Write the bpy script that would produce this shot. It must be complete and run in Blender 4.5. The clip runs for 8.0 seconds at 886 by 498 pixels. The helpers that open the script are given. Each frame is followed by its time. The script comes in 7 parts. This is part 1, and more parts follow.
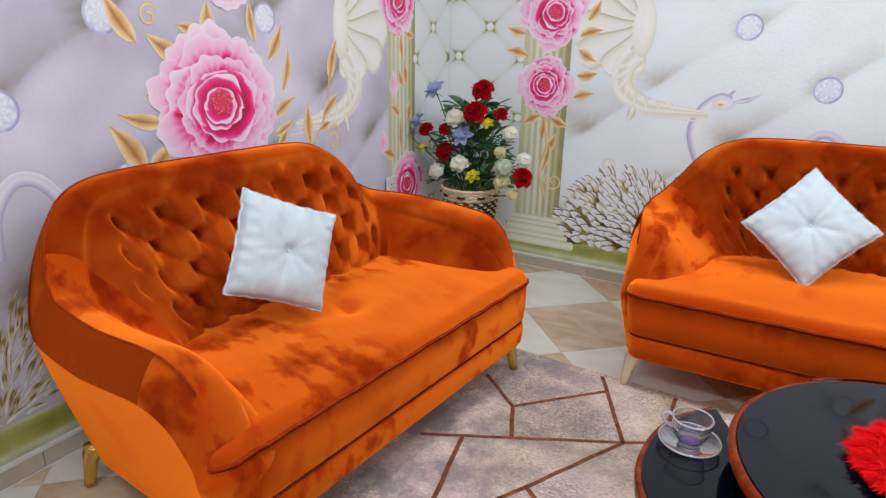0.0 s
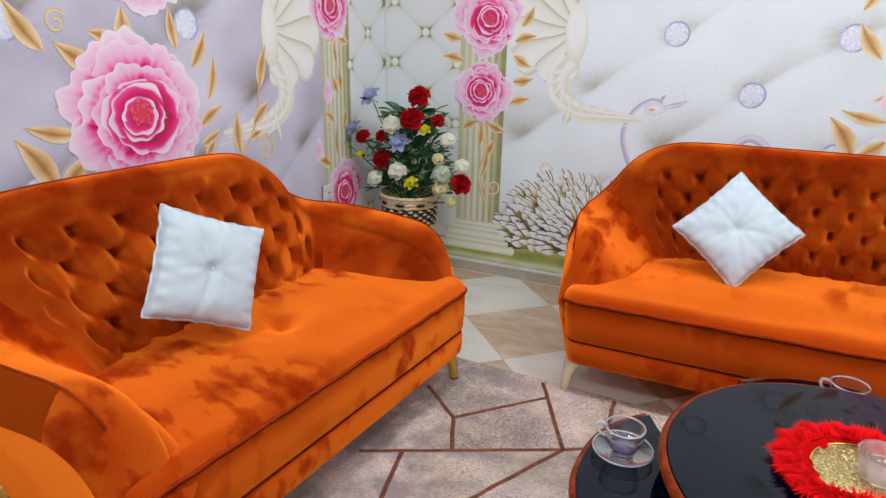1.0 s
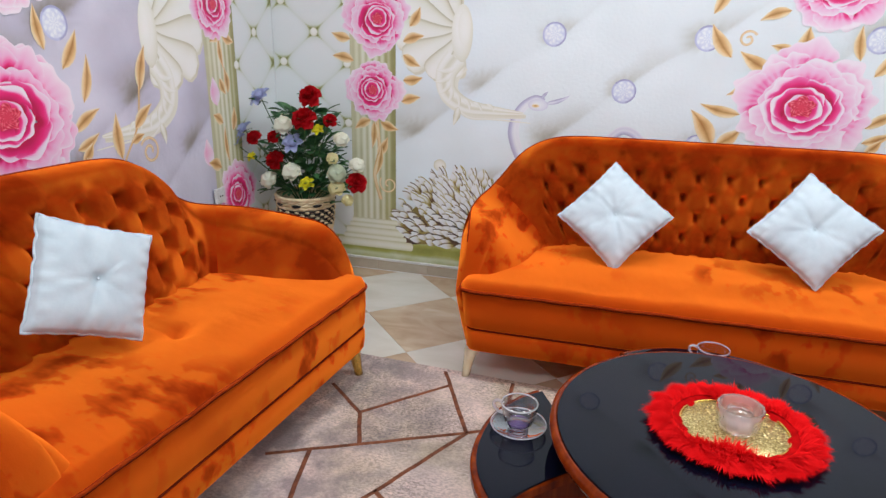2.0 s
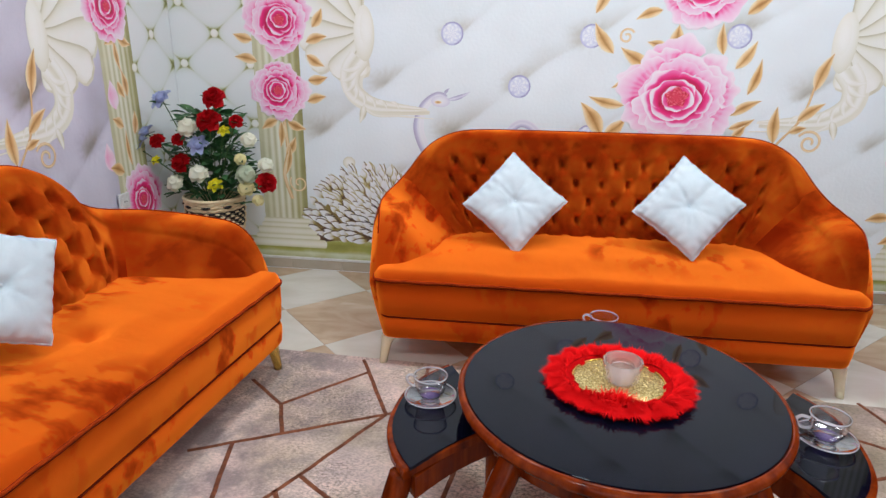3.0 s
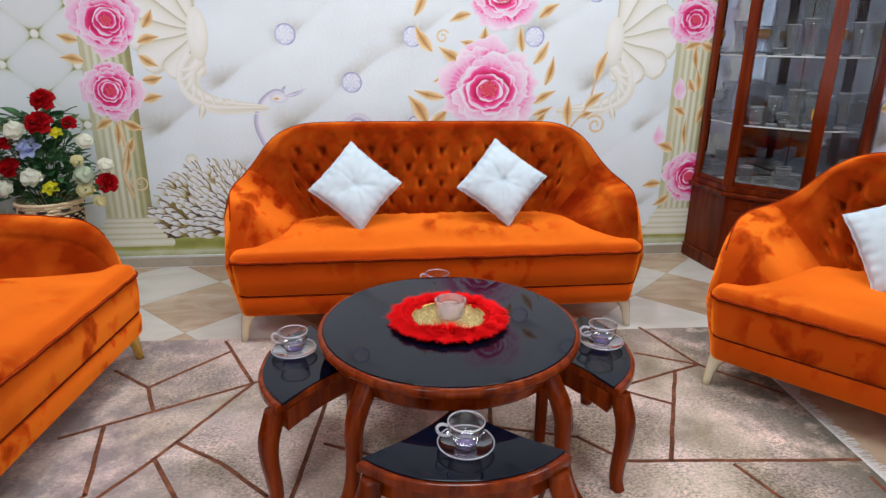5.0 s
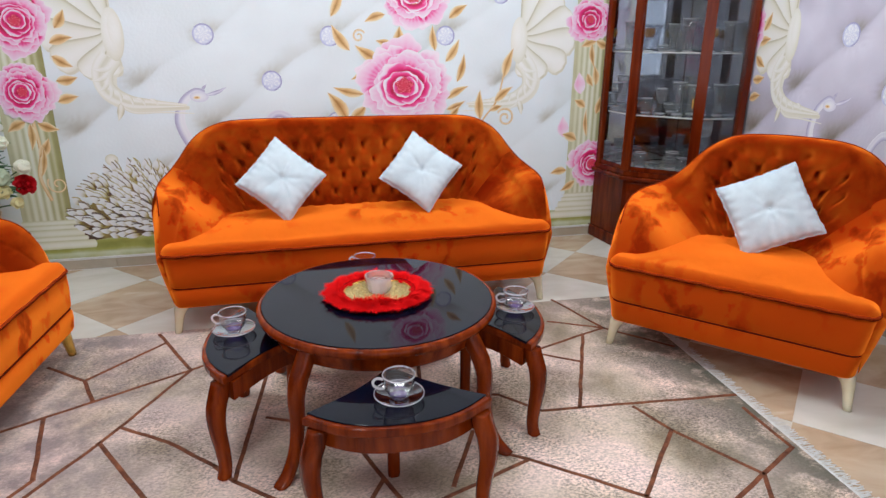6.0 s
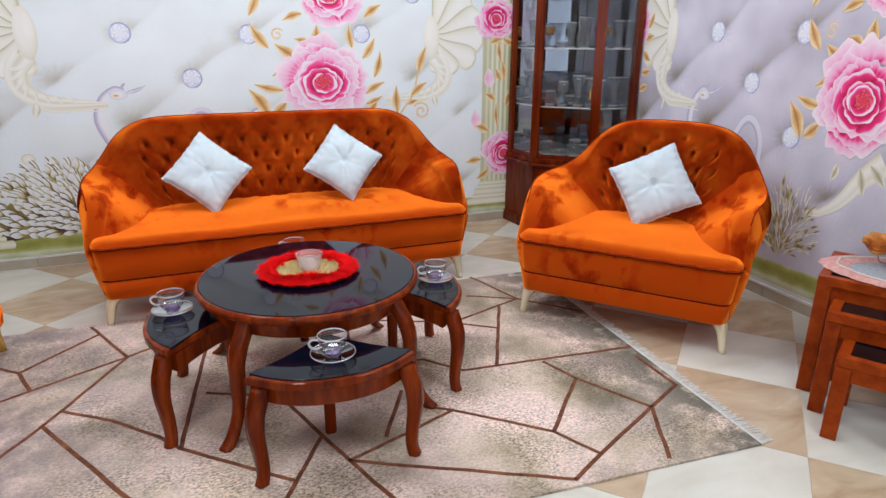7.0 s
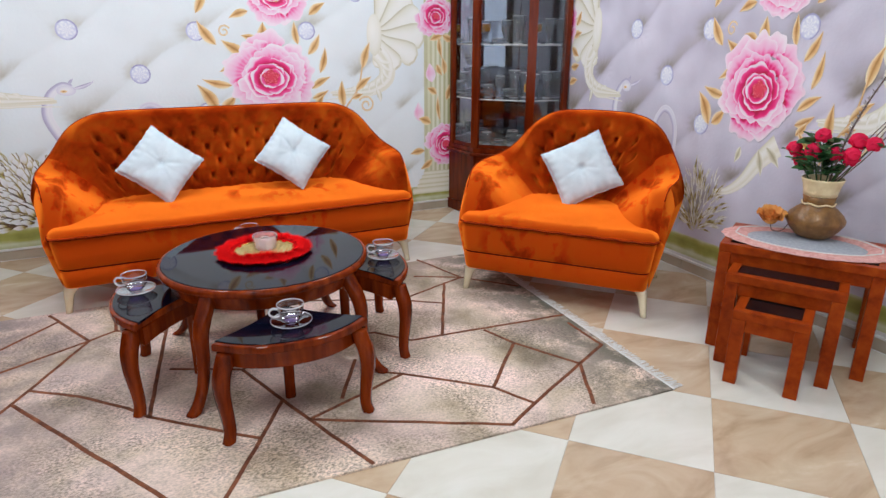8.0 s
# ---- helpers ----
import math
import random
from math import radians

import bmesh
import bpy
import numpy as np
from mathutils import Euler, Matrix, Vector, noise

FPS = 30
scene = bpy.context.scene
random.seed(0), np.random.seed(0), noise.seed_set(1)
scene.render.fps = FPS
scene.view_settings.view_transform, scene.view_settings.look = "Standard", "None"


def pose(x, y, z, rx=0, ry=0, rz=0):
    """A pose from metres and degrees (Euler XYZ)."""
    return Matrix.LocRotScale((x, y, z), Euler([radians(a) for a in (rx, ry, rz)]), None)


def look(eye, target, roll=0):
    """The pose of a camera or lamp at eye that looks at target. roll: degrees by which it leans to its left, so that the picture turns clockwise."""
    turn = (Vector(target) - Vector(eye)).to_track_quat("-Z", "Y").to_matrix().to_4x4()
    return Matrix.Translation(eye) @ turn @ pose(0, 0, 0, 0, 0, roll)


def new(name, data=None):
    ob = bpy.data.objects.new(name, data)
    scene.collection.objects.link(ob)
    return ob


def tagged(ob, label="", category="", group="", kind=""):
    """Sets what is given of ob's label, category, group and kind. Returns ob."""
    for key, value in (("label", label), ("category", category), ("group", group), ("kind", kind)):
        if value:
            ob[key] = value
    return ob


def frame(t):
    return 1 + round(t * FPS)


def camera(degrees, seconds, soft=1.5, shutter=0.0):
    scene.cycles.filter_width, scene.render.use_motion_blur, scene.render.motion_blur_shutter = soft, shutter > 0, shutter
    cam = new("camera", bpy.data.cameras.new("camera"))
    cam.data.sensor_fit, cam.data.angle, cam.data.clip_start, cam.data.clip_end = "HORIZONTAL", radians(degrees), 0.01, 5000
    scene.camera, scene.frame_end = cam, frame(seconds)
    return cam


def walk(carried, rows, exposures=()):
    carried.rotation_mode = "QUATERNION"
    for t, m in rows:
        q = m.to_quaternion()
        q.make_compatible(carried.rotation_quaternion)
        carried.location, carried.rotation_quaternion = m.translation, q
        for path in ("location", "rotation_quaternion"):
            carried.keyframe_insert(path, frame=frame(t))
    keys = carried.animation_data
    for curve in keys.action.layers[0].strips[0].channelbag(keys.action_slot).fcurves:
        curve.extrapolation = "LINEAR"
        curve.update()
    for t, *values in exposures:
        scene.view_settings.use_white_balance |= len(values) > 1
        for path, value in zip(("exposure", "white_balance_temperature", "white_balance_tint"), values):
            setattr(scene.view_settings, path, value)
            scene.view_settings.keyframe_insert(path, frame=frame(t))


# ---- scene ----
cam = camera(70.4, 8.0, soft=1.45)
PATH = [
    (0, (0.168, -0.058, 1.372), (-0.773, 1.583, 0.722), 1.1),
    (0.5, (0.168, -0.011, 1.388), (-0.726, 1.657, 0.741), 1.2),
    (1, (0.194, 0.008, 1.391), (-0.608, 1.725, 0.75), 1.2),
    (1.5, (0.21, -0.005, 1.395), (-0.445, 1.773, 0.755), 1.4),
    (3, (0.297, -0.158, 1.399), (0.036, 1.721, 0.763), 0.7),
    (3.5, (0.315, -0.24, 1.399), (0.179, 1.651, 0.764), 0.7),
    (4, (0.326, -0.328, 1.406), (0.309, 1.568, 0.771), 0.7),
    (4.5, (0.332, -0.421, 1.416), (0.431, 1.473, 0.779), 0.7),
    (6, (0.282, -0.757, 1.413), (0.738, 1.083, 0.776), 0.4),
    (6.5, (0.247, -0.879, 1.408), (0.825, 0.927, 0.772), 0.3),
    (7, (0.22, -1.015, 1.402), (0.901, 0.754, 0.765), 0.2),
    (7.5, (0.184, -1.149, 1.407), (0.949, 0.582, 0.762), 0.2),
    (8, (0.136, -1.263, 1.399), (0.963, 0.44, 0.755), 0.2),
]
walk(cam, [(t, look(eye, target, roll)) for t, eye, target, roll in PATH])

# ---- world and lamps ----
world = bpy.data.worlds.new("world")
scene.world = world
world.use_nodes = True
world.node_tree.nodes["Background"].inputs[0].default_value = (0.9, 0.93, 1.0, 1)
world.node_tree.nodes["Background"].inputs[1].default_value = 0.01
LAMP_POWER = 17.5
LAMPS = [(-0.50, 1.90), (0.70, 1.85), (1.95, 2.05), (-0.55, -0.45), (1.85, -0.45)]
CEIL = 2.9
for lx, ly in LAMPS:
    ld = bpy.data.lights.new("panel_lamp", "AREA")
    ld.shape, ld.size, ld.energy, ld.color = "SQUARE", 0.56, LAMP_POWER, (0.84, 0.95, 1.0)
    lo = new("panel_lamp", ld)
    lo.matrix_world = pose(lx, ly, CEIL - 0.035)
# daylight in the shop window behind the camera
WIN = (-0.9, 2.3, 0.75, 2.45)
wd = bpy.data.lights.new("window_daylight", "AREA")
wd.shape, wd.size, wd.size_y, wd.energy, wd.color = "RECTANGLE", WIN[1] - WIN[0] - 0.1, WIN[3] - WIN[2] - 0.1, 26.0, (0.84, 0.91, 1.0)
wo = new("window_daylight", wd)
wo.matrix_world = pose((WIN[0] + WIN[1]) / 2, -3.19, (WIN[2] + WIN[3]) / 2, 90, 0, 0)

# ---- plan ----
BACK, LEFT, RIGHT, FRONT = 3.455, -1.825, 3.151, -3.2


# ---- materials ----
def nodes_of(name):
    m = bpy.data.materials.new(name)
    m.use_nodes = True
    nt = m.node_tree
    return m, nt, nt.nodes["Principled BSDF"]


def add(nt, kind, **kw):
    n = nt.nodes.new(kind)
    for k, v in kw.items():
        n.inputs[k.replace("_", " ")].default_value = v
    return n


def ramp(nt, fac, stops):
    r = nt.nodes.new("ShaderNodeValToRGB")
    e = r.color_ramp.elements
    while len(e) < len(stops):
        e.new(0.5)
    for el, (p, c) in zip(e, stops):
        el.position, el.color = p, (*c, 1)
    nt.links.new(fac, r.inputs["Fac"])
    return r.outputs["Color"]


def bump(nt, bsdf, height, strength, distance=0.01):
    b = nt.nodes.new("ShaderNodeBump")
    b.inputs["Strength"].default_value, b.inputs["Distance"].default_value = strength, distance
    nt.links.new(height, b.inputs["Height"])
    nt.links.new(b.outputs["Normal"], bsdf.inputs["Normal"])


def coords(nt, scale=(1, 1, 1), shift=True):
    """Object coordinates, moved by the object's own random number."""
    tc = nt.nodes.new("ShaderNodeTexCoord")
    mp = nt.nodes.new("ShaderNodeMapping")
    mp.inputs["Scale"].default_value = scale
    nt.links.new(tc.outputs["Object"], mp.inputs["Vector"])
    if shift:
        oi = nt.nodes.new("ShaderNodeObjectInfo")
        mu = nt.nodes.new("ShaderNodeMath")
        mu.operation = "MULTIPLY"
        mu.inputs[1].default_value = 37.0
        nt.links.new(oi.outputs["Random"], mu.inputs[0])
        nt.links.new(mu.outputs[0], mp.inputs["Location"])
    return mp.outputs["Vector"]


def mixed(nt, fac, a, b):
    m = nt.nodes.new("ShaderNodeMix")
    m.data_type = "RGBA"
    if isinstance(fac, float):
        m.inputs["Factor"].default_value = fac
    else:
        nt.links.new(fac, m.inputs["Factor"])
    for sock, c in ((m.inputs["A"], a), (m.inputs["B"], b)):
        if isinstance(c, tuple):
            sock.default_value = (*c, 1)
        else:
            nt.links.new(c, sock)
    return m.outputs["Result"]


def speckled(name, stops, scale, rough=0.5, metal=0.0, detail=5.0, stretch=(1, 1, 1), relief=0.0, relief_scale=60.0, coat=0.0, spec=0.5, distort=0.0):
    m, nt, b = nodes_of(name)
    v = coords(nt, stretch)
    n = add(nt, "ShaderNodeTexNoise", Scale=scale, Detail=detail, Roughness=0.6, Distortion=distort)
    nt.links.new(v, n.inputs["Vector"])
    nt.links.new(ramp(nt, n.outputs["Fac"], stops), b.inputs["Base Color"])
    b.inputs["Roughness"].default_value, b.inputs["Metallic"].default_value = rough, metal
    b.inputs["Coat Weight"].default_value, b.inputs["Coat Roughness"].default_value = coat, 0.12
    b.inputs["Specular IOR Level"].default_value = spec
    if relief:
        n2 = add(nt, "ShaderNodeTexNoise", Scale=relief_scale, Detail=4.0)
        nt.links.new(v, n2.inputs["Vector"])
        bump(nt, b, n2.outputs["Fac"], relief)
    return m


def toned(name, stops, rough=0.45, grain=0.0, emboss=0.12):
    """A printed colour, run through the tones of the drawing."""
    m, nt, b = nodes_of(name)
    a = nt.nodes.new("ShaderNodeAttribute")
    a.attribute_name = "tone"
    fac = a.outputs["Fac"]
    if grain:
        n = add(nt, "ShaderNodeTexNoise", Scale=14.0, Detail=4.0)
        nt.links.new(coords(nt, shift=False), n.inputs["Vector"])
        ma = nt.nodes.new("ShaderNodeMath")
        ma.operation = "MULTIPLY_ADD"
        ma.inputs[1].default_value = grain
        nt.links.new(n.outputs["Fac"], ma.inputs[0])
        nt.links.new(fac, ma.inputs[2])
        mb = nt.nodes.new("ShaderNodeMath")
        mb.operation = "SUBTRACT"
        mb.inputs[1].default_value = grain * 0.5
        nt.links.new(ma.outputs[0], mb.inputs[0])
        fac = mb.outputs[0]
    nt.links.new(ramp(nt, fac, stops), b.inputs["Base Color"])
    b.inputs["Roughness"].default_value = rough
    n2 = add(nt, "ShaderNodeTexNoise", Scale=55.0, Detail=4.0)
    nt.links.new(coords(nt, shift=False), n2.inputs["Vector"])
    bump(nt, b, n2.outputs["Fac"], emboss, 0.006)
    return m


def velvet(name, nap_way, brushed, depth=1.0, lift=0.0, marks=False):
    """Crushed velvet: a deep pile that turns bright at glancing angles, brushed in places. nap_way tilts the shading
    normal up or down; a high brushed darkens a whole part.
    """
    m, nt, b = nodes_of(name)
    nt.nodes.remove(b)
    v = coords(nt)
    n = add(nt, "ShaderNodeTexNoise", Scale=3.0, Detail=2.0, Roughness=0.5, Distortion=0.4)
    nt.links.new(v, n.inputs["Vector"])
    broad = ramp(nt, n.outputs["Fac"], [(0.35, (0.46, 0.053, 0.0042)), (0.65, (0.375, 0.038, 0.0033))])
    n1 = add(nt, "ShaderNodeTexNoise", Scale=6.5 if marks else 6.0, Detail=3.0 if marks else 4.0, Roughness=0.5, Distortion=0.0 if marks else 0.2)
    nt.links.new(coords(nt, (1.9, 1.0, 1.4)) if marks else v, n1.inputs["Vector"])
    if marks:
        # hand strokes, fairly sharp at the edge
        stops = [(0.50, (0, 0, 0)), (0.545, (0.62, 0.62, 0.62)), (0.66, (1, 1, 1))]
    else:
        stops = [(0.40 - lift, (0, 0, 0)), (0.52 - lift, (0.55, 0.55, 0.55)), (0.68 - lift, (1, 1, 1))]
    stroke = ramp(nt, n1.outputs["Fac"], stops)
    n3 = add(nt, "ShaderNodeTexNoise", Scale=2.1, Detail=1.0)
    nt.links.new(v, n3.inputs["Vector"])
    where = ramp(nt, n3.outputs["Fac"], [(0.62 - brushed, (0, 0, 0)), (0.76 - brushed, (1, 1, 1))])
    mm = nt.nodes.new("ShaderNodeMath")
    mm.operation = "MULTIPLY"
    nt.links.new(stroke, mm.inputs[0])
    nt.links.new(where, mm.inputs[1])
    n2 = add(nt, "ShaderNodeTexNoise", Scale=260.0, Detail=2.0)
    nt.links.new(v, n2.inputs["Vector"])
    md = nt.nodes.new("ShaderNodeMath")
    md.operation = "MULTIPLY"
    md.inputs[1].default_value = depth
    nt.links.new(mm.outputs[0], md.inputs[0])
    mm = md
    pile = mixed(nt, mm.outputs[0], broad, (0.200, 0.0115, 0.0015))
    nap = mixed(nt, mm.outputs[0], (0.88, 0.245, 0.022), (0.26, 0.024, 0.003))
    df, sh = nt.nodes.new("ShaderNodeBsdfDiffuse"), nt.nodes.new("ShaderNodeBsdfSheen")
    sh.distribution = "ASHIKHMIN"
    sh.inputs["Roughness"].default_value = 0.62
    nt.links.new(pile, df.inputs["Color"])
    nt.links.new(nap, sh.inputs["Color"])
    ge, va, vn = nt.nodes.new("ShaderNodeNewGeometry"), nt.nodes.new("ShaderNodeVectorMath"), nt.nodes.new("ShaderNodeVectorMath")
    va.operation, vn.operation = "ADD", "NORMALIZE"
    va.inputs[1].default_value = (0, 0, nap_way)
    nt.links.new(ge.outputs["Normal"], va.inputs[0])
    nt.links.new(va.outputs[0], vn.inputs[0])
    bp = nt.nodes.new("ShaderNodeBump")
    nt.links.new(vn.outputs[0], bp.inputs["Normal"])
    bp.inputs["Strength"].default_value, bp.inputs["Distance"].default_value = 0.12, 0.03
    nt.links.new(n1.outputs["Fac"], bp.inputs["Height"])
    bq = nt.nodes.new("ShaderNodeBump")
    bq.inputs["Strength"].default_value, bq.inputs["Distance"].default_value = 0.2, 0.002
    nt.links.new(n2.outputs["Fac"], bq.inputs["Height"])
    nt.links.new(bp.outputs["Normal"], bq.inputs["Normal"])
    for sock in (df.inputs["Normal"], sh.inputs["Normal"]):
        nt.links.new(bq.outputs["Normal"], sock)
    fuzz = nt.nodes.new("ShaderNodeBsdfSheen")
    fuzz.distribution = "ASHIKHMIN"
    fuzz.inputs["Roughness"].default_value = 0.60
    nt.links.new(mixed(nt, 0.75, nap, (0.05, 0.005, 0.0005)), fuzz.inputs["Color"])
    nt.links.new(bq.outputs["Normal"], fuzz.inputs["Normal"])
    both = nt.nodes.new("ShaderNodeAddShader")
    nt.links.new(sh.outputs[0], both.inputs[0])
    nt.links.new(fuzz.outputs[0], both.inputs[1])
    ad = nt.nodes.new("ShaderNodeAddShader")
    nt.links.new(df.outputs[0], ad.inputs[0])
    nt.links.new(both.outputs[0], ad.inputs[1])
    nt.links.new(ad.outputs[0], nt.nodes["Material Output"].inputs["Surface"])
    return m


def marble(name, stops, scale):
    m, nt, b = nodes_of(name)
    v = coords(nt, (1, 2.2, 1))
    n = add(nt, "ShaderNodeTexNoise", Scale=scale, Detail=7.0, Roughness=0.55, Distortion=0.8)
    nt.links.new(v, n.inputs["Vector"])
    nt.links.new(ramp(nt, n.outputs["Fac"], stops), b.inputs["Base Color"])
    b.inputs["Roughness"].default_value = 0.16
    n2 = add(nt, "ShaderNodeTexNoise", Scale=8.0, Detail=2.0)
    nt.links.new(v, n2.inputs["Vector"])
    nt.links.new(ramp(nt, n2.outputs["Fac"], [(0.3, (0.12, 0.12, 0.12)), (0.7, (0.24, 0.24, 0.24))]), b.inputs["Roughness"])
    return m


def thin_glass(name, tint, body, milk=(0.80, 0.78, 0.95), gloss_range=(0.20, 0.95, 0.08, 0.92)):
    """Thin blown glass: clear, with bright edges and a faint milky body."""
    m, nt, b = nodes_of(name)
    nt.nodes.remove(b)
    tr, gl, df = nt.nodes.new("ShaderNodeBsdfTransparent"), nt.nodes.new("ShaderNodeBsdfGlossy"), nt.nodes.new("ShaderNodeBsdfTranslucent")
    tr.inputs["Color"].default_value = (*tint, 1)
    gl.inputs["Roughness"].default_value = 0.03
    df.inputs["Color"].default_value = (*milk, 1)
    lw = nt.nodes.new("ShaderNodeLayerWeight")
    lw.inputs["Blend"].default_value = 0.5
    gloss = nt.nodes.new("ShaderNodeMapRange")
    gloss.interpolation_type = "SMOOTHSTEP"
    gloss.inputs["From Min"].default_value, gloss.inputs["From Max"].default_value = gloss_range[:2]
    gloss.inputs["To Min"].default_value, gloss.inputs["To Max"].default_value = gloss_range[2:]
    nt.links.new(lw.outputs["Facing"], gloss.inputs["Value"])
    m1, m2 = nt.nodes.new("ShaderNodeMixShader"), nt.nodes.new("ShaderNodeMixShader")
    m1.inputs["Fac"].default_value = body
    nt.links.new(tr.outputs[0], m1.inputs[1])
    nt.links.new(df.outputs[0], m1.inputs[2])
    nt.links.new(gloss.outputs[0], m2.inputs["Fac"])
    nt.links.new(m1.outputs[0], m2.inputs[1])
    nt.links.new(gl.outputs[0], m2.inputs[2])
    nt.links.new(m2.outputs[0], nt.nodes["Material Output"].inputs["Surface"])
    return m


def plain(name, colour, rough=0.5, metal=0.0, glow=0.0):
    m, nt, b = nodes_of(name)
    n = add(nt, "ShaderNodeTexNoise", Scale=35.0, Detail=3.0)
    nt.links.new(coords(nt), n.inputs["Vector"])
    dark = tuple(c * 0.86 for c in colour)
    nt.links.new(ramp(nt, n.outputs["Fac"], [(0.35, dark), (0.65, colour)]), b.inputs["Base Color"])
    b.inputs["Roughness"].default_value, b.inputs["Metallic"].default_value = rough, metal
    if glow:
        b.inputs["Emission Color"].default_value, b.inputs["Emission Strength"].default_value = (*colour, 1), glow
    return m


# one fabric in lighter and darker copies: back, rim band and one arm darkest
VELVET = velvet("orange_velvet", 0.40, 0.15, 0.85, marks=True)
VELVET_SMOOTH = velvet("orange_velvet_smoothed", 0.38, 0.09, 0.75, marks=True)
VELVET_ARM = velvet("orange_velvet_arm", 0.15, 0.30, 0.85, marks=True)
VELVET_ARM_DARK = velvet("orange_velvet_arm_dark", -0.50, 0.95, 0.90, 0.07)
VELVET_PANEL = velvet("orange_velvet_side", -0.10, 0.14, 0.50, marks=True)
VELVET_BACK = velvet("orange_velvet_back_dark", -0.50, 0.85, 0.78, 0.05)
VELVET_BAND = velvet("orange_velvet_band_dark", -0.80, 0.95, 0.78, 0.20)
THREAD = plain("pale_thread", (0.70, 0.38, 0.20), 0.7)
SEAM = speckled("seam_thread", [(0.3, (0.11, 0.010, 0.002)), (0.7, (0.17, 0.017, 0.003))], 40, 0.9, spec=0.08)
PIPING = speckled("velvet_piping", [(0.35, (0.26, 0.024, 0.003)), (0.65, (0.38, 0.042, 0.004))], 25, 0.9, spec=0.08)
RIM_PIPING = speckled("velvet_rim_piping", [(0.35, (0.26, 0.025, 0.003)), (0.65, (0.37, 0.042, 0.004))], 25, 0.9, spec=0.08)
SATIN = speckled("silver_satin", [(0.3, (0.50, 0.58, 0.64)), (0.7, (0.62, 0.70, 0.76))], 9, 0.5, relief=0.1, relief_scale=30)
GOLD = speckled("polished_brass", [(0.3, (0.72, 0.46, 0.10)), (0.7, (0.85, 0.60, 0.18))], 12, 0.22, metal=1.0)
PALE_GOLD = speckled("pale_gold", [(0.3, (0.86, 0.77, 0.52)), (0.7, (0.92, 0.86, 0.68))], 12, 0.25, metal=0.45)
WOOD = speckled("red_brown_wood", [(0.25, (0.050, 0.0048, 0.001)), (0.5, (0.175, 0.021, 0.002)), (0.75, (0.30, 0.046, 0.005))], 7, 0.12, stretch=(3, 3, 0.35), relief=0.03, coat=0.16, spec=0.10)
WOOD_LIGHT = speckled("warm_red_wood", [(0.25, (0.17, 0.018, 0.002)), (0.5, (0.30, 0.040, 0.004)), (0.75, (0.41, 0.068, 0.007))], 6, 0.30, stretch=(3, 0.5, 3), relief=0.05, coat=0.0, spec=0.10)
WOOD_DARK = speckled("dark_cabinet_wood", [(0.25, (0.040, 0.0040, 0.0012)), (0.5, (0.120, 0.013, 0.002)), (0.75, (0.21, 0.030, 0.005))], 6, 0.14, stretch=(3, 3, 0.3), relief=0.04, coat=0.06, spec=0.2)
BLACK_GLASS = speckled("black_glass", [(0.3, (0.001, 0.0015, 0.006)), (0.7, (0.003, 0.004, 0.012))], 6, 0.03, spec=0.21)
BLACK_TOP = speckled("black_lacquer", [(0.3, (0.005, 0.005, 0.007)), (0.7, (0.012, 0.012, 0.015))], 6, 0.08, spec=0.3)
GLASS = thin_glass("clear_glass", (0.97, 0.97, 0.99), 0.05, (0.92, 0.92, 1.0), (0.12, 0.92, 0.12, 0.95))
# lilac that light takes on in the cups' clear bottoms, put in as colour
LILAC_GLOW = thin_glass("lilac_glow_glass", (0.75, 0.65, 0.98), 0.8, (0.62, 0.42, 0.98))
CRYSTAL = thin_glass("frosted_crystal", (0.97, 0.93, 0.93), 0.34, (0.98, 0.93, 0.93))
CUT_GLASS = thin_glass("cut_glass", (0.97, 0.98, 1.0), 0.14, (1.0, 1.0, 1.0), (0.55, 1.0, 0.04, 0.75))
# milky white puts the highlights along clear glass edges into the colour
GLINT_GLASS = thin_glass("glint_glass", (0.97, 0.97, 1.0), 0.90, (0.98, 0.97, 1.0))
PANE = thin_glass("pane_glass", (0.98, 0.99, 0.99), 0.0, gloss_range=(0.55, 1.0, 0.025, 0.45))
RED_FUR = speckled("red_fur", [(0.3, (0.78, 0.003, 0.005)), (0.7, (0.95, 0.010, 0.012))], 30, 0.9, spec=0.08)
GOLD_BEAD = speckled("gold_beads", [(0.35, (0.20, 0.13, 0.04)), (0.5, (0.52, 0.38, 0.14)), (0.65, (0.90, 0.76, 0.40))], 140, 0.3, metal=0.6)
TILE_WHITE = marble("cream_marble", [(0.3, (0.66, 0.62, 0.54)), (0.55, (0.74, 0.71, 0.64)), (0.75, (0.80, 0.77, 0.72))], 2.5)
TILE_BEIGE = marble("beige_marble", [(0.28, (0.42, 0.29, 0.18)), (0.48, (0.56, 0.41, 0.28)), (0.62, (0.62, 0.48, 0.34)), (0.70, (0.70, 0.58, 0.44))], 3.2)
TILE_SKIRT = marble("skirting_stone", [(0.3, (0.45, 0.39, 0.30)), (0.7, (0.58, 0.52, 0.43))], 4.0)
GROUT = plain("grout", (0.74, 0.69, 0.61), 0.8)
WHITE_TRIM = plain("white_trim", (0.80, 0.80, 0.80), 0.4)
PLASTER = speckled("white_plaster", [(0.3, (0.72, 0.72, 0.74)), (0.7, (0.80, 0.80, 0.82))], 3, 0.8, relief=0.1)
PANEL_GLOW = plain("lamp_diffuser", (1.0, 0.98, 0.96), 0.5, glow=4.0)

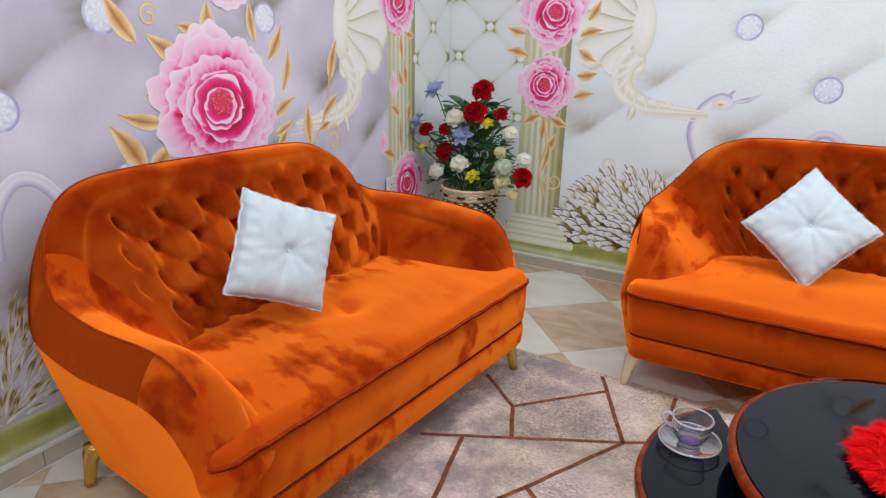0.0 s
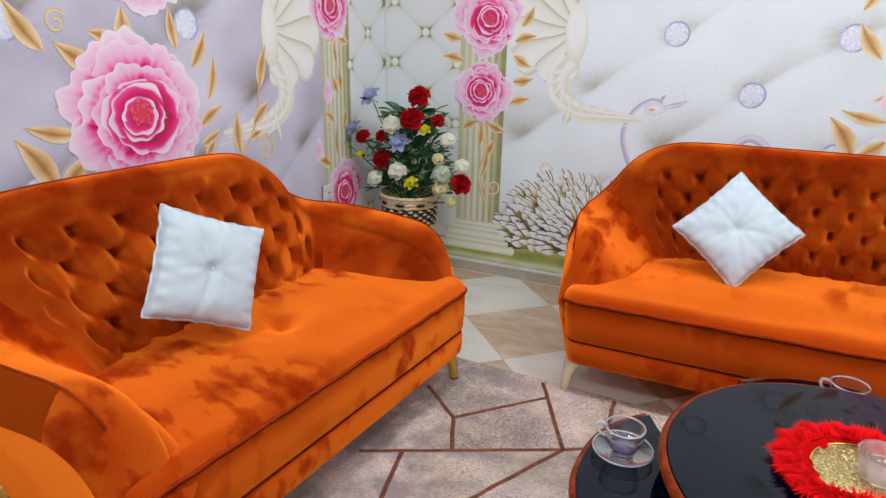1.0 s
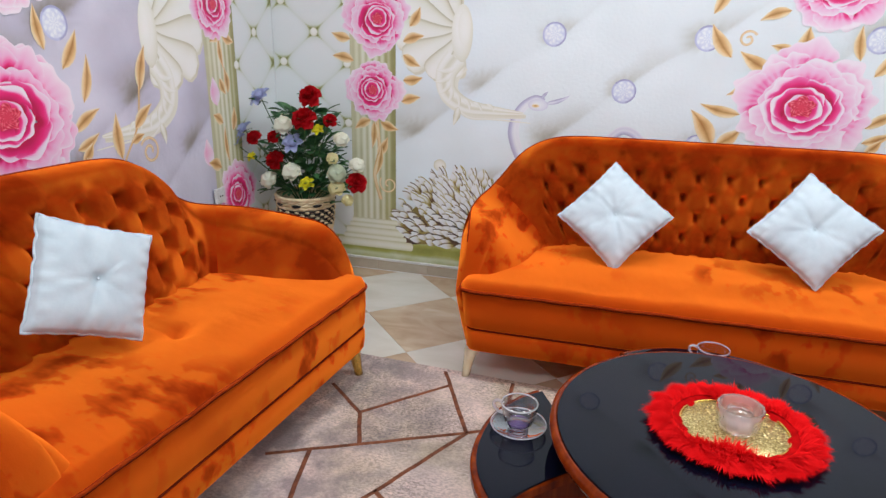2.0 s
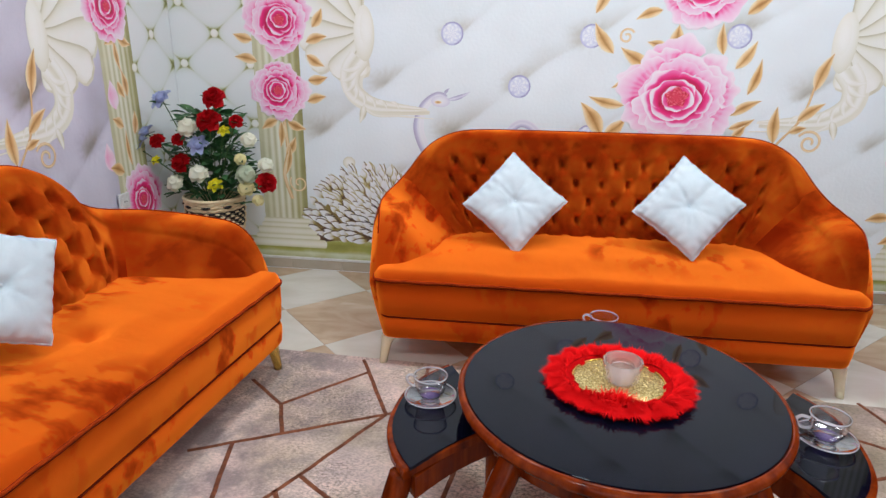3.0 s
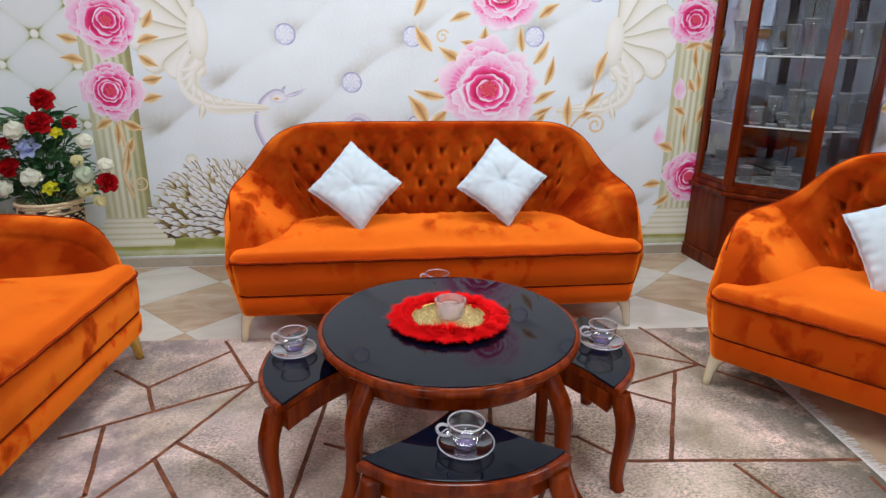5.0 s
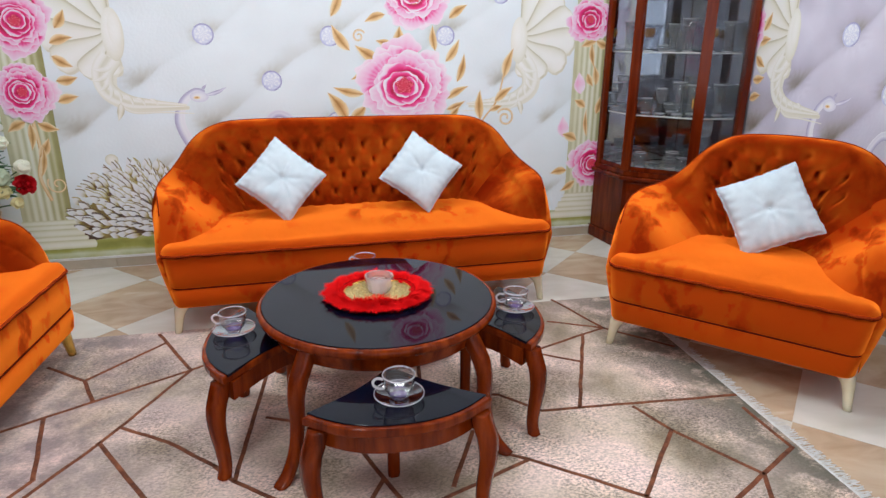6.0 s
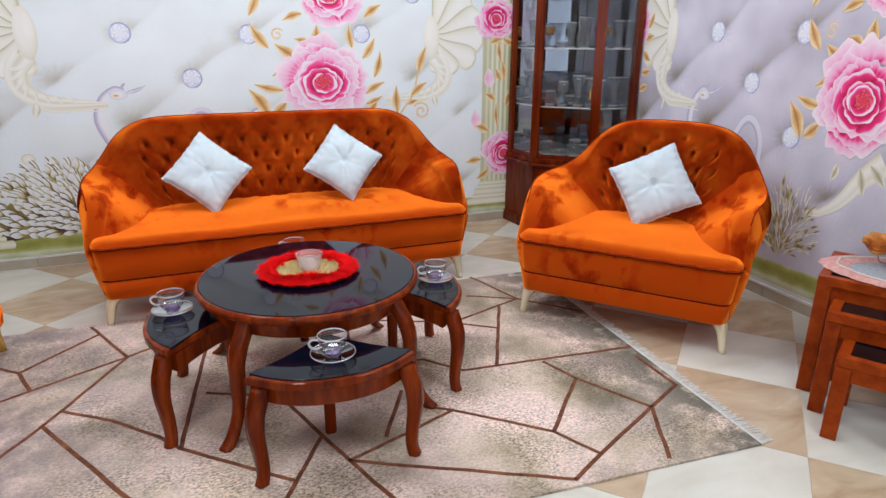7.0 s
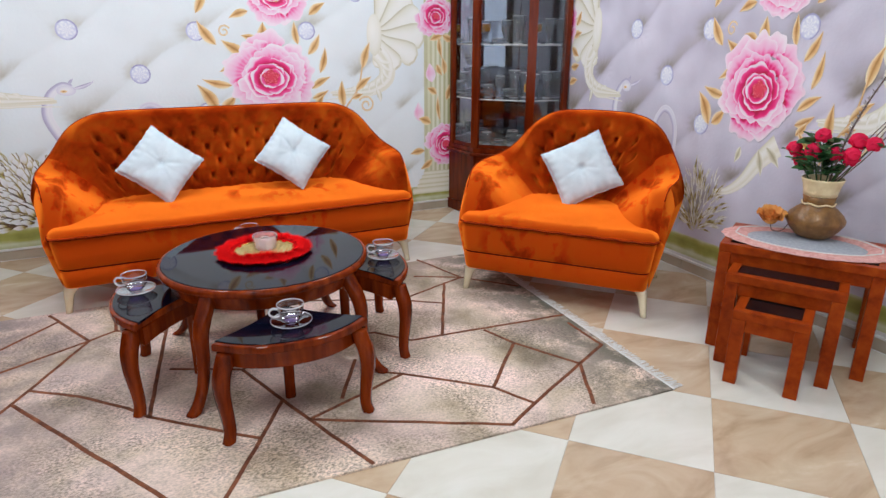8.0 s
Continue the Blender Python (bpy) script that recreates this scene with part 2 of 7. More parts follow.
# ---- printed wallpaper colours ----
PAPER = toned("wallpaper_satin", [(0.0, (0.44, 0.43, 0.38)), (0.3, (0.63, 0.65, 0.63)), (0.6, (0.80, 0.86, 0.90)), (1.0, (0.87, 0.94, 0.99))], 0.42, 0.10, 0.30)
# same satin print, with the side walls' dimmer light painted in as lilac
PAPER_SHADED = toned("wallpaper_shaded_satin", [(0.0, (0.22, 0.19, 0.155)), (0.3, (0.35, 0.32, 0.32)), (0.6, (0.54, 0.52, 0.635)), (1.0, (0.80, 0.79, 0.92))], 0.42, 0.10, 0.30)
TUFTED = toned("wallpaper_tufts", [(0.0, (0.20, 0.21, 0.05)), (0.25, (0.46, 0.49, 0.26)), (0.5, (0.74, 0.78, 0.74)), (1.0, (0.86, 0.89, 0.93))], 0.42)
ROSE = toned("printed_rose", [(0.0, (0.52, 0.001, 0.06)), (0.14, (0.85, 0.015, 0.20)), (0.32, (0.92, 0.17, 0.46)), (0.54, (0.93, 0.50, 0.74)), (1.0, (0.95, 0.84, 0.93))], 0.45)
ROSE_HEART = toned("printed_rose_heart", [(0.0, (0.55, 0.012, 0.05)), (0.5, (0.82, 0.050, 0.11)), (1.0, (0.92, 0.34, 0.38))], 0.45)
LEAF_GOLD = toned("printed_gold_leaf", [(0.0, (0.44, 0.20, 0.055)), (0.3, (0.72, 0.44, 0.18)), (0.6, (0.85, 0.64, 0.36)), (1.0, (0.93, 0.83, 0.62))], 0.45, 0.4)
CREAM = toned("printed_cream_relief", [(0.0, (0.42, 0.39, 0.25)), (0.3, (0.64, 0.61, 0.47)), (0.6, (0.82, 0.81, 0.71)), (1.0, (0.93, 0.93, 0.90))], 0.45, 0.12)
OLIVE = toned("printed_olive_column", [(0.0, (0.22, 0.20, 0.06)), (0.3, (0.46, 0.44, 0.21)), (0.6, (0.72, 0.71, 0.52)), (1.0, (0.90, 0.90, 0.82))], 0.45, 0.15)
GRASS_BAND = toned("printed_green_band", [(0.0, (0.20, 0.20, 0.03)), (0.5, (0.40, 0.41, 0.10)), (1.0, (0.66, 0.70, 0.52))], 0.45, 0.5)
GEM = toned("printed_gem", [(0.0, (0.36, 0.37, 0.60)), (0.4, (0.58, 0.61, 0.82)), (0.75, (0.74, 0.78, 0.91)), (1.0, (0.88, 0.91, 0.97))], 0.4, 0.4)
LILAC = toned("printed_lilac", [(0.0, (0.40, 0.38, 0.56)), (0.5, (0.62, 0.61, 0.78)), (1.0, (0.88, 0.89, 0.95))], 0.45)
FEATHER = toned("printed_feather", [(0.0, (0.035, 0.025, 0.03)), (0.12, (0.14, 0.07, 0.03)), (0.25, (0.44, 0.36, 0.10)), (0.4, (0.66, 0.63, 0.50)), (0.65, (0.80, 0.81, 0.83)), (1.0, (0.90, 0.92, 0.95))], 0.45)


# ---- mesh helpers ----
def mesh_of(name, verts, faces, tones=None, smooth=True):
    me = bpy.data.meshes.new(name)
    me.from_pydata([tuple(v) for v in verts], [], faces)
    if tones is not None:
        a = me.attributes.new("tone", "FLOAT", "POINT")
        a.data.foreach_set("value", [float(t) for t in tones])
    if smooth:
        me.polygons.foreach_set("use_smooth", [True] * len(me.polygons))
    me.update()
    return me


def piece(name, me, material, parent=None, label="", m=None):
    """One mesh object, under a thing where parent is given."""
    if not me.materials:
        me.materials.append(material)
    ob = new(name, me)
    if parent:
        ob.parent = parent
    if m is not None:
        ob.matrix_basis = m
    if label:
        tagged(ob, label)
    return ob


def part(name, bm, material, parent, label="", smooth=False, m=None):
    me = bpy.data.meshes.new(name)
    bm.to_mesh(me)
    bm.free()
    if smooth:
        me.polygons.foreach_set("use_smooth", [True] * len(me.polygons))
    return piece(name, me, material, parent, label, m)


def thing(name, m, label, category, group="", kind=""):
    e = new(name)
    e.empty_display_size = 0.1
    e.matrix_basis = m
    return tagged(e, label, category, group, kind)


def box(x0, x1, y0, y1, z0, z1, bevel=0.0, segments=2):
    bm = bmesh.new()
    bmesh.ops.create_cube(bm, size=1.0, matrix=Matrix.LocRotScale(((x0 + x1) / 2, (y0 + y1) / 2, (z0 + z1) / 2), None, (x1 - x0, y1 - y0, z1 - z0)))
    if bevel:
        bmesh.ops.bevel(bm, geom=bm.edges[:], offset=bevel, segments=segments, affect="EDGES", profile=0.6)
    return bm


def prism(outline, z0, z1, bevel=0.0):
    bm = bmesh.new()
    lo = [bm.verts.new((x, y, z0)) for x, y in outline]
    hi = [bm.verts.new((x, y, z1)) for x, y in outline]
    n = len(outline)
    bm.faces.new(list(reversed(lo)))
    bm.faces.new(hi)
    for i in range(n):
        bm.faces.new((lo[i], lo[(i + 1) % n], hi[(i + 1) % n], hi[i]))
    bmesh.ops.recalc_face_normals(bm, faces=bm.faces[:])
    if bevel:
        rim = [e for e in bm.edges if abs(e.verts[0].co.z - e.verts[1].co.z) < 1e-6]
        bmesh.ops.bevel(bm, geom=rim, offset=bevel, segments=3, affect="EDGES", profile=0.55)
    return bm


def lathe(profile, n=40, name="lathe", wave=None, cap=True):
    """A turned mesh from (radius, height) pairs."""
    vs, fs = [], []
    for i, (r, z) in enumerate(profile):
        for k in range(n):
            a = 2 * math.pi * k / n
            rr = r * (1 + wave(a, i) if wave else 1)
            vs.append((rr * math.cos(a), rr * math.sin(a), z))
    for i in range(len(profile) - 1):
        for k in range(n):
            k2 = (k + 1) % n
            fs.append((i * n + k, i * n + k2, (i + 1) * n + k2, (i + 1) * n + k))
    if profile[0][0] > 1e-4:
        fs.append(tuple(reversed(range(n))))
    if profile[-1][0] > 1e-4 and cap:
        fs.append(tuple((len(profile) - 1) * n + k for k in range(n)))
    return mesh_of(name, vs, fs)


def tube(points, radius, sides=8, closed=False, name="tube"):
    """A round cord along points; radius is a number or one for each point."""
    pts = [Vector(p) for p in points]
    n = len(pts)
    vs, fs, up = [], [], None
    for i, p in enumerate(pts):
        a = pts[i - 1] if (i or closed) else p
        b = pts[(i + 1) % n] if (i < n - 1 or closed) else p
        d = (b - a).normalized()
        if up is None:
            up = d.orthogonal().normalized()
        up = (up - d * up.dot(d)).normalized()
        side = d.cross(up)
        r = radius if isinstance(radius, (int, float)) else radius[i]
        for k in range(sides):
            w = 2 * math.pi * k / sides
            vs.append(p + (up * math.cos(w) + side * math.sin(w)) * r)
    for i in range(n if closed else n - 1):
        j = (i + 1) % n
        for k in range(sides):
            k2 = (k + 1) % sides
            fs.append((i * sides + k, i * sides + k2, j * sides + k2, j * sides + k))
    if not closed:
        fs.append(tuple(reversed(range(sides))))
        fs.append(tuple((n - 1) * sides + k for k in range(sides)))
    return mesh_of(name, vs, fs)


def smoothstep(a, b, x):
    t = min(1.0, max(0.0, (x - a) / (b - a)))
    return t * t * (3 - 2 * t)


def grid_faces(rows, cols, wrap=False):
    fs = []
    for i in range(rows - 1):
        for k in range(cols if wrap else cols - 1):
            k2 = (k + 1) % cols
            fs.append((i * cols + k, i * cols + k2, (i + 1) * cols + k2, (i + 1) * cols + k))
    return fs


# ---- structure: walls, floor slab, ceiling ----
def slab(name, x0, x1, y0, y1, z0, z1, material, label, category):
    ob = part(name, box(x0, x1, y0, y1, z0, z1), material, None)
    return tagged(ob, label, category, kind="structure")


wall_north = slab("wall_north", LEFT - 0.15, RIGHT + 0.15, BACK, BACK + 0.15, 0.0, CEIL, PLASTER, "wall covered with a printed satin and rose mural", "wall")
wall_west = slab("wall_west", LEFT - 0.15, LEFT, FRONT, BACK - 0.002, 0.0, CEIL, PLASTER, "wall covered with a printed satin and rose mural", "wall")
wall_east = slab("wall_east", RIGHT, RIGHT + 0.15, FRONT, BACK - 0.002, 0.0, CEIL, PLASTER, "wall covered with a printed satin and rose mural", "wall")
bm = bmesh.new()
for x0, x1, z0, z1 in ((LEFT - 0.15, WIN[0], 0.0, CEIL), (WIN[1], RIGHT + 0.15, 0.0, CEIL), (WIN[0], WIN[1], 0.0, WIN[2]), (WIN[0], WIN[1], WIN[3], CEIL)):
    bmesh.ops.create_cube(bm, size=1.0, matrix=Matrix.LocRotScale(((x0 + x1) / 2, FRONT - 0.076, (z0 + z1) / 2), None, (x1 - x0, 0.148, z1 - z0)))
wall_south = tagged(part("wall_south", bm, PLASTER, None), "plain white plastered wall with a wide window", "wall", kind="structure")
ceiling = slab("ceiling", LEFT - 0.15, RIGHT + 0.15, FRONT - 0.15, BACK + 0.15, CEIL + 0.002, CEIL + 0.15, PLASTER, "plain white plastered ceiling", "ceiling")
floor = slab("floor", LEFT - 0.15, RIGHT + 0.15, FRONT - 0.15, BACK + 0.15, -0.12, -0.0025, GROUT, "cream and beige marble tiles laid diagonally in a checker", "floor")

window_1 = tagged(new("window_1"), "wide white-framed shop window", "window", kind="structure")
for x0, x1, z0, z1 in ((WIN[0], WIN[0] + 0.05, WIN[2], WIN[3]), (WIN[1] - 0.05, WIN[1], WIN[2], WIN[3]), (WIN[0] + 0.05, WIN[1] - 0.05, WIN[2], WIN[2] + 0.05), (WIN[0] + 0.05, WIN[1] - 0.05, WIN[3] - 0.05, WIN[3])):
    part("window_frame", box(x0, x1, FRONT - 0.11, FRONT - 0.05, z0, z1, 0.004), WHITE_TRIM, window_1)
pane = part("pane", box(WIN[0] + 0.05, WIN[1] - 0.05, FRONT - 0.085, FRONT - 0.079, WIN[2] + 0.05, WIN[3] - 0.05), PANE, window_1)
pane.visible_shadow = False
for lx, ly in LAMPS:
    cl = thing("ceiling_light", pose(lx, ly, CEIL), "square white recessed ceiling panel light", "ceiling light", "ceiling panel lights")
    part("diffuser", box(-0.28, 0.28, -0.28, 0.28, -0.022, -0.004), PANEL_GLOW, cl)
    for a in range(4):
        part("frame", box(-0.31, 0.31, 0.282, 0.31, -0.03, 0.0, 0.003), WHITE_TRIM, cl, m=pose(0, 0, 0, 0, 0, 90 * a))


# ---- printed mural ----
class Art:
    """A flat drawing on a wall, in metres along it from the big rose's middle and up from the floor."""

    def __init__(self, origin, along, out, scale=1.0, lift=0.0):
        self.o, self.d, self.n, self.s, self.lift = Vector(origin), Vector(along), Vector(out), scale, lift
        self.clear()

    def clear(self):
        self.v, self.f, self.t = [], [], []

    def at(self, u, z, layer):
        return self.o + self.d * (u * self.s) + Vector((0, 0, z + self.lift)) + self.n * (layer * 0.45)

    def grid(self, rows):
        base, cols = len(self.v), len(rows[0])
        for row in rows:
            for u, z, layer, tone in row:
                self.v.append(self.at(u, z, layer))
                self.t.append(tone)
        for a, b, c, d in grid_faces(len(rows), cols):
            self.f.append((base + a, base + b, base + c, base + d))

    def fan(self, u, z, ru, rz, layer, tone, n=28, rings=3, edge=None):
        rows = []
        for j in range(rings + 1):
            q = j / rings
            rows.append([(u + ru * q * (1 + (edge(2 * math.pi * k / n) if edge else 0)) * math.cos(2 * math.pi * k / n),
                          z + rz * q * (1 + (edge(2 * math.pi * k / n) if edge else 0)) * math.sin(2 * math.pi * k / n), layer, tone(q, 2 * math.pi * k / n)) for k in range(n + 1)])
        self.grid(rows)

    def leaf(self, u, z, length, width, angle, layer, bend=0.25, tones=(0.75, 0.42, 0.0, 0.5, 0.92)):
        rows = []
        for i in range(8):
            q = i / 7
            w = width * (math.sin(math.pi * min(1, q ** 0.75)) * 0.58 + 0.002)
            off = bend * length * (q - q * q)
            row = []
            for k, side in enumerate((-1, -0.5, 0, 0.5, 1)):
                x, y = q * length, off + side * w
                row.append((u + x * math.cos(angle) - y * math.sin(angle), z + x * math.sin(angle) + y * math.cos(angle), layer, min(1, max(0, tones[k] + 0.12 * math.sin(9 * q)))))
            rows.append(row)
        self.grid(rows)

    def ribbon(self, pts, widths, layer, tones):
        rows, n = [], len(pts)
        for i, (u, z) in enumerate(pts):
            a, b = pts[max(0, i - 1)], pts[min(n - 1, i + 1)]
            du, dz = b[0] - a[0], b[1] - a[1]
            ln = math.hypot(du, dz) or 1
            w = widths[i] if isinstance(widths, list) else widths
            rows.append([(u - dz / ln * w * (k / (len(tones) - 1) - 0.5), z + du / ln * w * (k / (len(tones) - 1) - 0.5), layer, tones[k]) for k in range(len(tones))])
        self.grid(rows)

    def done(self, name, material, parent, label=""):
        ob = piece(name, mesh_of(name, self.v, self.f, self.t), material, parent, label)
        self.clear()
        return ob


def curve(points, n=10):
    """Points smoothed into a line with n steps between each two."""
    out = []
    for i in range(len(points) - 1):
        p = [Vector(points[min(len(points) - 1, max(0, i + k))]) for k in (-1, 0, 1, 2)]
        for j in range(n):
            t = j / n
            v = 0.5 * ((2 * p[1]) + (p[2] - p[0]) * t + (2 * p[0] - 5 * p[1] + 4 * p[2] - p[3]) * t * t + (3 * p[1] - p[0] - 3 * p[2] + p[3]) * t ** 3)
            out.append(tuple(v))
    out.append(tuple(points[-1]))
    return out


def spiral(u, z, r, turns, start, n=40, hand=1):
    return [(u + r * (1 - 0.8 * i / n) * math.cos(start + hand * turns * 2 * math.pi * i / n), z + r * (1 - 0.8 * i / n) * math.sin(start + hand * turns * 2 * math.pi * i / n)) for i in range(n + 1)]


def draw_rose(art, u, z, ru, rz, layer, parent, seed=0, lightened=0.0):
    """A full peony: pale ruffled outer petals over a cup of thick white-rimmed curls round a red heart."""
    rnd = random.Random(seed)
    na, nb = (25, 13) if ru > 0.22 else (17, 10)
    radii = (1.0, 0.88, 0.73, 0.55, 0.40, 0.27)
    lay = layer
    for j, (n, ro) in enumerate(zip((9, 8, 7, 5, 4, 3), radii)):
        nxt = radii[j + 1] if j < 5 else 0.12
        cup = j >= 3
        turn, mx, mz = rnd.uniform(0, 6.28), rnd.uniform(-0.05, 0.05), rnd.uniform(-0.06, 0.03)
        for k in range(n):
            th = turn + 2 * math.pi * k / n + rnd.uniform(-0.22, 0.22)
            half = math.pi / n * rnd.uniform(1.25, 1.5)
            size, ph, lean, pale = ro * rnd.uniform(0.86, 1.10), rnd.uniform(0, 6.28), rnd.uniform(-0.14, 0.10), rnd.uniform(0.45, 0.85)
            notch = rnd.uniform(-0.3, 0.3)
            inner, rows = nxt * 0.72, []
            for b in range(nb):
                q = b / (nb - 1)
                row = []
                for a in range(na):
                    s = 2 * a / (na - 1) - 1
                    rim = size * (1 - 0.20 * abs(s) ** 2.6 + 0.030 * math.sin(5 * s + ph) + 0.022 * math.sin(11 * s + 2 * ph) - 0.06 * math.exp(-((s - notch) * 6) ** 2))
                    r = inner + (rim - inner) * q
                    w = th + s * half * (0.70 + 0.30 * q)
                    # the fold starts dark where the next ring lies over it and pales to the lip
                    x = min(1.0, max(0.0, (r - nxt * 0.88) / (rim - nxt * 0.88)))
                    side = smoothstep(0.62, 1.0, s if k % 2 else -s)
                    if cup:
                        tone = 0.02 + 0.5 * lightened * (x + 0.2) + 0.22 * x + pale * smoothstep(0.56, 0.80, x - 0.45 * s * s + 0.12 * math.sin(4 * s + ph)) - 0.14 * side
                        tone += 0.20 * smoothstep(0.86, 0.94, x) * (1 - s * s)
                    else:
                        tone = 0.20 + lightened + 0.06 * (2 - j) + (0.62 - 0.6 * lightened) * x ** (0.75 + 0.12 * j) + lean + 0.07 * math.sin(19 * s + ph) * (1 - x) - 0.30 * side * (1 - x ** 3)
                        tone += 0.10 * smoothstep(0.84, 0.95, x)
                        tone += 0.07 * math.sin(3 * s + ph) * x
                    row.append((u + ru * (mx + r * math.cos(w)), z + rz * (mz + r * math.sin(w)), lay, min(1, max(0, tone))))
                rows.append(row)
            art.grid(rows)
            lay += 0.00016
    art.done("printed_rose", ROSE, parent, "large pink printed rose with ruffled petals")
    art.fan(u, z, ru * (0.15 + 0.1 * lightened), rz * (0.15 + 0.1 * lightened), lay + 0.0005, lambda q, a: 0.45 + 0.4 * math.sin(7 * a + 9 * q) * q + 0.4 * math.sin(13 * a - 23 * q), 26, 7, lambda a: 0.16 * math.sin(5 * a) + 0.08 * math.sin(11 * a))
    art.done("rose_heart", ROSE_HEART, parent)


def draw_gem(art, u, z, r, parent):
    def facet(q, a):
        if q > 0.84:
            return 0.05 + 0.28 * (2.4 < a < 5.0)
        return 0.74 + 0.26 * (math.sin(8 * a + 2.5 * math.floor(3 * q)) > 0.2) - 0.16 * (q > 0.5) * (math.sin(5 * a + 1) > 0.5) + 0.08 * math.cos(a - 2.3) * q

    art.fan(u, z, r / art.s ** 0.4, r, 0.004, facet, 40, 10)
    art.done("printed_gem", GEM, parent, "round lilac printed gem")


def draw_leaves(art, rows, layer, parent):
    for k, (u, z, length, width, deg) in enumerate(rows):
        art.leaf(u, z, length, width, math.radians(deg), layer + 0.00012 * k, 0.22 if int(deg) % 2 else -0.22)
    art.done("printed_leaf_spray", LEAF_GOLD, parent, "golden printed leaves")


def draw_column(art, u, w, z0, z1, parent):
    rows = []
    for z in (z0, z1):
        rows.append([(u - w / 2 + w * k / 56, z, 0.003, 0.45 + 0.5 * math.sin(math.pi * k / 56) * (0.5 + 0.5 * math.cos(2 * math.pi * k / 56 * 7)) - 0.35 * (k / 56) ** 3) for k in range(57)])
    art.grid(rows)
    for zb, hb, wb in ((z0 - 0.01, 0.035, 1.08), (z0 - 0.04, 0.035, 1.20), (z0 - 0.085, 0.05, 1.38), (z0 - 0.115, 0.035, 1.50), (z0 - 0.165, 0.055, 1.80)):
        rows = []
        for j in range(7):
            q = j / 6
            ww = w * wb * (0.96 + 0.04 * math.sin(math.pi * q))
            rows.append([(u - ww / 2 + ww * k / 8, zb + hb * q, 0.0045 + 0.0004 * wb, 0.12 + 0.85 * math.sin(math.pi * (0.1 + 0.8 * q)) ** 0.7 - 0.12 * abs(k / 8 - 0.4)) for k in range(9)])
        art.grid(rows)
    art.done("printed_column", OLIVE, parent, "fluted cream and olive printed column")


def draw_shell(art, u, z, hand, parent):
    """A cream scallop that opens to one side, with an acanthus scroll that curls away under it."""
    h = hand
    lobes = ((72, 0.37), (46, 0.40), (22, 0.405), (-2, 0.40), (-27, 0.375), (-53, 0.30), (-80, 0.24))
    for shade in (True, False):
        for k, (deg, ln) in enumerate(lobes):
            a = math.radians(deg if h > 0 else 180 - deg)
            rows = []
            for j in range(13):
                q = j / 12
                # narrow at the hub, widest near a round end
                wide = ln * (0.050 + 0.165 * smoothstep(0.0, 0.85, q)) * math.sqrt(max(0.0, 1 - max(0.0, (q - 0.84) / 0.17) ** 2)) + 0.004
                row = []
                for i in range(9):
                    t = i / 4 - 1
                    r, off = 0.04 + (ln - 0.04) * q, wide * t
                    x, y = r * math.cos(a) - off * math.sin(a), r * math.sin(a) + off * math.cos(a)
                    if shade:
                        row.append((u + x + 0.010, z + y - 0.013, 0.0034, 0.50 - 0.14 * (1 - abs(t))))
                    else:
                        tone = 0.40 + 0.60 * (1 - t * t) ** 0.7 - 0.14 * t * h + 0.10 * smoothstep(0.7, 0.95, q) - 0.30 * (1 - q) ** 2
                        row.append((u + x, z + y, 0.0040 + 0.0002 * k, min(1, max(0, tone))))
                rows.append(row)
            art.grid(rows)
    art.fan(u, z - 0.01, 0.060, 0.150, 0.0060, lambda q, a: 0.98 - 0.36 * q ** 2.5 + 0.14 * math.cos(a - 2.2) * q, 24, 7)
    art.fan(u - 0.012 * h, z + 0.02, 0.035, 0.09, 0.0064, lambda q, a: 1.0 - 0.15 * q * q, 18, 4)
    stem = curve([(u + 0.03 * h, z - 0.14), (u + 0.085 * h, z - 0.22), (u + 0.075 * h, z - 0.32), (u - 0.03 * h, z - 0.39), (u - 0.18 * h, z - 0.41), (u - 0.36 * h, z - 0.42)])
    n = len(stem)
    art.ribbon([(x + 0.014, y - 0.016) for x, y in stem], [0.135 - 0.120 * (i / n) ** 1.8 for i in range(n)], 0.0042, (0.70, 0.52, 0.52, 0.70))
    art.ribbon(stem, [0.125 - 0.118 * (i / n) ** 1.8 for i in range(n)], 0.0064, (0.45, 0.72, 0.94, 1.0, 0.60, 0.52, 0.90, 0.98, 0.70) if h > 0 else (0.70, 0.98, 0.90, 0.52, 0.60, 1.0, 0.94, 0.72, 0.45))
    # broad curls that peel off the outer side of the scroll
    for k in range(8):
        i = 3 + 5 * k
        (x0, y0), (x1, y1) = stem[i], stem[min(n - 1, i + 2)]
        d = math.atan2(y1 - y0, x1 - x0)
        art.leaf(x0 + 0.03 * h * math.sin(d), y0 - 0.03 * h * math.cos(d), 0.13 - 0.009 * k, 0.030 - 0.0022 * k, d + 0.70 * h, 0.0068 + 0.00015 * k, -0.7 * h, (0.50, 0.78, 1.0, 1.0, 0.75) if h > 0 else (0.75, 1.0, 1.0, 0.78, 0.50))
    art.leaf(u + 0.01 * h, z - 0.40, 0.11, 0.035, math.radians(-75 if h > 0 else -105), 0.0067, 0.2, (0.3, 0.7, 0.95, 0.6, 0.25))
    art.ribbon(curve([(u + 0.05 * h, z - 0.38), (u - 0.05 * h, z - 0.455), (u - 0.2 * h, z - 0.46), (u - 0.40 * h, z - 0.47)]), [0.022 - 0.0006 * i for i in range(31)], 0.0063, (0.5, 0.95, 0.6))
    art.done("printed_shell", CREAM, parent, "cream printed scallop shell with a curling stem")


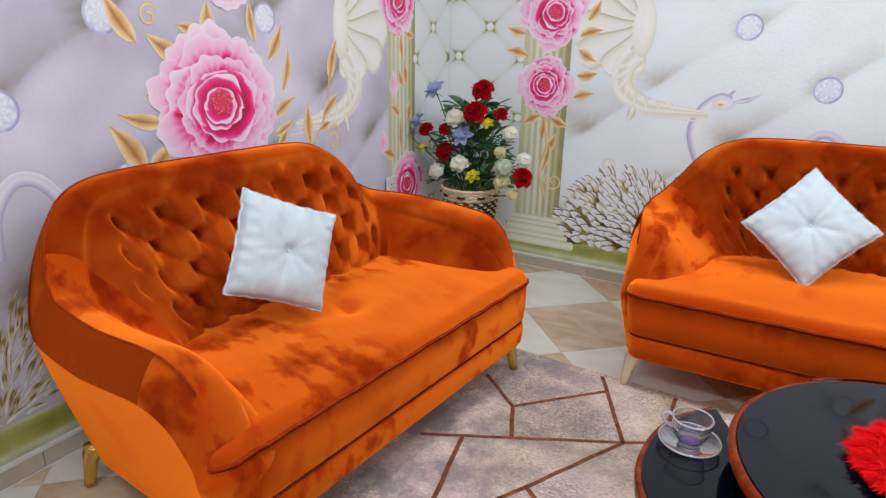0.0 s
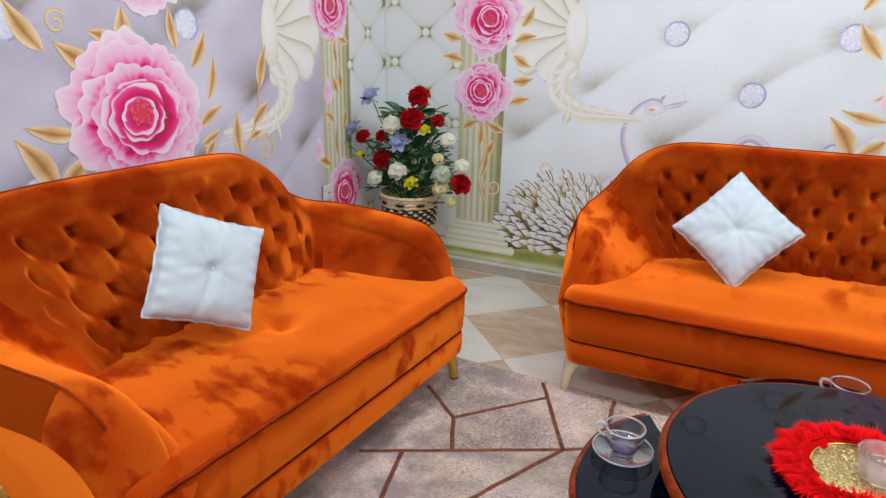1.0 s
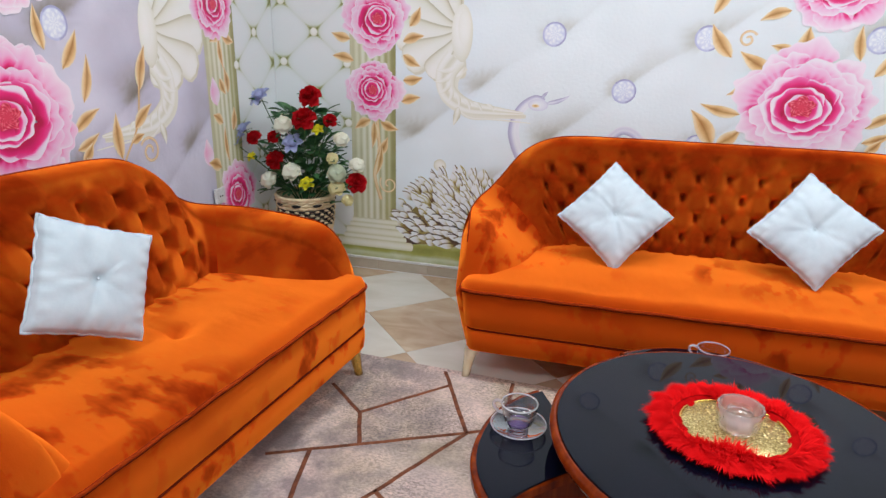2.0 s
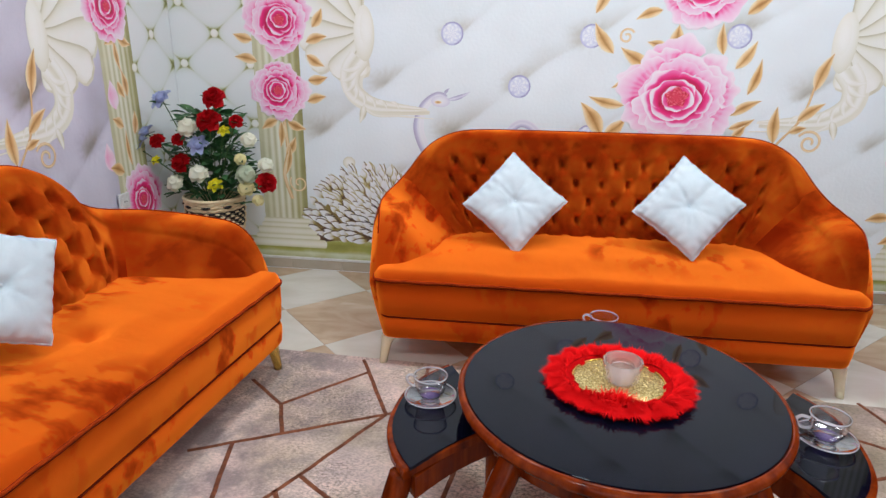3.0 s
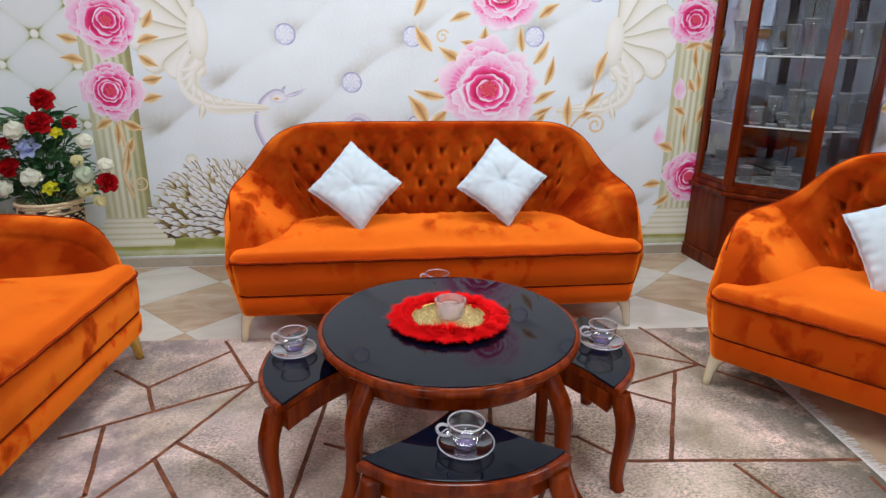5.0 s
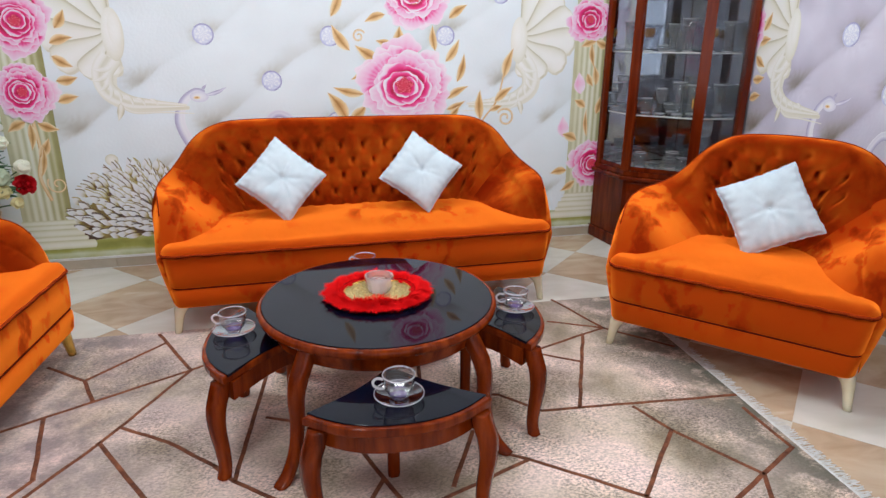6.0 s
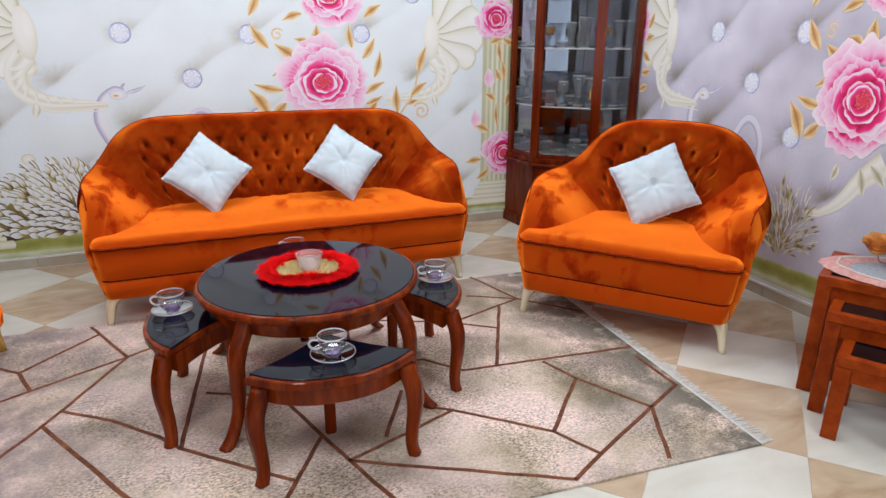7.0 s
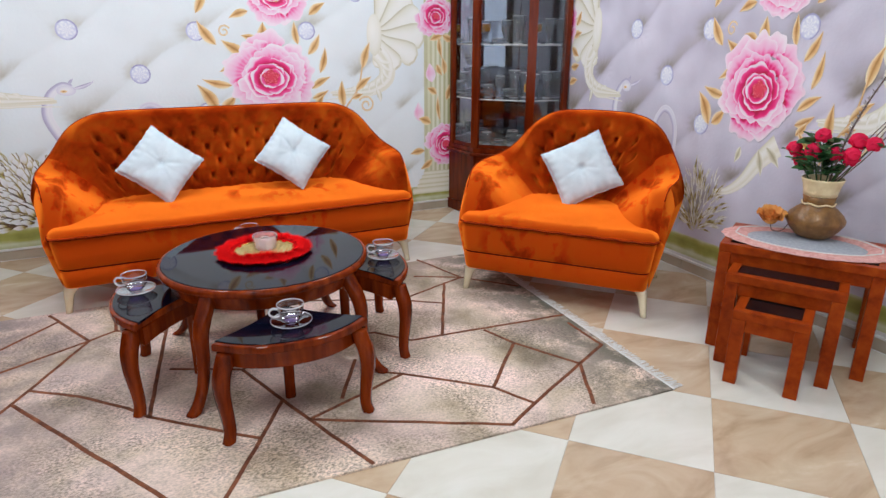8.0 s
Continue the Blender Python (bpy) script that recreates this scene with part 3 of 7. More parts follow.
def draw_swan(art, u, z, parent):
    """The neck and head of a printed swan; u, z is its eye."""
    neck = curve([(u + 0.045, z + 0.035), (u - 0.01, z + 0.045), (u - 0.085, z - 0.02), (u - 0.115, z - 0.14), (u - 0.065, z - 0.28), (u + 0.02, z - 0.40), (u + 0.03, z - 0.52)])
    art.ribbon(neck, [0.032 + 0.030 * min(1, i / 30) for i in range(len(neck))], 0.004, (0.10, 0.35, 0.80, 1.0, 0.95, 1.0))
    art.fan(u + 0.012, z + 0.015, 0.055, 0.032, 0.0046, lambda q, a: 1.0 - 0.30 * q * q)
    art.leaf(u + 0.05, z + 0.025, 0.14, 0.020, math.radians(20), 0.005, -0.25, (0.1, 0.6, 0.9, 0.4, 0.1))
    art.leaf(u + 0.03, z + 0.05, 0.05, 0.014, math.radians(50), 0.0051, 0.2, (0.0, 0.3, 0.5, 0.2, 0.0))
    art.done("printed_swan", LILAC, parent, "white and lilac printed swan neck")
    art.fan(u - 0.002, z + 0.010, 0.020, 0.009, 0.0062, lambda q, a: 0.0 + 0.9 * q, 16, 3)
    art.done("swan_eye", LEAF_GOLD, parent)


def draw_feathers(art, u, z, parent, seed, thin=False):
    """A swan's folded tail: overlapping round-ended feathers that fan out to the left and up from its low right corner."""
    rnd = random.Random(seed)
    if thin:
        for i in range(210):
            a, r = rnd.uniform(0.25, 2.9), 0.30 * rnd.random() ** 0.7
            cu, cz = u - 0.02 + 0.8 * r * math.cos(a), max(0.21, z - 0.18 + r * 1.25 * math.sin(a))
            dark = rnd.random() < 0.45
            art.leaf(cu, cz, rnd.uniform(0.06, 0.12), rnd.uniform(0.007, 0.014), a + rnd.uniform(-0.35, 0.35), 0.0042 + 0.00003 * i, 0.25, (0.22, 0.27, 0.34, 0.27, 0.22) if dark else (0.36, 0.55, 0.80, 0.55, 0.36))
        art.done("printed_feathers", FEATHER, parent, "grey and olive printed feathers")
        return
    cu, cz = u + 0.27, z - 0.17
    under = []
    for j in range(7):
        q = 0.04 + 0.90 * j / 6
        under.append([(cu + (0.12 + 0.44 * q) * (0.66 + 0.34 * abs(math.cos(a)) ** 1.2) * math.cos(a) * (1 + 0.05 * math.sin(9 * a + j)), max(0.165, cz + (0.10 + 0.44 * q) * (0.66 + 0.34 * abs(math.cos(a)) ** 1.2) * math.sin(a)), 0.0034, 0.13 + 0.13 * math.sin(5 * a + 2 * j) * math.sin(3 * a - j)) for a in (math.radians(80 + 106 * k / 30) for k in range(31))])
    art.grid(under)
    lay = 0.0036
    for ring in range(11):
        q = 1 - ring / 10.5
        n = 8 + int(26 * q)
        for k in range(n):
            a = math.radians(86 + 98 * (k + 0.5 * (ring % 2)) / (n - 0.5) + rnd.uniform(-5, 5))
            reach = (0.12 + 0.50 * q) * (0.66 + 0.34 * abs(math.cos(a)) ** 1.2)
            ln, wd = rnd.uniform(0.070, 0.115), rnd.uniform(0.024, 0.035)
            x, y = cu + (reach - ln * 0.8) * math.cos(a), cz + (reach - ln * 0.8) * math.sin(a)
            ang = a + math.radians(rnd.uniform(-14, 14)) - 0.16
            if y + ln * math.sin(ang) < 0.19 or y < 0.19:
                continue
            low = rnd.uniform(0.0, 0.18) if y < 0.36 else rnd.uniform(0.08, 0.36)
            rows, blue = [], rnd.uniform(-0.22, 0.08)
            for shade in (True, False):
                rows = []
                for j in range(9):
                    t = j / 8
                    w = wd * math.sin(math.pi * min(1.0, 0.06 + 0.94 * t ** 1.25)) * 0.60 + 0.0006
                    row = []
                    for i in range(7):
                        e = i / 3 - 1
                        px, py = t * ln, e * w + 0.14 * ln * (t - t * t)
                        if shade:
                            px, py = px * 1.05 - 0.001, py * 1.06 - 0.0042
                        tone = low if shade else 0.20 + blue * 0.5 + 0.66 * smoothstep(0.05, 0.80, t) - 0.20 * smoothstep(0.60, 1.0, -e) - 0.14 * (1 - abs(e)) ** 6 * (1 - t)
                        row.append((x + px * math.cos(ang) - py * math.sin(ang), y + px * math.sin(ang) + py * math.cos(ang), lay, min(1, max(0, tone))))
                    rows.append(row)
                art.grid(rows)
                lay += 0.00002
    art.done("printed_feathers", FEATHER, parent, "white and brown printed feathers")


def draw_ground(art, u0, u1, parent, paper):
    """The satin of the print: large soft quilting, and the strip along its foot."""
    rows = []
    nz, nu = 160, int((u1 - u0) / 0.017)
    for j in range(nz + 1):
        z = 0.19 + (CEIL - 0.19) * j / nz
        row = []
        for i in range(nu + 1):
            u = u0 + (u1 - u0) * i / nu
            a, b = (u + 0.843) / 0.75, (z - 1.151) / 0.54
            wob = 0.07 * noise.noise(Vector((u * 2.2, z * 2.2, 9))) + 0.02 * noise.noise(Vector((u * 6, z * 6, 4)))
            p, q = a + b, a - b + wob
            hp, hq = p - math.floor(p), q - math.floor(q)
            # a fold runs up from each gem, dark above it and light below it
            run = math.exp(-hp / 0.42)
            run += (1 - run) * smoothstep(0.72, 1.0, hp)
            soft = math.exp(-hq / 0.035)
            run = 0.10 + 0.90 * run
            tone = 0.74 - 0.52 * max(math.exp(-(1 - hq) / 0.22), soft) * run + 0.26 * math.exp(-hq / 0.30) * (1 - soft) * run
            x, y = min(hp, 1 - hp), min(hq, 1 - hq)
            tone -= 0.20 * math.exp(-(x * x + y * y) / 0.03)
            # fine gathers round the gems
            tone += 0.05 * math.sin(14 * math.atan2(y, x + 1e-4) + 5 * wob) * math.exp(-((math.hypot(x, y) - 0.16) / 0.08) ** 2)
            tone += 0.30 * noise.noise(Vector((u * 2.2 + 0.6 * z, z * 2.6, 3.0))) + 0.13 * noise.noise(Vector((u * 6, z * 7, 1.0)))
            row.append((u, z, 0.0015, min(1, max(0, tone))))
        rows.append(row)
    art.grid(rows)
    art.done("printed_satin", paper, parent, "pale quilted satin print")
    rows = []
    for z, tone in ((0.072, 0.75), (0.10, 0.95), (0.115, 0.6), (0.135, 0.35), (0.16, 0.3), (0.185, 0.55), (0.2, 0.9)):
        rows.append([(u0 + (u1 - u0) * i / 80, z, 0.0025, tone + 0.12 * math.sin(i * 1.7) * math.sin(i * 0.31 + z * 40)) for i in range(81)])
    art.grid(rows)
    art.done("printed_ground_strip", GRASS_BAND, parent, "olive green printed ground strip")


def draw_tufts(art, u0, u1, phase, parent):
    rows, du, dz = [], 0.205, 0.17
    for j in range(300):
        z = 0.2 + 2.6 * j / 299
        row = []
        for i in range(101):
            u = u0 + (u1 - u0) * i / 100
            a, b = (u - phase) / (2 * du), (z - 1.412) / (2 * dz)
            p, q = a + b, a - b
            hp, hq = p - math.floor(p), q - math.floor(q)
            x, y = min(hp, 1 - hp), min(hq, 1 - hq)
            near = math.hypot((hp - round(hp)) + (hq - round(hq)), ((hp - round(hp)) - (hq - round(hq))) * dz / du)
            line = math.exp(-(min(x, y) / 0.022) ** 2)
            soft = math.exp(-(min(x, y) / 0.10) ** 2)
            # full pads, light at their crown, with dark creases that deepen to the buttons
            tone = 0.92 - (0.16 + 0.34 * math.exp(-near / 0.35)) * line - (0.05 + 0.30 * math.exp(-near / 0.30)) * soft - 0.50 * math.exp(-(near / 0.20) ** 2) - 0.16 * (1.0 - hp + hq) * 0.5
            row.append((u, z, 0.002, min(1, max(0, tone))))
        rows.append(row)
    art.grid(rows)
    art.done("printed_tufts", TUFTED, parent, "white tufted print with green shaded creases")
    j = -7
    while j < 8:
        for i in range(-8, 9):
            u, z = phase + du * i, 1.412 + dz * j
            if (i + j) % 2 == 0 and u0 + 0.02 < u < u1 - 0.02 and z > 0.25:
                art.fan(u, z, 0.024, 0.024, 0.004, lambda q, a: 1.0 - 0.5 * q ** 3 + 0.15 * math.sin(a) * q, 18, 4)
        j += 1
    if art.v:
        art.done("printed_buttons", CREAM, parent)


# base, length, width and turn of the gold leaves round the big rose
BIG_LEAVES = [(-0.35, 0.22, 0.19, 0.060, 125), (-0.15, 0.16, 0.19, 0.062, 151), (-0.18, 0.15, 0.20, 0.055, 213), (-0.07, 0.24, 0.12, 0.045, 160), (-0.27, -0.05, 0.20, 0.048, 167),
              (-0.38, -0.22, 0.22, 0.075, 124), (-0.36, -0.21, 0.14, 0.060, 40), (-0.02, 0.22, 0.15, 0.070, 93), (0.21, 0.22, 0.16, 0.045, 97), (0.28, 0.15, 0.17, 0.050, 58),
              (0.36, 0.02, 0.19, 0.045, 76), (0.29, -0.09, 0.17, 0.045, 29), (0.29, -0.16, 0.14, 0.040, 24), (0.31, -0.21, 0.10, 0.040, 48), (-0.46, 0.42, 0.2, 0.05, 70), (0.02, 0.42, 0.13, 0.05, 60), (0.30, 0.42, 0.15, 0.05, 35), (-0.12, 0.44, 0.14, 0.045, 200)]


def mural(parent, origin, along, out, scale, lift, u0, u1, seed, tuft_right, tuft_left):
    art = Art(origin, along, out, scale, lift)
    # north wall's stronger light goes into the print: paler roses, whiter paper
    lightened = 0.20 if scale == 1.0 else 0.06
    draw_ground(art, u0, u1, parent, PAPER if scale == 1.0 else PAPER_SHADED)
    if u1 > 1.5:
        draw_tufts(art, 1.43, u1, tuft_right, parent)
        draw_column(art, 1.34, 0.28, 0.30, 2.8, parent)
    if u0 < -2.4:
        draw_tufts(art, u0, -2.36, tuft_left, parent)
        draw_column(art, -2.245, 0.28, 0.30, 2.8, parent)
    for gu, gz in ((-1.222, 1.425), (-0.843, 1.151), (-0.471, 1.42), (0.277, 1.427), (-0.45, 0.89), (-0.843, 1.69), (-1.6, 1.69), (0.65, 1.69)):
        if u0 + 0.1 < gu < u1 - 0.1:
            draw_gem(art, gu, gz, 0.062, parent)
    draw_leaves(art, [(u, 1.113 + z, ln, w, a) for u, z, ln, w, a in BIG_LEAVES], 0.006, parent)
    arch = curve([(-0.93, 0.72), (-0.91, 0.86), (-0.84, 0.945), (-0.76, 0.93), (-0.70, 0.84), (-0.69, 0.70)])
    art.ribbon(arch, 0.045, 0.0042, (0.0, 0.45, 0.85, 0.7, 0.95))
    art.done("printed_swan_back", LILAC, parent, "lilac printed arch of a swan")
    draw_feathers(art, -0.36, 0.42, parent, seed + 9, True)
    if u0 < -1.2:
        draw_feathers(art, -1.0, 0.36, parent, seed + 12, True)
    art.ribbon(curve([(0.20, 0.84), (0.08, 0.74), (-0.02, 0.62), (-0.14, 0.54), (-0.26, 0.52)]), [0.13 - 0.0028 * i for i in range(41)], 0.0046, (0.35, 0.7, 0.98, 0.85, 0.55, 0.9, 0.6))
    for k, (u, z, ln, w, a) in enumerate(((0.06, 0.80, 0.15, 0.05, -70), (0.12, 0.82, 0.15, 0.05, -40), (-0.08, 0.80, 0.10, 0.04, -110))):
        art.leaf(u, z, ln, w, math.radians(a), 0.0060 + 0.00012 * k, 0.2)
    art.done("printed_scroll", CREAM, parent, "cream printed scroll")
    draw_shell(art, 0.79, 1.41, 1, parent)
    art.ribbon(spiral(0.71, 0.89, 0.066, 1.5, 2.6, hand=-1), 0.012, 0.0082, (0.25, 0.9, 0.35))
    art.ribbon(spiral(-0.29, 1.42, 0.042, 1.3, 0.5), 0.010, 0.0068, (0.25, 0.9, 0.4))
    art.ribbon(curve([(0.50, 0.78), (0.55, 0.88), (0.65, 1.02), (0.69, 1.2)]), 0.011, 0.0082, (0.15, 0.6, 0.25))
    for k, (u, z, ln, w, a) in enumerate(((0.69, 1.16, 0.20, 0.055, 72), (0.53, 0.88, 0.20, 0.055, 92), (0.63, 1.0, 0.16, 0.050, 38), (0.45, 0.82, 0.16, 0.05, 140), (0.60, 0.94, 0.09, 0.035, 20))):
        art.leaf(u, z, ln, w, math.radians(a), 0.0085 + 0.00012 * k, 0.2)
    art.done("printed_leaf_spray", LEAF_GOLD, parent, "golden printed leaves")
    if u0 < -1.9:
        draw_shell(art, -1.72, 1.43, -1, parent)
    if u0 < -1.0:
        draw_swan(art, -1.295, 1.045, parent)
        draw_feathers(art, -1.79, 0.40, parent, seed + 5)
        art.fan(-1.832, 0.688, 0.038, 0.036, 0.004, lambda q, a: 1.0 - 0.6 * q * q, 20, 3)
        art.done("printed_pearl", CREAM, parent)
    draw_rose(art, 0.0, 1.113, 0.335, 0.285, 0.009, parent, seed, lightened)
    draw_rose(art, 0.07, 1.66, 0.24, 0.20, 0.009, parent, seed + 1, lightened)
    if u1 > 1.3:
        draw_leaves(art, [(1.36, 1.40, 0.12, 0.05, 200), (1.36, 1.4, 0.12, 0.05, -20), (1.33, 1.38, 0.16, 0.035, -80), (1.31, 1.18, 0.1, 0.045, -60), (1.38, 1.1, 0.14, 0.045, 100), (1.31, 0.95, 0.1, 0.05, 150),
                          (1.4, 0.9, 0.13, 0.05, 80), (1.26, 0.72, 0.12, 0.06, 160), (1.2, 0.5, 0.13, 0.05, 190), (1.27, 0.42, 0.13, 0.05, 215), (1.34, 0.74, 0.2, 0.03, 95)], 0.0062, parent)
        for bu, bz in ((1.257, 1.113), (1.153, 0.81)):
            art.leaf(bu + 0.01, bz - 0.07, 0.15, 0.075, math.radians(97), 0.0066, 0.05, (0.95, 0.85, 0.75, 0.6, 0.9))
            art.done("printed_bud", ROSE, parent, "pale pink printed bud")
        draw_rose(art, 1.392, 0.545, 0.19, 0.19, 0.009, parent, seed + 2)
        draw_rose(art, 1.303, 1.54, 0.175, 0.16, 0.009, parent, seed + 3)
    if u0 < -2.3:
        draw_leaves(art, [(-2.36, 1.26, 0.14, 0.05, 170), (-2.38, 1.38, 0.12, 0.05, 165), (-2.06, 1.37, 0.13, 0.05, 15), (-2.02, 1.45, 0.12, 0.05, 60), (-2.06, 1.16, 0.12, 0.05, 10), (-2.07, 1.04, 0.12, 0.05, 15),
                          (-2.24, 0.92, 0.16, 0.04, -95), (-2.26, 0.93, 0.12, 0.05, 210), (-2.2, 0.92, 0.12, 0.05, -20), (-2.22, 0.72, 0.13, 0.05, 60), (-2.23, 0.6, 0.2, 0.03, 80), (-2.06, 1.3, 0.12, 0.05, -30)], 0.0062, parent)
        art.ribbon(curve([(-2.22, 0.93), (-2.21, 0.75), (-2.24, 0.6), (-2.2, 0.45)]), 0.02, 0.0066, (0.2, 0.8, 0.4))
        art.ribbon(spiral(-2.15, 0.55, 0.06, 1.3, 2.5), 0.01, 0.0068, (0.3, 0.9, 0.4))
        art.done("printed_leaf_spray", LEAF_GOLD, parent, "golden printed leaves")
        draw_rose(art, -2.212, 1.489, 0.205, 0.195, 0.009, parent, seed + 4)
        draw_rose(art, -2.243, 1.10, 0.178, 0.178, 0.0155, parent, seed + 6)


mural(wall_north, (1.054, BACK, 0), (1, 0, 0), (0, -1, 0), 1.0, 0.0, LEFT - 1.054 + 0.002, RIGHT - 1.054 - 0.002, 11, 1.75, -2.609)
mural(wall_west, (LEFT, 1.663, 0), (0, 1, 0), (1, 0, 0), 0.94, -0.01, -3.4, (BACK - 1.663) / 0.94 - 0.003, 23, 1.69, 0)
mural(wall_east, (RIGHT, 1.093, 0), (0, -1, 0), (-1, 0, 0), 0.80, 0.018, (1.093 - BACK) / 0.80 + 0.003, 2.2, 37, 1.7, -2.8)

# ---- rug ----
RUG = [(-0.98, 0.545), (2.0, 0.378), (2.07, 2.26), (-0.93, 2.36)]


def rug_material():
    m, nt, b = nodes_of("rug_pile")
    v = coords(nt, shift=False)
    n = add(nt, "ShaderNodeTexNoise", Scale=2.6, Detail=6.0, Roughness=0.6, Distortion=0.4)
    nt.links.new(v, n.inputs["Vector"])
    base = ramp(nt, n.outputs["Fac"], [(0.3, (0.46, 0.37, 0.27)), (0.42, (0.62, 0.515, 0.43)), (0.54, (0.76, 0.615, 0.56)), (0.66, (0.81, 0.64, 0.62))])
    sv = coords(nt, (1.0, 1.5, 1.0), False)
    n2 = add(nt, "ShaderNodeTexNoise", Scale=85.0, Detail=6.0, Roughness=0.72)
    nt.links.new(sv, n2.inputs["Vector"])
    streak = ramp(nt, n2.outputs["Fac"], [(0.40, (0.06, 0.055, 0.045)), (0.495, (0.78, 0.76, 0.73)), (0.60, (1.40, 1.36, 1.33))])
    mu = nt.nodes.new("ShaderNodeMix")
    mu.data_type, mu.blend_type = "RGBA", "MULTIPLY"
    n6 = add(nt, "ShaderNodeTexNoise", Scale=2.3, Detail=4.0, Roughness=0.6)
    nt.links.new(v, n6.inputs["Vector"])
    nt.links.new(ramp(nt, n6.outputs["Fac"], [(0.40, (0.70, 0.70, 0.70)), (0.56, (0.25, 0.25, 0.25))]), mu.inputs["Factor"])
    nt.links.new(base, mu.inputs["A"])
    nt.links.new(streak, mu.inputs["B"])
    n3 = add(nt, "ShaderNodeTexNoise", Scale=1.7, Detail=3.0)
    nt.links.new(v, n3.inputs["Vector"])
    smoke = ramp(nt, n3.outputs["Fac"], [(0.34, (0.36, 0.34, 0.27)), (0.47, (1.0, 0.97, 0.92)), (0.60, (1.25, 1.20, 1.17))])
    mu2 = nt.nodes.new("ShaderNodeMix")
    mu2.data_type, mu2.blend_type = "RGBA", "MULTIPLY"
    mu2.inputs["Factor"].default_value = 0.8
    nt.links.new(mu.outputs["Result"], mu2.inputs["A"])
    nt.links.new(smoke, mu2.inputs["B"])
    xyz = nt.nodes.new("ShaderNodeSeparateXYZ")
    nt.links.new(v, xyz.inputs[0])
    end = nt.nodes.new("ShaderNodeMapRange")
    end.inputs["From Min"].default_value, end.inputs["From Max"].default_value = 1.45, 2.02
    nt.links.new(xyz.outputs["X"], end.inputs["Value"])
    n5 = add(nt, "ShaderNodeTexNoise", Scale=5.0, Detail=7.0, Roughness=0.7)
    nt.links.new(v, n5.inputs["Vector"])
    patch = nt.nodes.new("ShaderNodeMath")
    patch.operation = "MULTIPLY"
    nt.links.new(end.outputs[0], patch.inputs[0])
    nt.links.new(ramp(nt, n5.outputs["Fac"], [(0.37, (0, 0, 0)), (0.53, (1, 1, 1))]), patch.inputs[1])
    # the loveseat's shade, painted into the rug's west side as mauve grey
    loveseat_shade = nt.nodes.new("ShaderNodeMapRange")
    loveseat_shade.inputs["From Min"].default_value, loveseat_shade.inputs["From Max"].default_value = 0.15, -0.60
    nt.links.new(xyz.outputs["X"], loveseat_shade.inputs["Value"])
    patch_2 = nt.nodes.new("ShaderNodeMath")
    patch_2.operation = "MULTIPLY"
    nt.links.new(loveseat_shade.outputs[0], patch_2.inputs[0])
    nt.links.new(ramp(nt, n5.outputs["Fac"], [(0.40, (0.25, 0.25, 0.25)), (0.58, (0.85, 0.85, 0.85))]), patch_2.inputs[1])
    mauve = mixed(nt, patch_2.outputs[0], mu2.outputs["Result"], (0.23, 0.195, 0.20))
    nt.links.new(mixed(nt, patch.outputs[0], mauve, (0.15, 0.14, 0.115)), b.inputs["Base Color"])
    b.inputs["Roughness"].default_value = 0.95
    b.inputs["Specular IOR Level"].default_value = 0.1
    n4 = add(nt, "ShaderNodeTexNoise", Scale=420.0, Detail=2.0)
    nt.links.new(v, n4.inputs["Vector"])
    bump(nt, b, n4.outputs["Fac"], 0.5, 0.004)
    return m


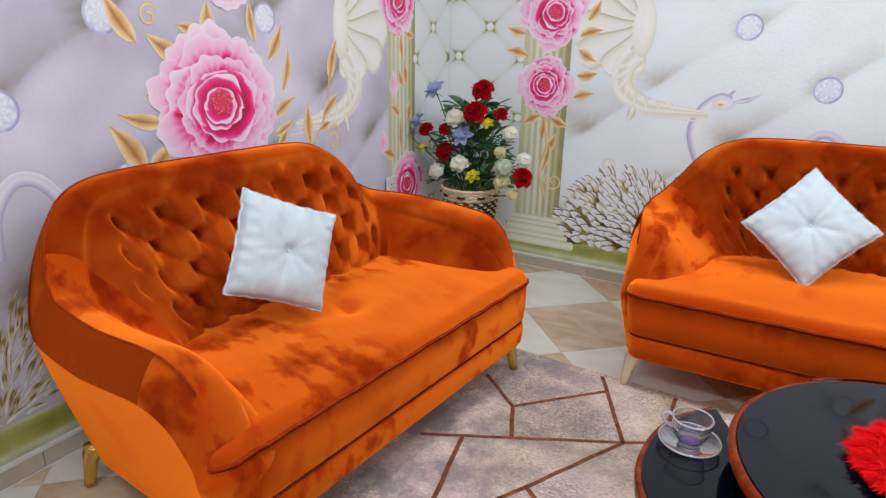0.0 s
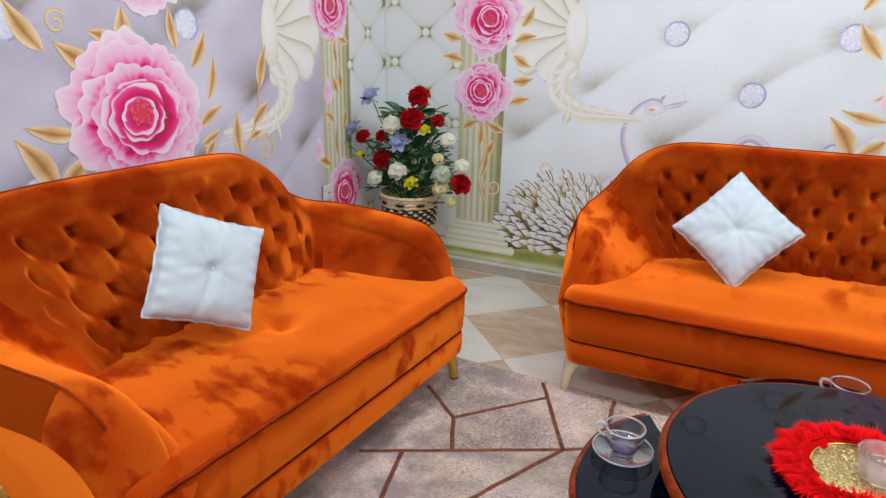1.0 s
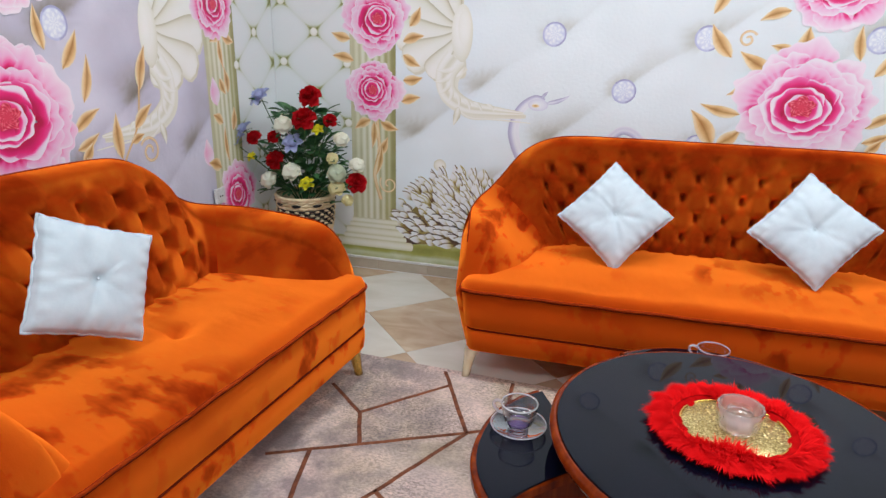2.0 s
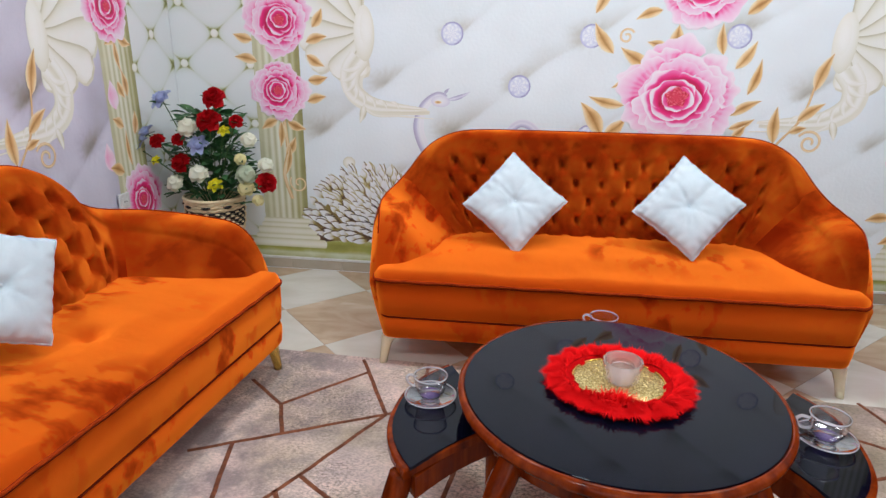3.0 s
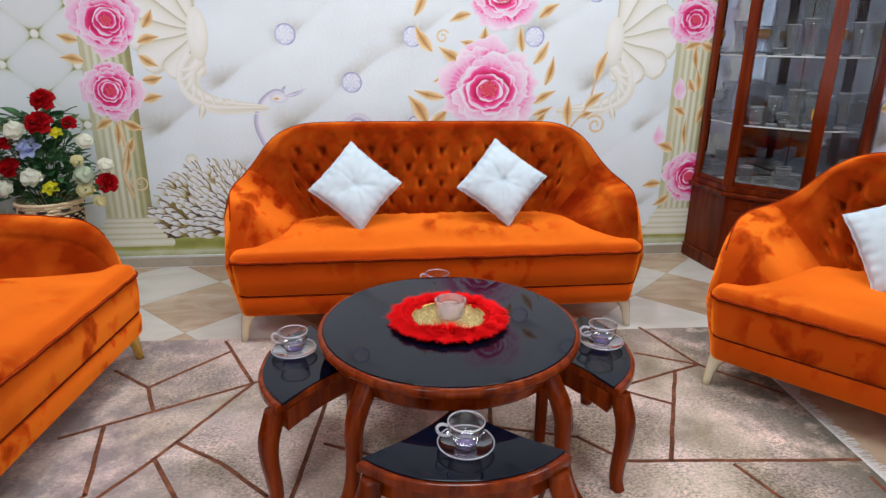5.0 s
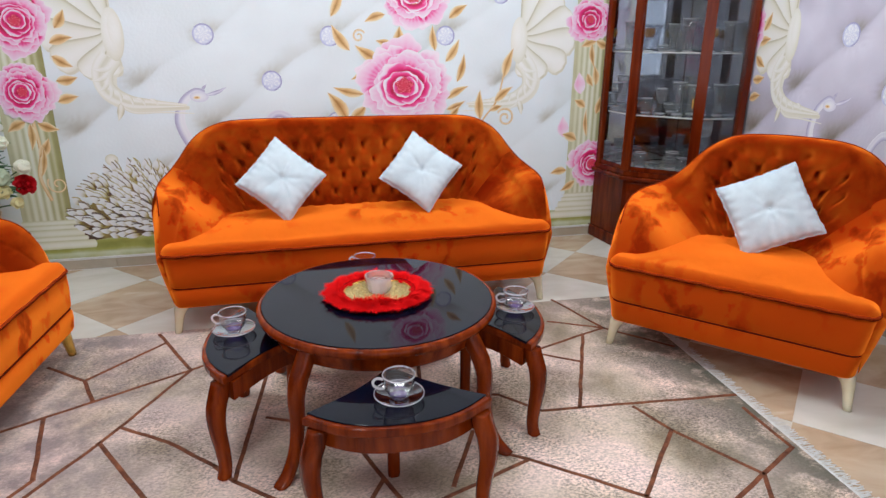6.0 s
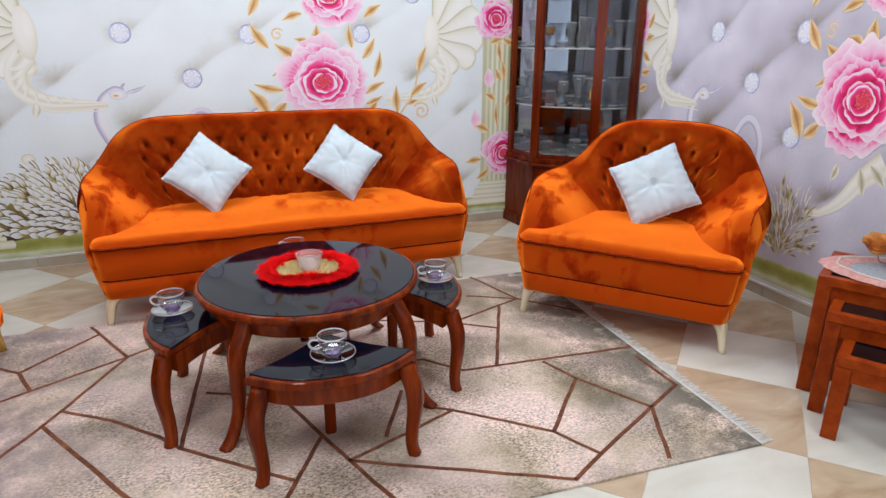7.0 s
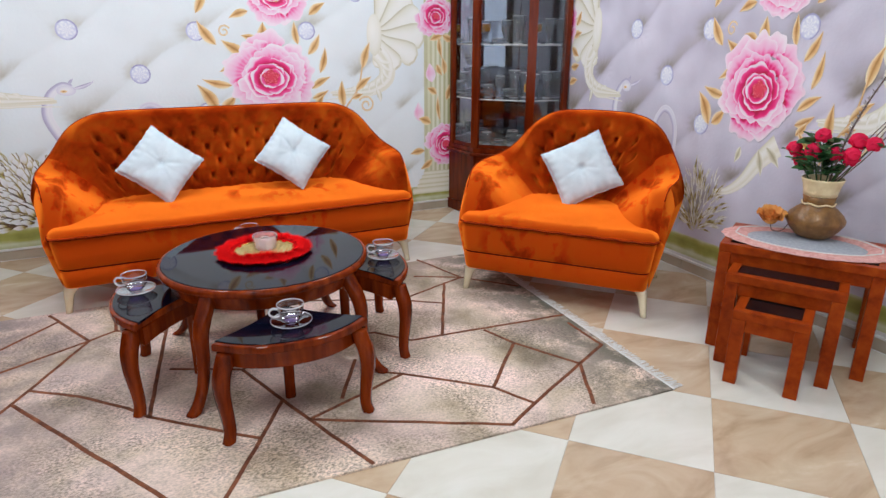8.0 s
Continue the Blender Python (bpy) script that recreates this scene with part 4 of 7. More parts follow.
RUG_LINE = speckled("rug_brown_line", [(0.3, (0.08, 0.022, 0.009)), (0.5, (0.18, 0.054, 0.022)), (0.7, (0.29, 0.095, 0.040))], 22, 0.9, relief=0.4, relief_scale=300)
FRINGE = speckled("rug_fringe_yarn", [(0.3, (0.60, 0.58, 0.55)), (0.7, (0.74, 0.73, 0.72))], 40, 0.9)
rug = thing("rug", pose(0, 0, 0), "grey and rose mottled rug with brown geometric lines, on the tiles", "rug")
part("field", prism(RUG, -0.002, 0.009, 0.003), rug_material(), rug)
LINES = [
    [(-0.82, 2.07), (-0.635, 1.91), (-0.56, 1.73)], [(-0.635, 1.91), (-0.36, 2.205)], [(-0.40, 2.31), (-0.205, 1.905)], [(-0.84, 1.575), (-0.205, 1.905)], [(-0.205, 1.905), (-0.09, 1.97)],
    [(-0.205, 1.905), (-0.41, 1.51), (-0.46, 1.42), (-0.75, 0.95)], [(-0.46, 1.42), (0.09, 0.53)], [(-0.71, 1.635), (-0.62, 1.25), (-0.84, 0.9)],
    [(-0.41, 1.51), (-0.22, 1.37), (-0.04, 1.19), (0.03, 1.09), (0.39, 0.77)], [(0.13, 1.85), (0.03, 1.09)], [(0.515, 0.985), (0.22, 0.48)], [(0.41, 1.31), (0.58, 0.81), (0.71, 0.46)],
    [(0.58, 0.81), (1.03, 0.975)], [(0.88, 1.08), (1.03, 0.975), (1.33, 0.71), (1.42, 0.535)], [(0.88, 1.18), (0.735, 0.9)], [(0.58, 0.81), (1.26, 0.45)], [(1.26, 0.45), (1.42, 0.535), (1.78, 0.715), (1.985, 0.82)],
    [(1.33, 0.71), (1.62, 1.015), (1.56, 1.19)], [(1.62, 1.015), (1.78, 0.715), (1.63, 0.43)], [(1.985, 0.82), (1.99, 1.08)], [(1.06, 1.40), (1.19, 1.25), (2.02, 1.175)], [(1.65, 1.84), (1.345, 1.235)],
    [(1.37, 1.74), (1.65, 1.84), (1.785, 1.885)], [(1.675, 2.28), (1.785, 1.885), (2.02, 1.62)], [(1.54, 2.02), (1.785, 1.885)], [(1.32, 1.73), (1.52, 1.58)], [(0.2, 2.3), (0.13, 1.85), (-0.09, 1.97), (-0.1, 2.3)],
    [(0.41, 1.31), (0.13, 1.45)], [(0.41, 1.31), (0.75, 1.5), (1.06, 1.40)], [(0.75, 1.5), (0.82, 1.95), (1.32, 1.73)], [(0.82, 1.95), (0.6, 2.3)], [(1.06, 2.28), (0.82, 1.95)],
]


def rug_line(pts):
    vs, fs = [], []
    for (x0, y0), (x1, y1) in zip(pts, pts[1:]):
        n = max(2, int(math.hypot(x1 - x0, y1 - y0) / 0.03))
        b0 = len(vs)
        lx, ly = (x1 - x0), (y1 - y0)
        ln = math.hypot(lx, ly)
        for i in range(n + 1):
            q = -0.006 / ln + (1 + 0.012 / ln) * i / n
            wob = 0.004 * noise.noise(Vector((x0 + lx * q, y0 + ly * q, 7)) * 9)
            for s, h in ((-1, 0.0088), (-0.6, 0.0118), (0.6, 0.0118), (1, 0.0088)):
                w = 0.0085 * s + wob
                vs.append((x0 + lx * q - ly / ln * w, y0 + ly * q + lx / ln * w, h))
        fs += [tuple(b0 + k for k in f) for f in grid_faces(n + 1, 4)]
    return mesh_of("line", vs, fs)


for seg in LINES:
    piece("line", rug_line(seg), RUG_LINE, rug, "brown woven line")
for (ax, ay), (bx, by), sign in ((RUG[1], RUG[2], 1), (RUG[0], RUG[3], -1)):
    part("fringe_band", prism([(ax, ay), (bx, by), (bx + 0.012 * sign, by), (ax + 0.012 * sign, ay)] if sign > 0 else [(ax - 0.012, ay), (ax, ay), (bx, by), (bx - 0.012, by)], -0.002, 0.007), FRINGE, rug)
    vs, fs = [], []
    rnd = random.Random(5)
    for k in range(420):
        q = (k + rnd.random()) / 420
        x, y, b0 = ax + (bx - ax) * q, ay + (by - ay) * q, len(vs)
        lean, ln = rnd.uniform(-0.25, 0.25), rnd.uniform(0.035, 0.06)
        for i in range(4):
            d = ln * i / 3
            cx, cy, cz = x + sign * (0.008 + d), y + lean * d, 0.004 - 0.0022 * i / 3 + rnd.uniform(0, 0.002)
            vs += [(cx, cy - 0.0022, cz), (cx, cy, cz + 0.002), (cx, cy + 0.0022, cz)]
        fs += [tuple(b0 + j for j in f) for f in grid_faces(4, 3)]
    tagged(piece("fringe", mesh_of("fringe", vs, fs), FRINGE, rug, "white yarn fringe"), kind="stuff")


# ---- sofas ----
def shell_path(a, depth, rc, y_front, fine):
    """The plan of a tub's rim from one arm's front round the back to the other's: x, y, outward normal, way from the back's middle."""
    half = []
    flat, arc = a - rc, rc * math.pi / 2
    arm = depth - rc - y_front
    total = flat + arc + arm
    n = int(total / fine)
    for i in range(n + 1):
        s = total * i / n
        if s <= flat:
            half.append((s, depth, 0.0, 1.0, s))
        elif s <= flat + arc:
            w = (s - flat) / rc
            half.append((flat + rc * math.sin(w), depth - rc + rc * math.cos(w), math.sin(w), math.cos(w), s))
        else:
            half.append((a, depth - rc - (s - flat - arc), 1.0, 0.0, s))
    left = [(-x, y, -nx, ny, -s) for x, y, nx, ny, s in reversed(half[1:])]
    return left + half, total, flat, arc


BUTTON = lathe([(0.0, 0.006), (0.006, 0.0055), (0.010, 0.003), (0.0115, 0.0), (0.010, -0.004)], 12, "button")


FALL = ((-0.60, 0.655), (-0.30, 0.664), (-0.10, 0.674), (0.0, 0.692), (0.055, 0.722), (0.11, 0.772), (0.165, 0.842), (0.215, 0.893), (0.27, 0.930), (0.33, 0.955), (0.41, 0.969), (0.60, 0.975), (2.0, 0.975))


def eased(table, u):
    """A smooth curve through the rows of a table."""
    n = len(table)
    k = next((i for i in range(n - 1) if u <= table[i + 1][0]), n - 2)
    (x0, y0), (x1, y1) = table[k], table[k + 1]
    slope = [0.0, 0.0]
    for q, i in enumerate((k, k + 1)):
        if 0 < i < n - 1:
            slope[q] = (table[i + 1][1] - table[i - 1][1]) / (table[i + 1][0] - table[i - 1][0])
    w = x1 - x0
    t = min(1.0, max(0.0, (u - x0) / w))
    return y0 * (1 + 2 * t) * (1 - t) ** 2 + slope[0] * w * t * (1 - t) ** 2 + y1 * t * t * (3 - 2 * t) + slope[1] * w * t * t * (t - 1)


# the foot of a round-nosed arm, from the back to the front: way along, inset from the side, share of the depth
NOSE = ((0.0, 0.545, 1.0), (0.2, 0.515, 0.97), (0.4, 0.46, 0.82), (0.6, 0.40, 0.52), (0.75, 0.32, 0.25), (0.88, 0.20, 0.09), (1.0, 0.095, 0.0))
NOSE_IN, NOSE_DEEP = [(f, i) for f, i, d in NOSE], [(f, d) for f, i, d in NOSE]


def tub_sofa(name, m, width, label, category, depth=0.82, lean=0.29, knee=(0.0, 0.0), arm=0.20, dimple=False, rise=1.0, pitch=0.160, sweep=0.16, nose=(True, True), cloth=None, arms=None, push=0.0):
    sofa = thing(name, m, label, category, "orange velvet suite")
    a, rc = width / 2, 0.31
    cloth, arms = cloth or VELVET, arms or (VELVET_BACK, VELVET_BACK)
    path, total, flat, arc = shell_path(a, depth, rc, 0.085, 0.0125)
    seat = 0.44

    def height(s):
        right, s = (1 if s > 0 else 0), abs(s)
        u = a - 0.06 - s if s < flat else rc - 0.06 - min(s - flat, arc) * (rc - 0.06) / rc - max(0.0, s - flat - arc)
        h = 0.655 + (eased(FALL, u - knee[right]) - 0.655) * rise
        e = total - s
        if e < 0.20:
            h = seat - 0.02 + (h - seat + 0.02) * max(0.0, 1 - (1 - e / 0.20) ** 2.3) ** 0.48
        return h

    inner, rim, outer = 34, 9, 14
    rows = []
    du, dz = pitch, 0.086
    for x, y, nx, ny, s in path:
        h = height(s)
        side = smoothstep(flat * 0.75, flat + arc, abs(s))
        open_ = smoothstep(0.08, 0.50, y)
        it, rim_h = 0.125 * (1 - side) + (arm - 0.035 + (0.20 - arm) * open_) * side, 0.045 * (1 - side) + 0.058 * side
        # the foot of the inside: flat along the back, then a quarter oval or a round nose to each arm's front
        nosed = nose[0] if s < 0 else nose[1]
        reach = NOSE_IN[0][1] if nosed else arm + sweep
        if abs(s) <= flat:
            bx, by = abs(s) * (a - reach) / flat, depth - lean
        elif nosed:
            f, e = (abs(s) - flat) / (total - flat), min(1.0, (total - abs(s)) / 0.24)
            bx, by = a - eased(NOSE_IN, f), 0.080 + (depth - lean - 0.080) * eased(NOSE_DEEP, f)
            it = 0.070 + (it - 0.070) * math.sqrt(1 - (1 - e) ** 2)
        else:
            turn = (abs(s) - flat) / (total - flat) * math.pi / 2
            bx, by = a - arm - sweep + sweep * math.sin(turn), 0.085 + (depth - lean - 0.085) * math.cos(turn)
        bx = math.copysign(bx, s)
        pull = 0.050 * (1 - smoothstep(0.08, 0.45, y)) * abs(nx)
        ridge = 0.040 * (1 - side) + (0.034 if nosed else 0.060) * side
        row = []
        hz = max(0.40, h - rim_h)
        puff = 1 - smoothstep(flat + arc * 0.15, flat + arc * 0.55, abs(s))
        for k in range(inner):
            q = k / (inner - 1)
            z = 0.38 + (hz - 0.38) * q
            d = (0.012 + 0.036 * side) * math.sin(math.pi * q)
            if puff > 0 and 0.45 < z < h - 0.03:
                cu, cz = s / du, (z - 0.56) / dz
                p, r = cu + cz * 0.5, cu - cz * 0.5
                fp, fr = abs(p - round(p)), abs(r - round(r))
                hole = math.exp(-((fp * fp + fr * fr) / 0.040))
                crease = math.exp(-(min(fp, fr) / 0.06) ** 2)
                fade = puff * smoothstep(0.46, 0.52, z) * (1 - smoothstep(h - 0.12, h - 0.04, z))
                d -= (0.082 * hole + 0.020 * crease * (1 - smoothstep(flat * 0.92, flat + arc * 0.2, abs(s))) - 0.020) * fade
            rise_ = q ** 0.85
            tx, ty = x - nx * (it + pull), y - ny * (it + pull)
            row.append((bx + (tx - bx) * rise_ - nx * d, by + (ty - by) * rise_ - ny * d, z))
        for k in range(1, rim):
            w = math.pi / 2 * k / rim
            off = ridge + (it - ridge) * math.cos(w) + pull
            row.append((x - nx * off, y - ny * off, hz + (h - hz) * math.sin(w)))
        # over the ridge, down the band to the widest line, then in to the foot of the side
        band = min(0.105, (h - 0.36) * 0.5)
        for k in range(6):
            q = k / 5
            d = ridge * (1 - q) ** 1.25 + pull
            row.append((x - nx * d, y - ny * d, h - band * q ** 1.3))
        for k in range(1, outer):
            q = k / (outer - 1)
            z = h - band + (0.152 - h + band) * q
            d = pull + (0.105 - pull) * q ** 1.15
            row.append((x - nx * d, y - ny * d, z))
        if s < 0 and push:
            far = push * (1 - smoothstep(0.085, 0.40, y))
            row = [(px, py - far, pz) for px, py, pz in row]
        rows.append(row)
    low = inner + rim + 4
    ridge_at = inner + rim - 1
    # the band is sewn from three lengths: one round the back, one for each arm's front
    joint = next(i for i, p in enumerate(path) if p[4] > -(total - 0.15))
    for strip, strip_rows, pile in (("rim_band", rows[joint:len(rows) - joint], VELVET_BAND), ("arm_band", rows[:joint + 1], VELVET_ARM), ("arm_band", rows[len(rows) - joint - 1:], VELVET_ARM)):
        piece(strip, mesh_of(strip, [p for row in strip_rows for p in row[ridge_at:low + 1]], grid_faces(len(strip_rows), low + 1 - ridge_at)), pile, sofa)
    panel = [p for row in rows for p in row[low:]]
    piece("outer_panel", mesh_of("outer_panel", panel, grid_faces(len(rows), outer)), VELVET_PANEL, sofa)
    cols = ridge_at + 1
    # the tufted back ends at a seam on each side, where the arms begin
    cut = next(i for i, p in enumerate(path) if p[4] > -(flat + arc * 0.62))
    back_rows = rows[cut:len(rows) - cut]
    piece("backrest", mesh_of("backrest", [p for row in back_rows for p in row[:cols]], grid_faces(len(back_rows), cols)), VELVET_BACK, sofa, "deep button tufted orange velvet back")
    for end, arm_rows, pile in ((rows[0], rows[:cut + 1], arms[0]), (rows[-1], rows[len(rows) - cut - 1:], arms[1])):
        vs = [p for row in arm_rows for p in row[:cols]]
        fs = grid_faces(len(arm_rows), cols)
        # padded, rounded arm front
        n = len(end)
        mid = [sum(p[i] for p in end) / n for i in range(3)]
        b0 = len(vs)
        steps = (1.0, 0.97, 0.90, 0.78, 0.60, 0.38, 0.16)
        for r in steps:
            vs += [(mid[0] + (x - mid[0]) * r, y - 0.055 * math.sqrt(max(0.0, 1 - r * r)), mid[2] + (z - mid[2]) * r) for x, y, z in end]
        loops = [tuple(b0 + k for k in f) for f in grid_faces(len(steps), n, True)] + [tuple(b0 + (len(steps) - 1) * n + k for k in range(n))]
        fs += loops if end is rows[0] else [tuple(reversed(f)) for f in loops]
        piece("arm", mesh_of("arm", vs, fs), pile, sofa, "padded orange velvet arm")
    # covered buttons in the tufts
    for j in range(0, 5):
        z = 0.56 + dz * j
        for i in range(-14, 15):
            u = du * (i + 0.5 * (j % 2))
            h = height(u)
            if abs(u) < flat + arc * 0.38 and z < h - 0.075:
                n = min(range(len(path)), key=lambda t: abs(path[t][4] - u))
                row = rows[n]
                k = min(range(inner), key=lambda t: abs(row[t][2] - z))
                x, y, nx, ny, s = path[n]
                p = Vector(row[k])
                out = Vector((-nx, -ny, 0.35)).normalized()
                piece("button", BUTTON, VELVET_BACK, sofa, m=Matrix.Translation(p + out * 0.004) @ out.to_track_quat("Z", "Y").to_matrix().to_4x4())
    # piping along the ridge
    edge = [(p[0], p[1], p[2] + 0.001) for p in (row[inner + rim - 1] for row in rows[4:-4:3])]
    piece("rim_piping", tube(edge, 0.0035, 6), RIM_PIPING, sofa)

    # pale stitches down the front edge of each arm
    if name == "sofa":
        vs, fs = [], []
        for way in (1, -1):
            row, near = (rows[3], rows[5]) if way > 0 else (rows[-4], rows[-6])
            for k in range(10, inner + 3):
                p, q = Vector(row[k]), Vector(row[k + 1])
                d = q - p
                out = d.cross(Vector(near[k]) - p).normalized() * way
                side_ = d.cross(out).normalized() * 0.0011
                b0, p, q = len(vs), p + out * 0.003, p + d * 0.6 + out * 0.003
                vs += [p - side_, p + side_, q + side_, q - side_]
                fs.append((b0, b0 + 1, b0 + 2, b0 + 3))
        tagged(piece("stitching", mesh_of("stitching", vs, fs, smooth=False), THREAD, sofa, "pale dashed stitching"), kind="stuff")

    # base
    def plan(inset, front, n=8):
        w, y0, y1, rf, rb = a - 0.08 - inset, front, depth - 0.125, 0.045, rc - 0.06
        pts = []
        for cx, cy, r, a0 in ((-w + rf, y0 + rf, rf, 180), (w - rf, y0 + rf, rf, 270), (w - rb, y1 - rb, rb, 0), (-w + rb, y1 - rb, rb, 90)):
            for k in range(n + 1):
                t = math.radians(a0 + 90 * k / n)
                pts.append((cx + r * math.cos(t), cy + r * math.sin(t)))
        return pts

    def loft(levels, name, material):
        vs, n = [], 0
        for z, inset, front in levels:
            p = plan(inset, front)
            n = len(p)
            vs += [(x, y, z) for x, y in p]
        fs = grid_faces(len(levels), n, True)
        fs.append(tuple(reversed(range(n))))
        fs.append(tuple((len(levels) - 1) * n + k for k in range(n)))
        return piece(name, mesh_of(name, vs, fs), material, sofa)

    loft([(0.150, 0.047, 0.020), (0.154, 0.038, 0.010), (0.165, 0.033, 0.004), (0.210, 0.028, 0.0), (0.237, 0.025, 0.002), (0.247, 0.028, 0.008), (0.251, 0.036, 0.018)], "lower_band", cloth)
    loft([(0.252, 0.037, 0.020), (0.257, 0.026, 0.009), (0.267, 0.022, 0.004), (0.34, 0.012, 0.003), (0.398, 0.006, 0.006), (0.416, 0.008, 0.010), (0.422, 0.016, 0.020)], "front_apron", cloth)
    # seat with a soft crown, rounded lip and corners
    half, back, rr = a - 0.078, depth - lean + 0.10, 0.055
    xs = [half * math.copysign(1 - (1 - abs(k / 44)) ** 1.6, k) for k in range(-44, 45)]
    qs = [(k / 32) ** 1.7 for k in range(33)]
    vs = []
    for q in qs:
        for x in xs:
            over = max(0.0, abs(x) - (half - rr))
            y0 = 0.006 + rr - math.sqrt(max(0.0, rr * rr - over * over))
            y = y0 + (back - y0) * q
            e = min(1.0, min(y - y0, half - abs(x)) / 0.050)
            z = 0.416 + 0.046 * max(0.0, 1 - (1 - e) ** 2.4) ** 0.5
            z += 0.028 * smoothstep(0.0, 0.45, q) * (1 - (x / half) ** 4)
            z += (0.006 * noise.noise(Vector((x * 4, y * 5, 2.5 + width))) + 0.003 * noise.noise(Vector((x * 13, y * 11, 5 + width)))) * e
            if dimple:
                z -= 0.035 * math.exp(-(x * x + (y - 0.30) ** 2) / 0.0016) + 0.010 * math.exp(-(x / 0.02) ** 2) * smoothstep(0.2, 0.35, y)
            vs.append((x, y, z))
    fs = grid_faces(len(qs), len(xs))
    piece("seat", mesh_of("seat", vs, fs), cloth, sofa, "wide soft orange velvet seat with a piped front edge")
    lip = []
    for k in range(-40, 41):
        x = (half + 0.001) * math.copysign(1 - (1 - abs(k / 40)) ** 1.8, k)
        over = max(0.0, abs(x) - (half - rr))
        lip.append((x, 0.003 + rr - math.sqrt(max(0.0, rr * rr - over * over)), 0.422 + 0.0015 * math.sin(k * 0.9)))
    lip = [(lip[0][0], 0.16, 0.422)] + lip + [(lip[-1][0], 0.16, 0.422)]
    piece("seat_piping", tube(lip, 0.0058, 8), PIPING, sofa)
    piece("lip_seam", tube([(x, y - 0.0005, z - 0.0085) for x, y, z in lip], 0.0018, 6), SEAM, sofa)
    front = [(x, y, 0.2515) for x, y in plan(0.031, 0.009)[:18]]
    piece("band_piping", tube(front, 0.004, 6), SEAM, sofa)
    # metal legs
    for sx in (-1, 1):
        for yy, turn in ((0.060, -35), (depth - 0.155, 35)):
            piece("leg", leg_mesh(), GOLD if name == "loveseat" else PALE_GOLD, sofa, "polished gold metal leg", pose(sx * (a - 0.128), yy, 0.0, 0, 0, turn if sx > 0 else 180 - turn))
    return sofa


def leg_mesh():
    """A slim leg that curves out from a corner bracket; it leans to +x."""
    vs, fs = [], []
    prof = [(0.152, -0.030, 0.046, 0.026), (0.140, -0.028, 0.045, 0.026), (0.126, -0.012, 0.034, 0.024), (0.105, 0.000, 0.0235, 0.021), (0.075, 0.007, 0.0195, 0.019), (0.04, 0.013, 0.0170, 0.0165), (0.004, 0.019, 0.0155, 0.015)]
    for z, off, w, d in prof:
        for k in range(8):
            t = math.radians(45 * k + 22.5)
            vs.append((off + w * 1.05 * math.copysign(min(1, abs(math.cos(t)) * 1.08), math.cos(t)), d * math.copysign(min(1, abs(math.sin(t)) * 1.08), math.sin(t)), z))
    fs = [tuple(reversed(f)) for f in grid_faces(len(prof), 8, True)]
    fs.append(tuple(range(8)))
    fs.append(tuple(reversed(range((len(prof) - 1) * 8, len(prof) * 8))))
    return mesh_of("leg", vs, fs)


def facing(x, y, degrees, z=0.0):
    """A seat's pose: the middle of its front edge on the plan, and the way its depth runs, in degrees from +y."""
    return pose(x, y, z, 0, 0, degrees)


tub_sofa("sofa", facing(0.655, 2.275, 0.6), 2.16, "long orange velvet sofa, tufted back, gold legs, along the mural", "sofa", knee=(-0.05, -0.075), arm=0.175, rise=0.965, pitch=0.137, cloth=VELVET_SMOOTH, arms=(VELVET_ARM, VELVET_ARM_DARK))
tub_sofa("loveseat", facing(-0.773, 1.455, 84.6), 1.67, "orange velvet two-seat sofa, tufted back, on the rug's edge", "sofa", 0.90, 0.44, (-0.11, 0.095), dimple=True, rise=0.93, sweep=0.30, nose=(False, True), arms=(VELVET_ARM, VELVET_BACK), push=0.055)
tub_sofa("armchair", facing(2.028, 1.322, -48.7), 1.22, "orange velvet armchair with a tufted back and pale gold legs", "armchair", 0.82, 0.30, (0.03, -0.09), arm=0.175, pitch=0.145, cloth=VELVET_SMOOTH, arms=(VELVET_ARM, VELVET_ARM))


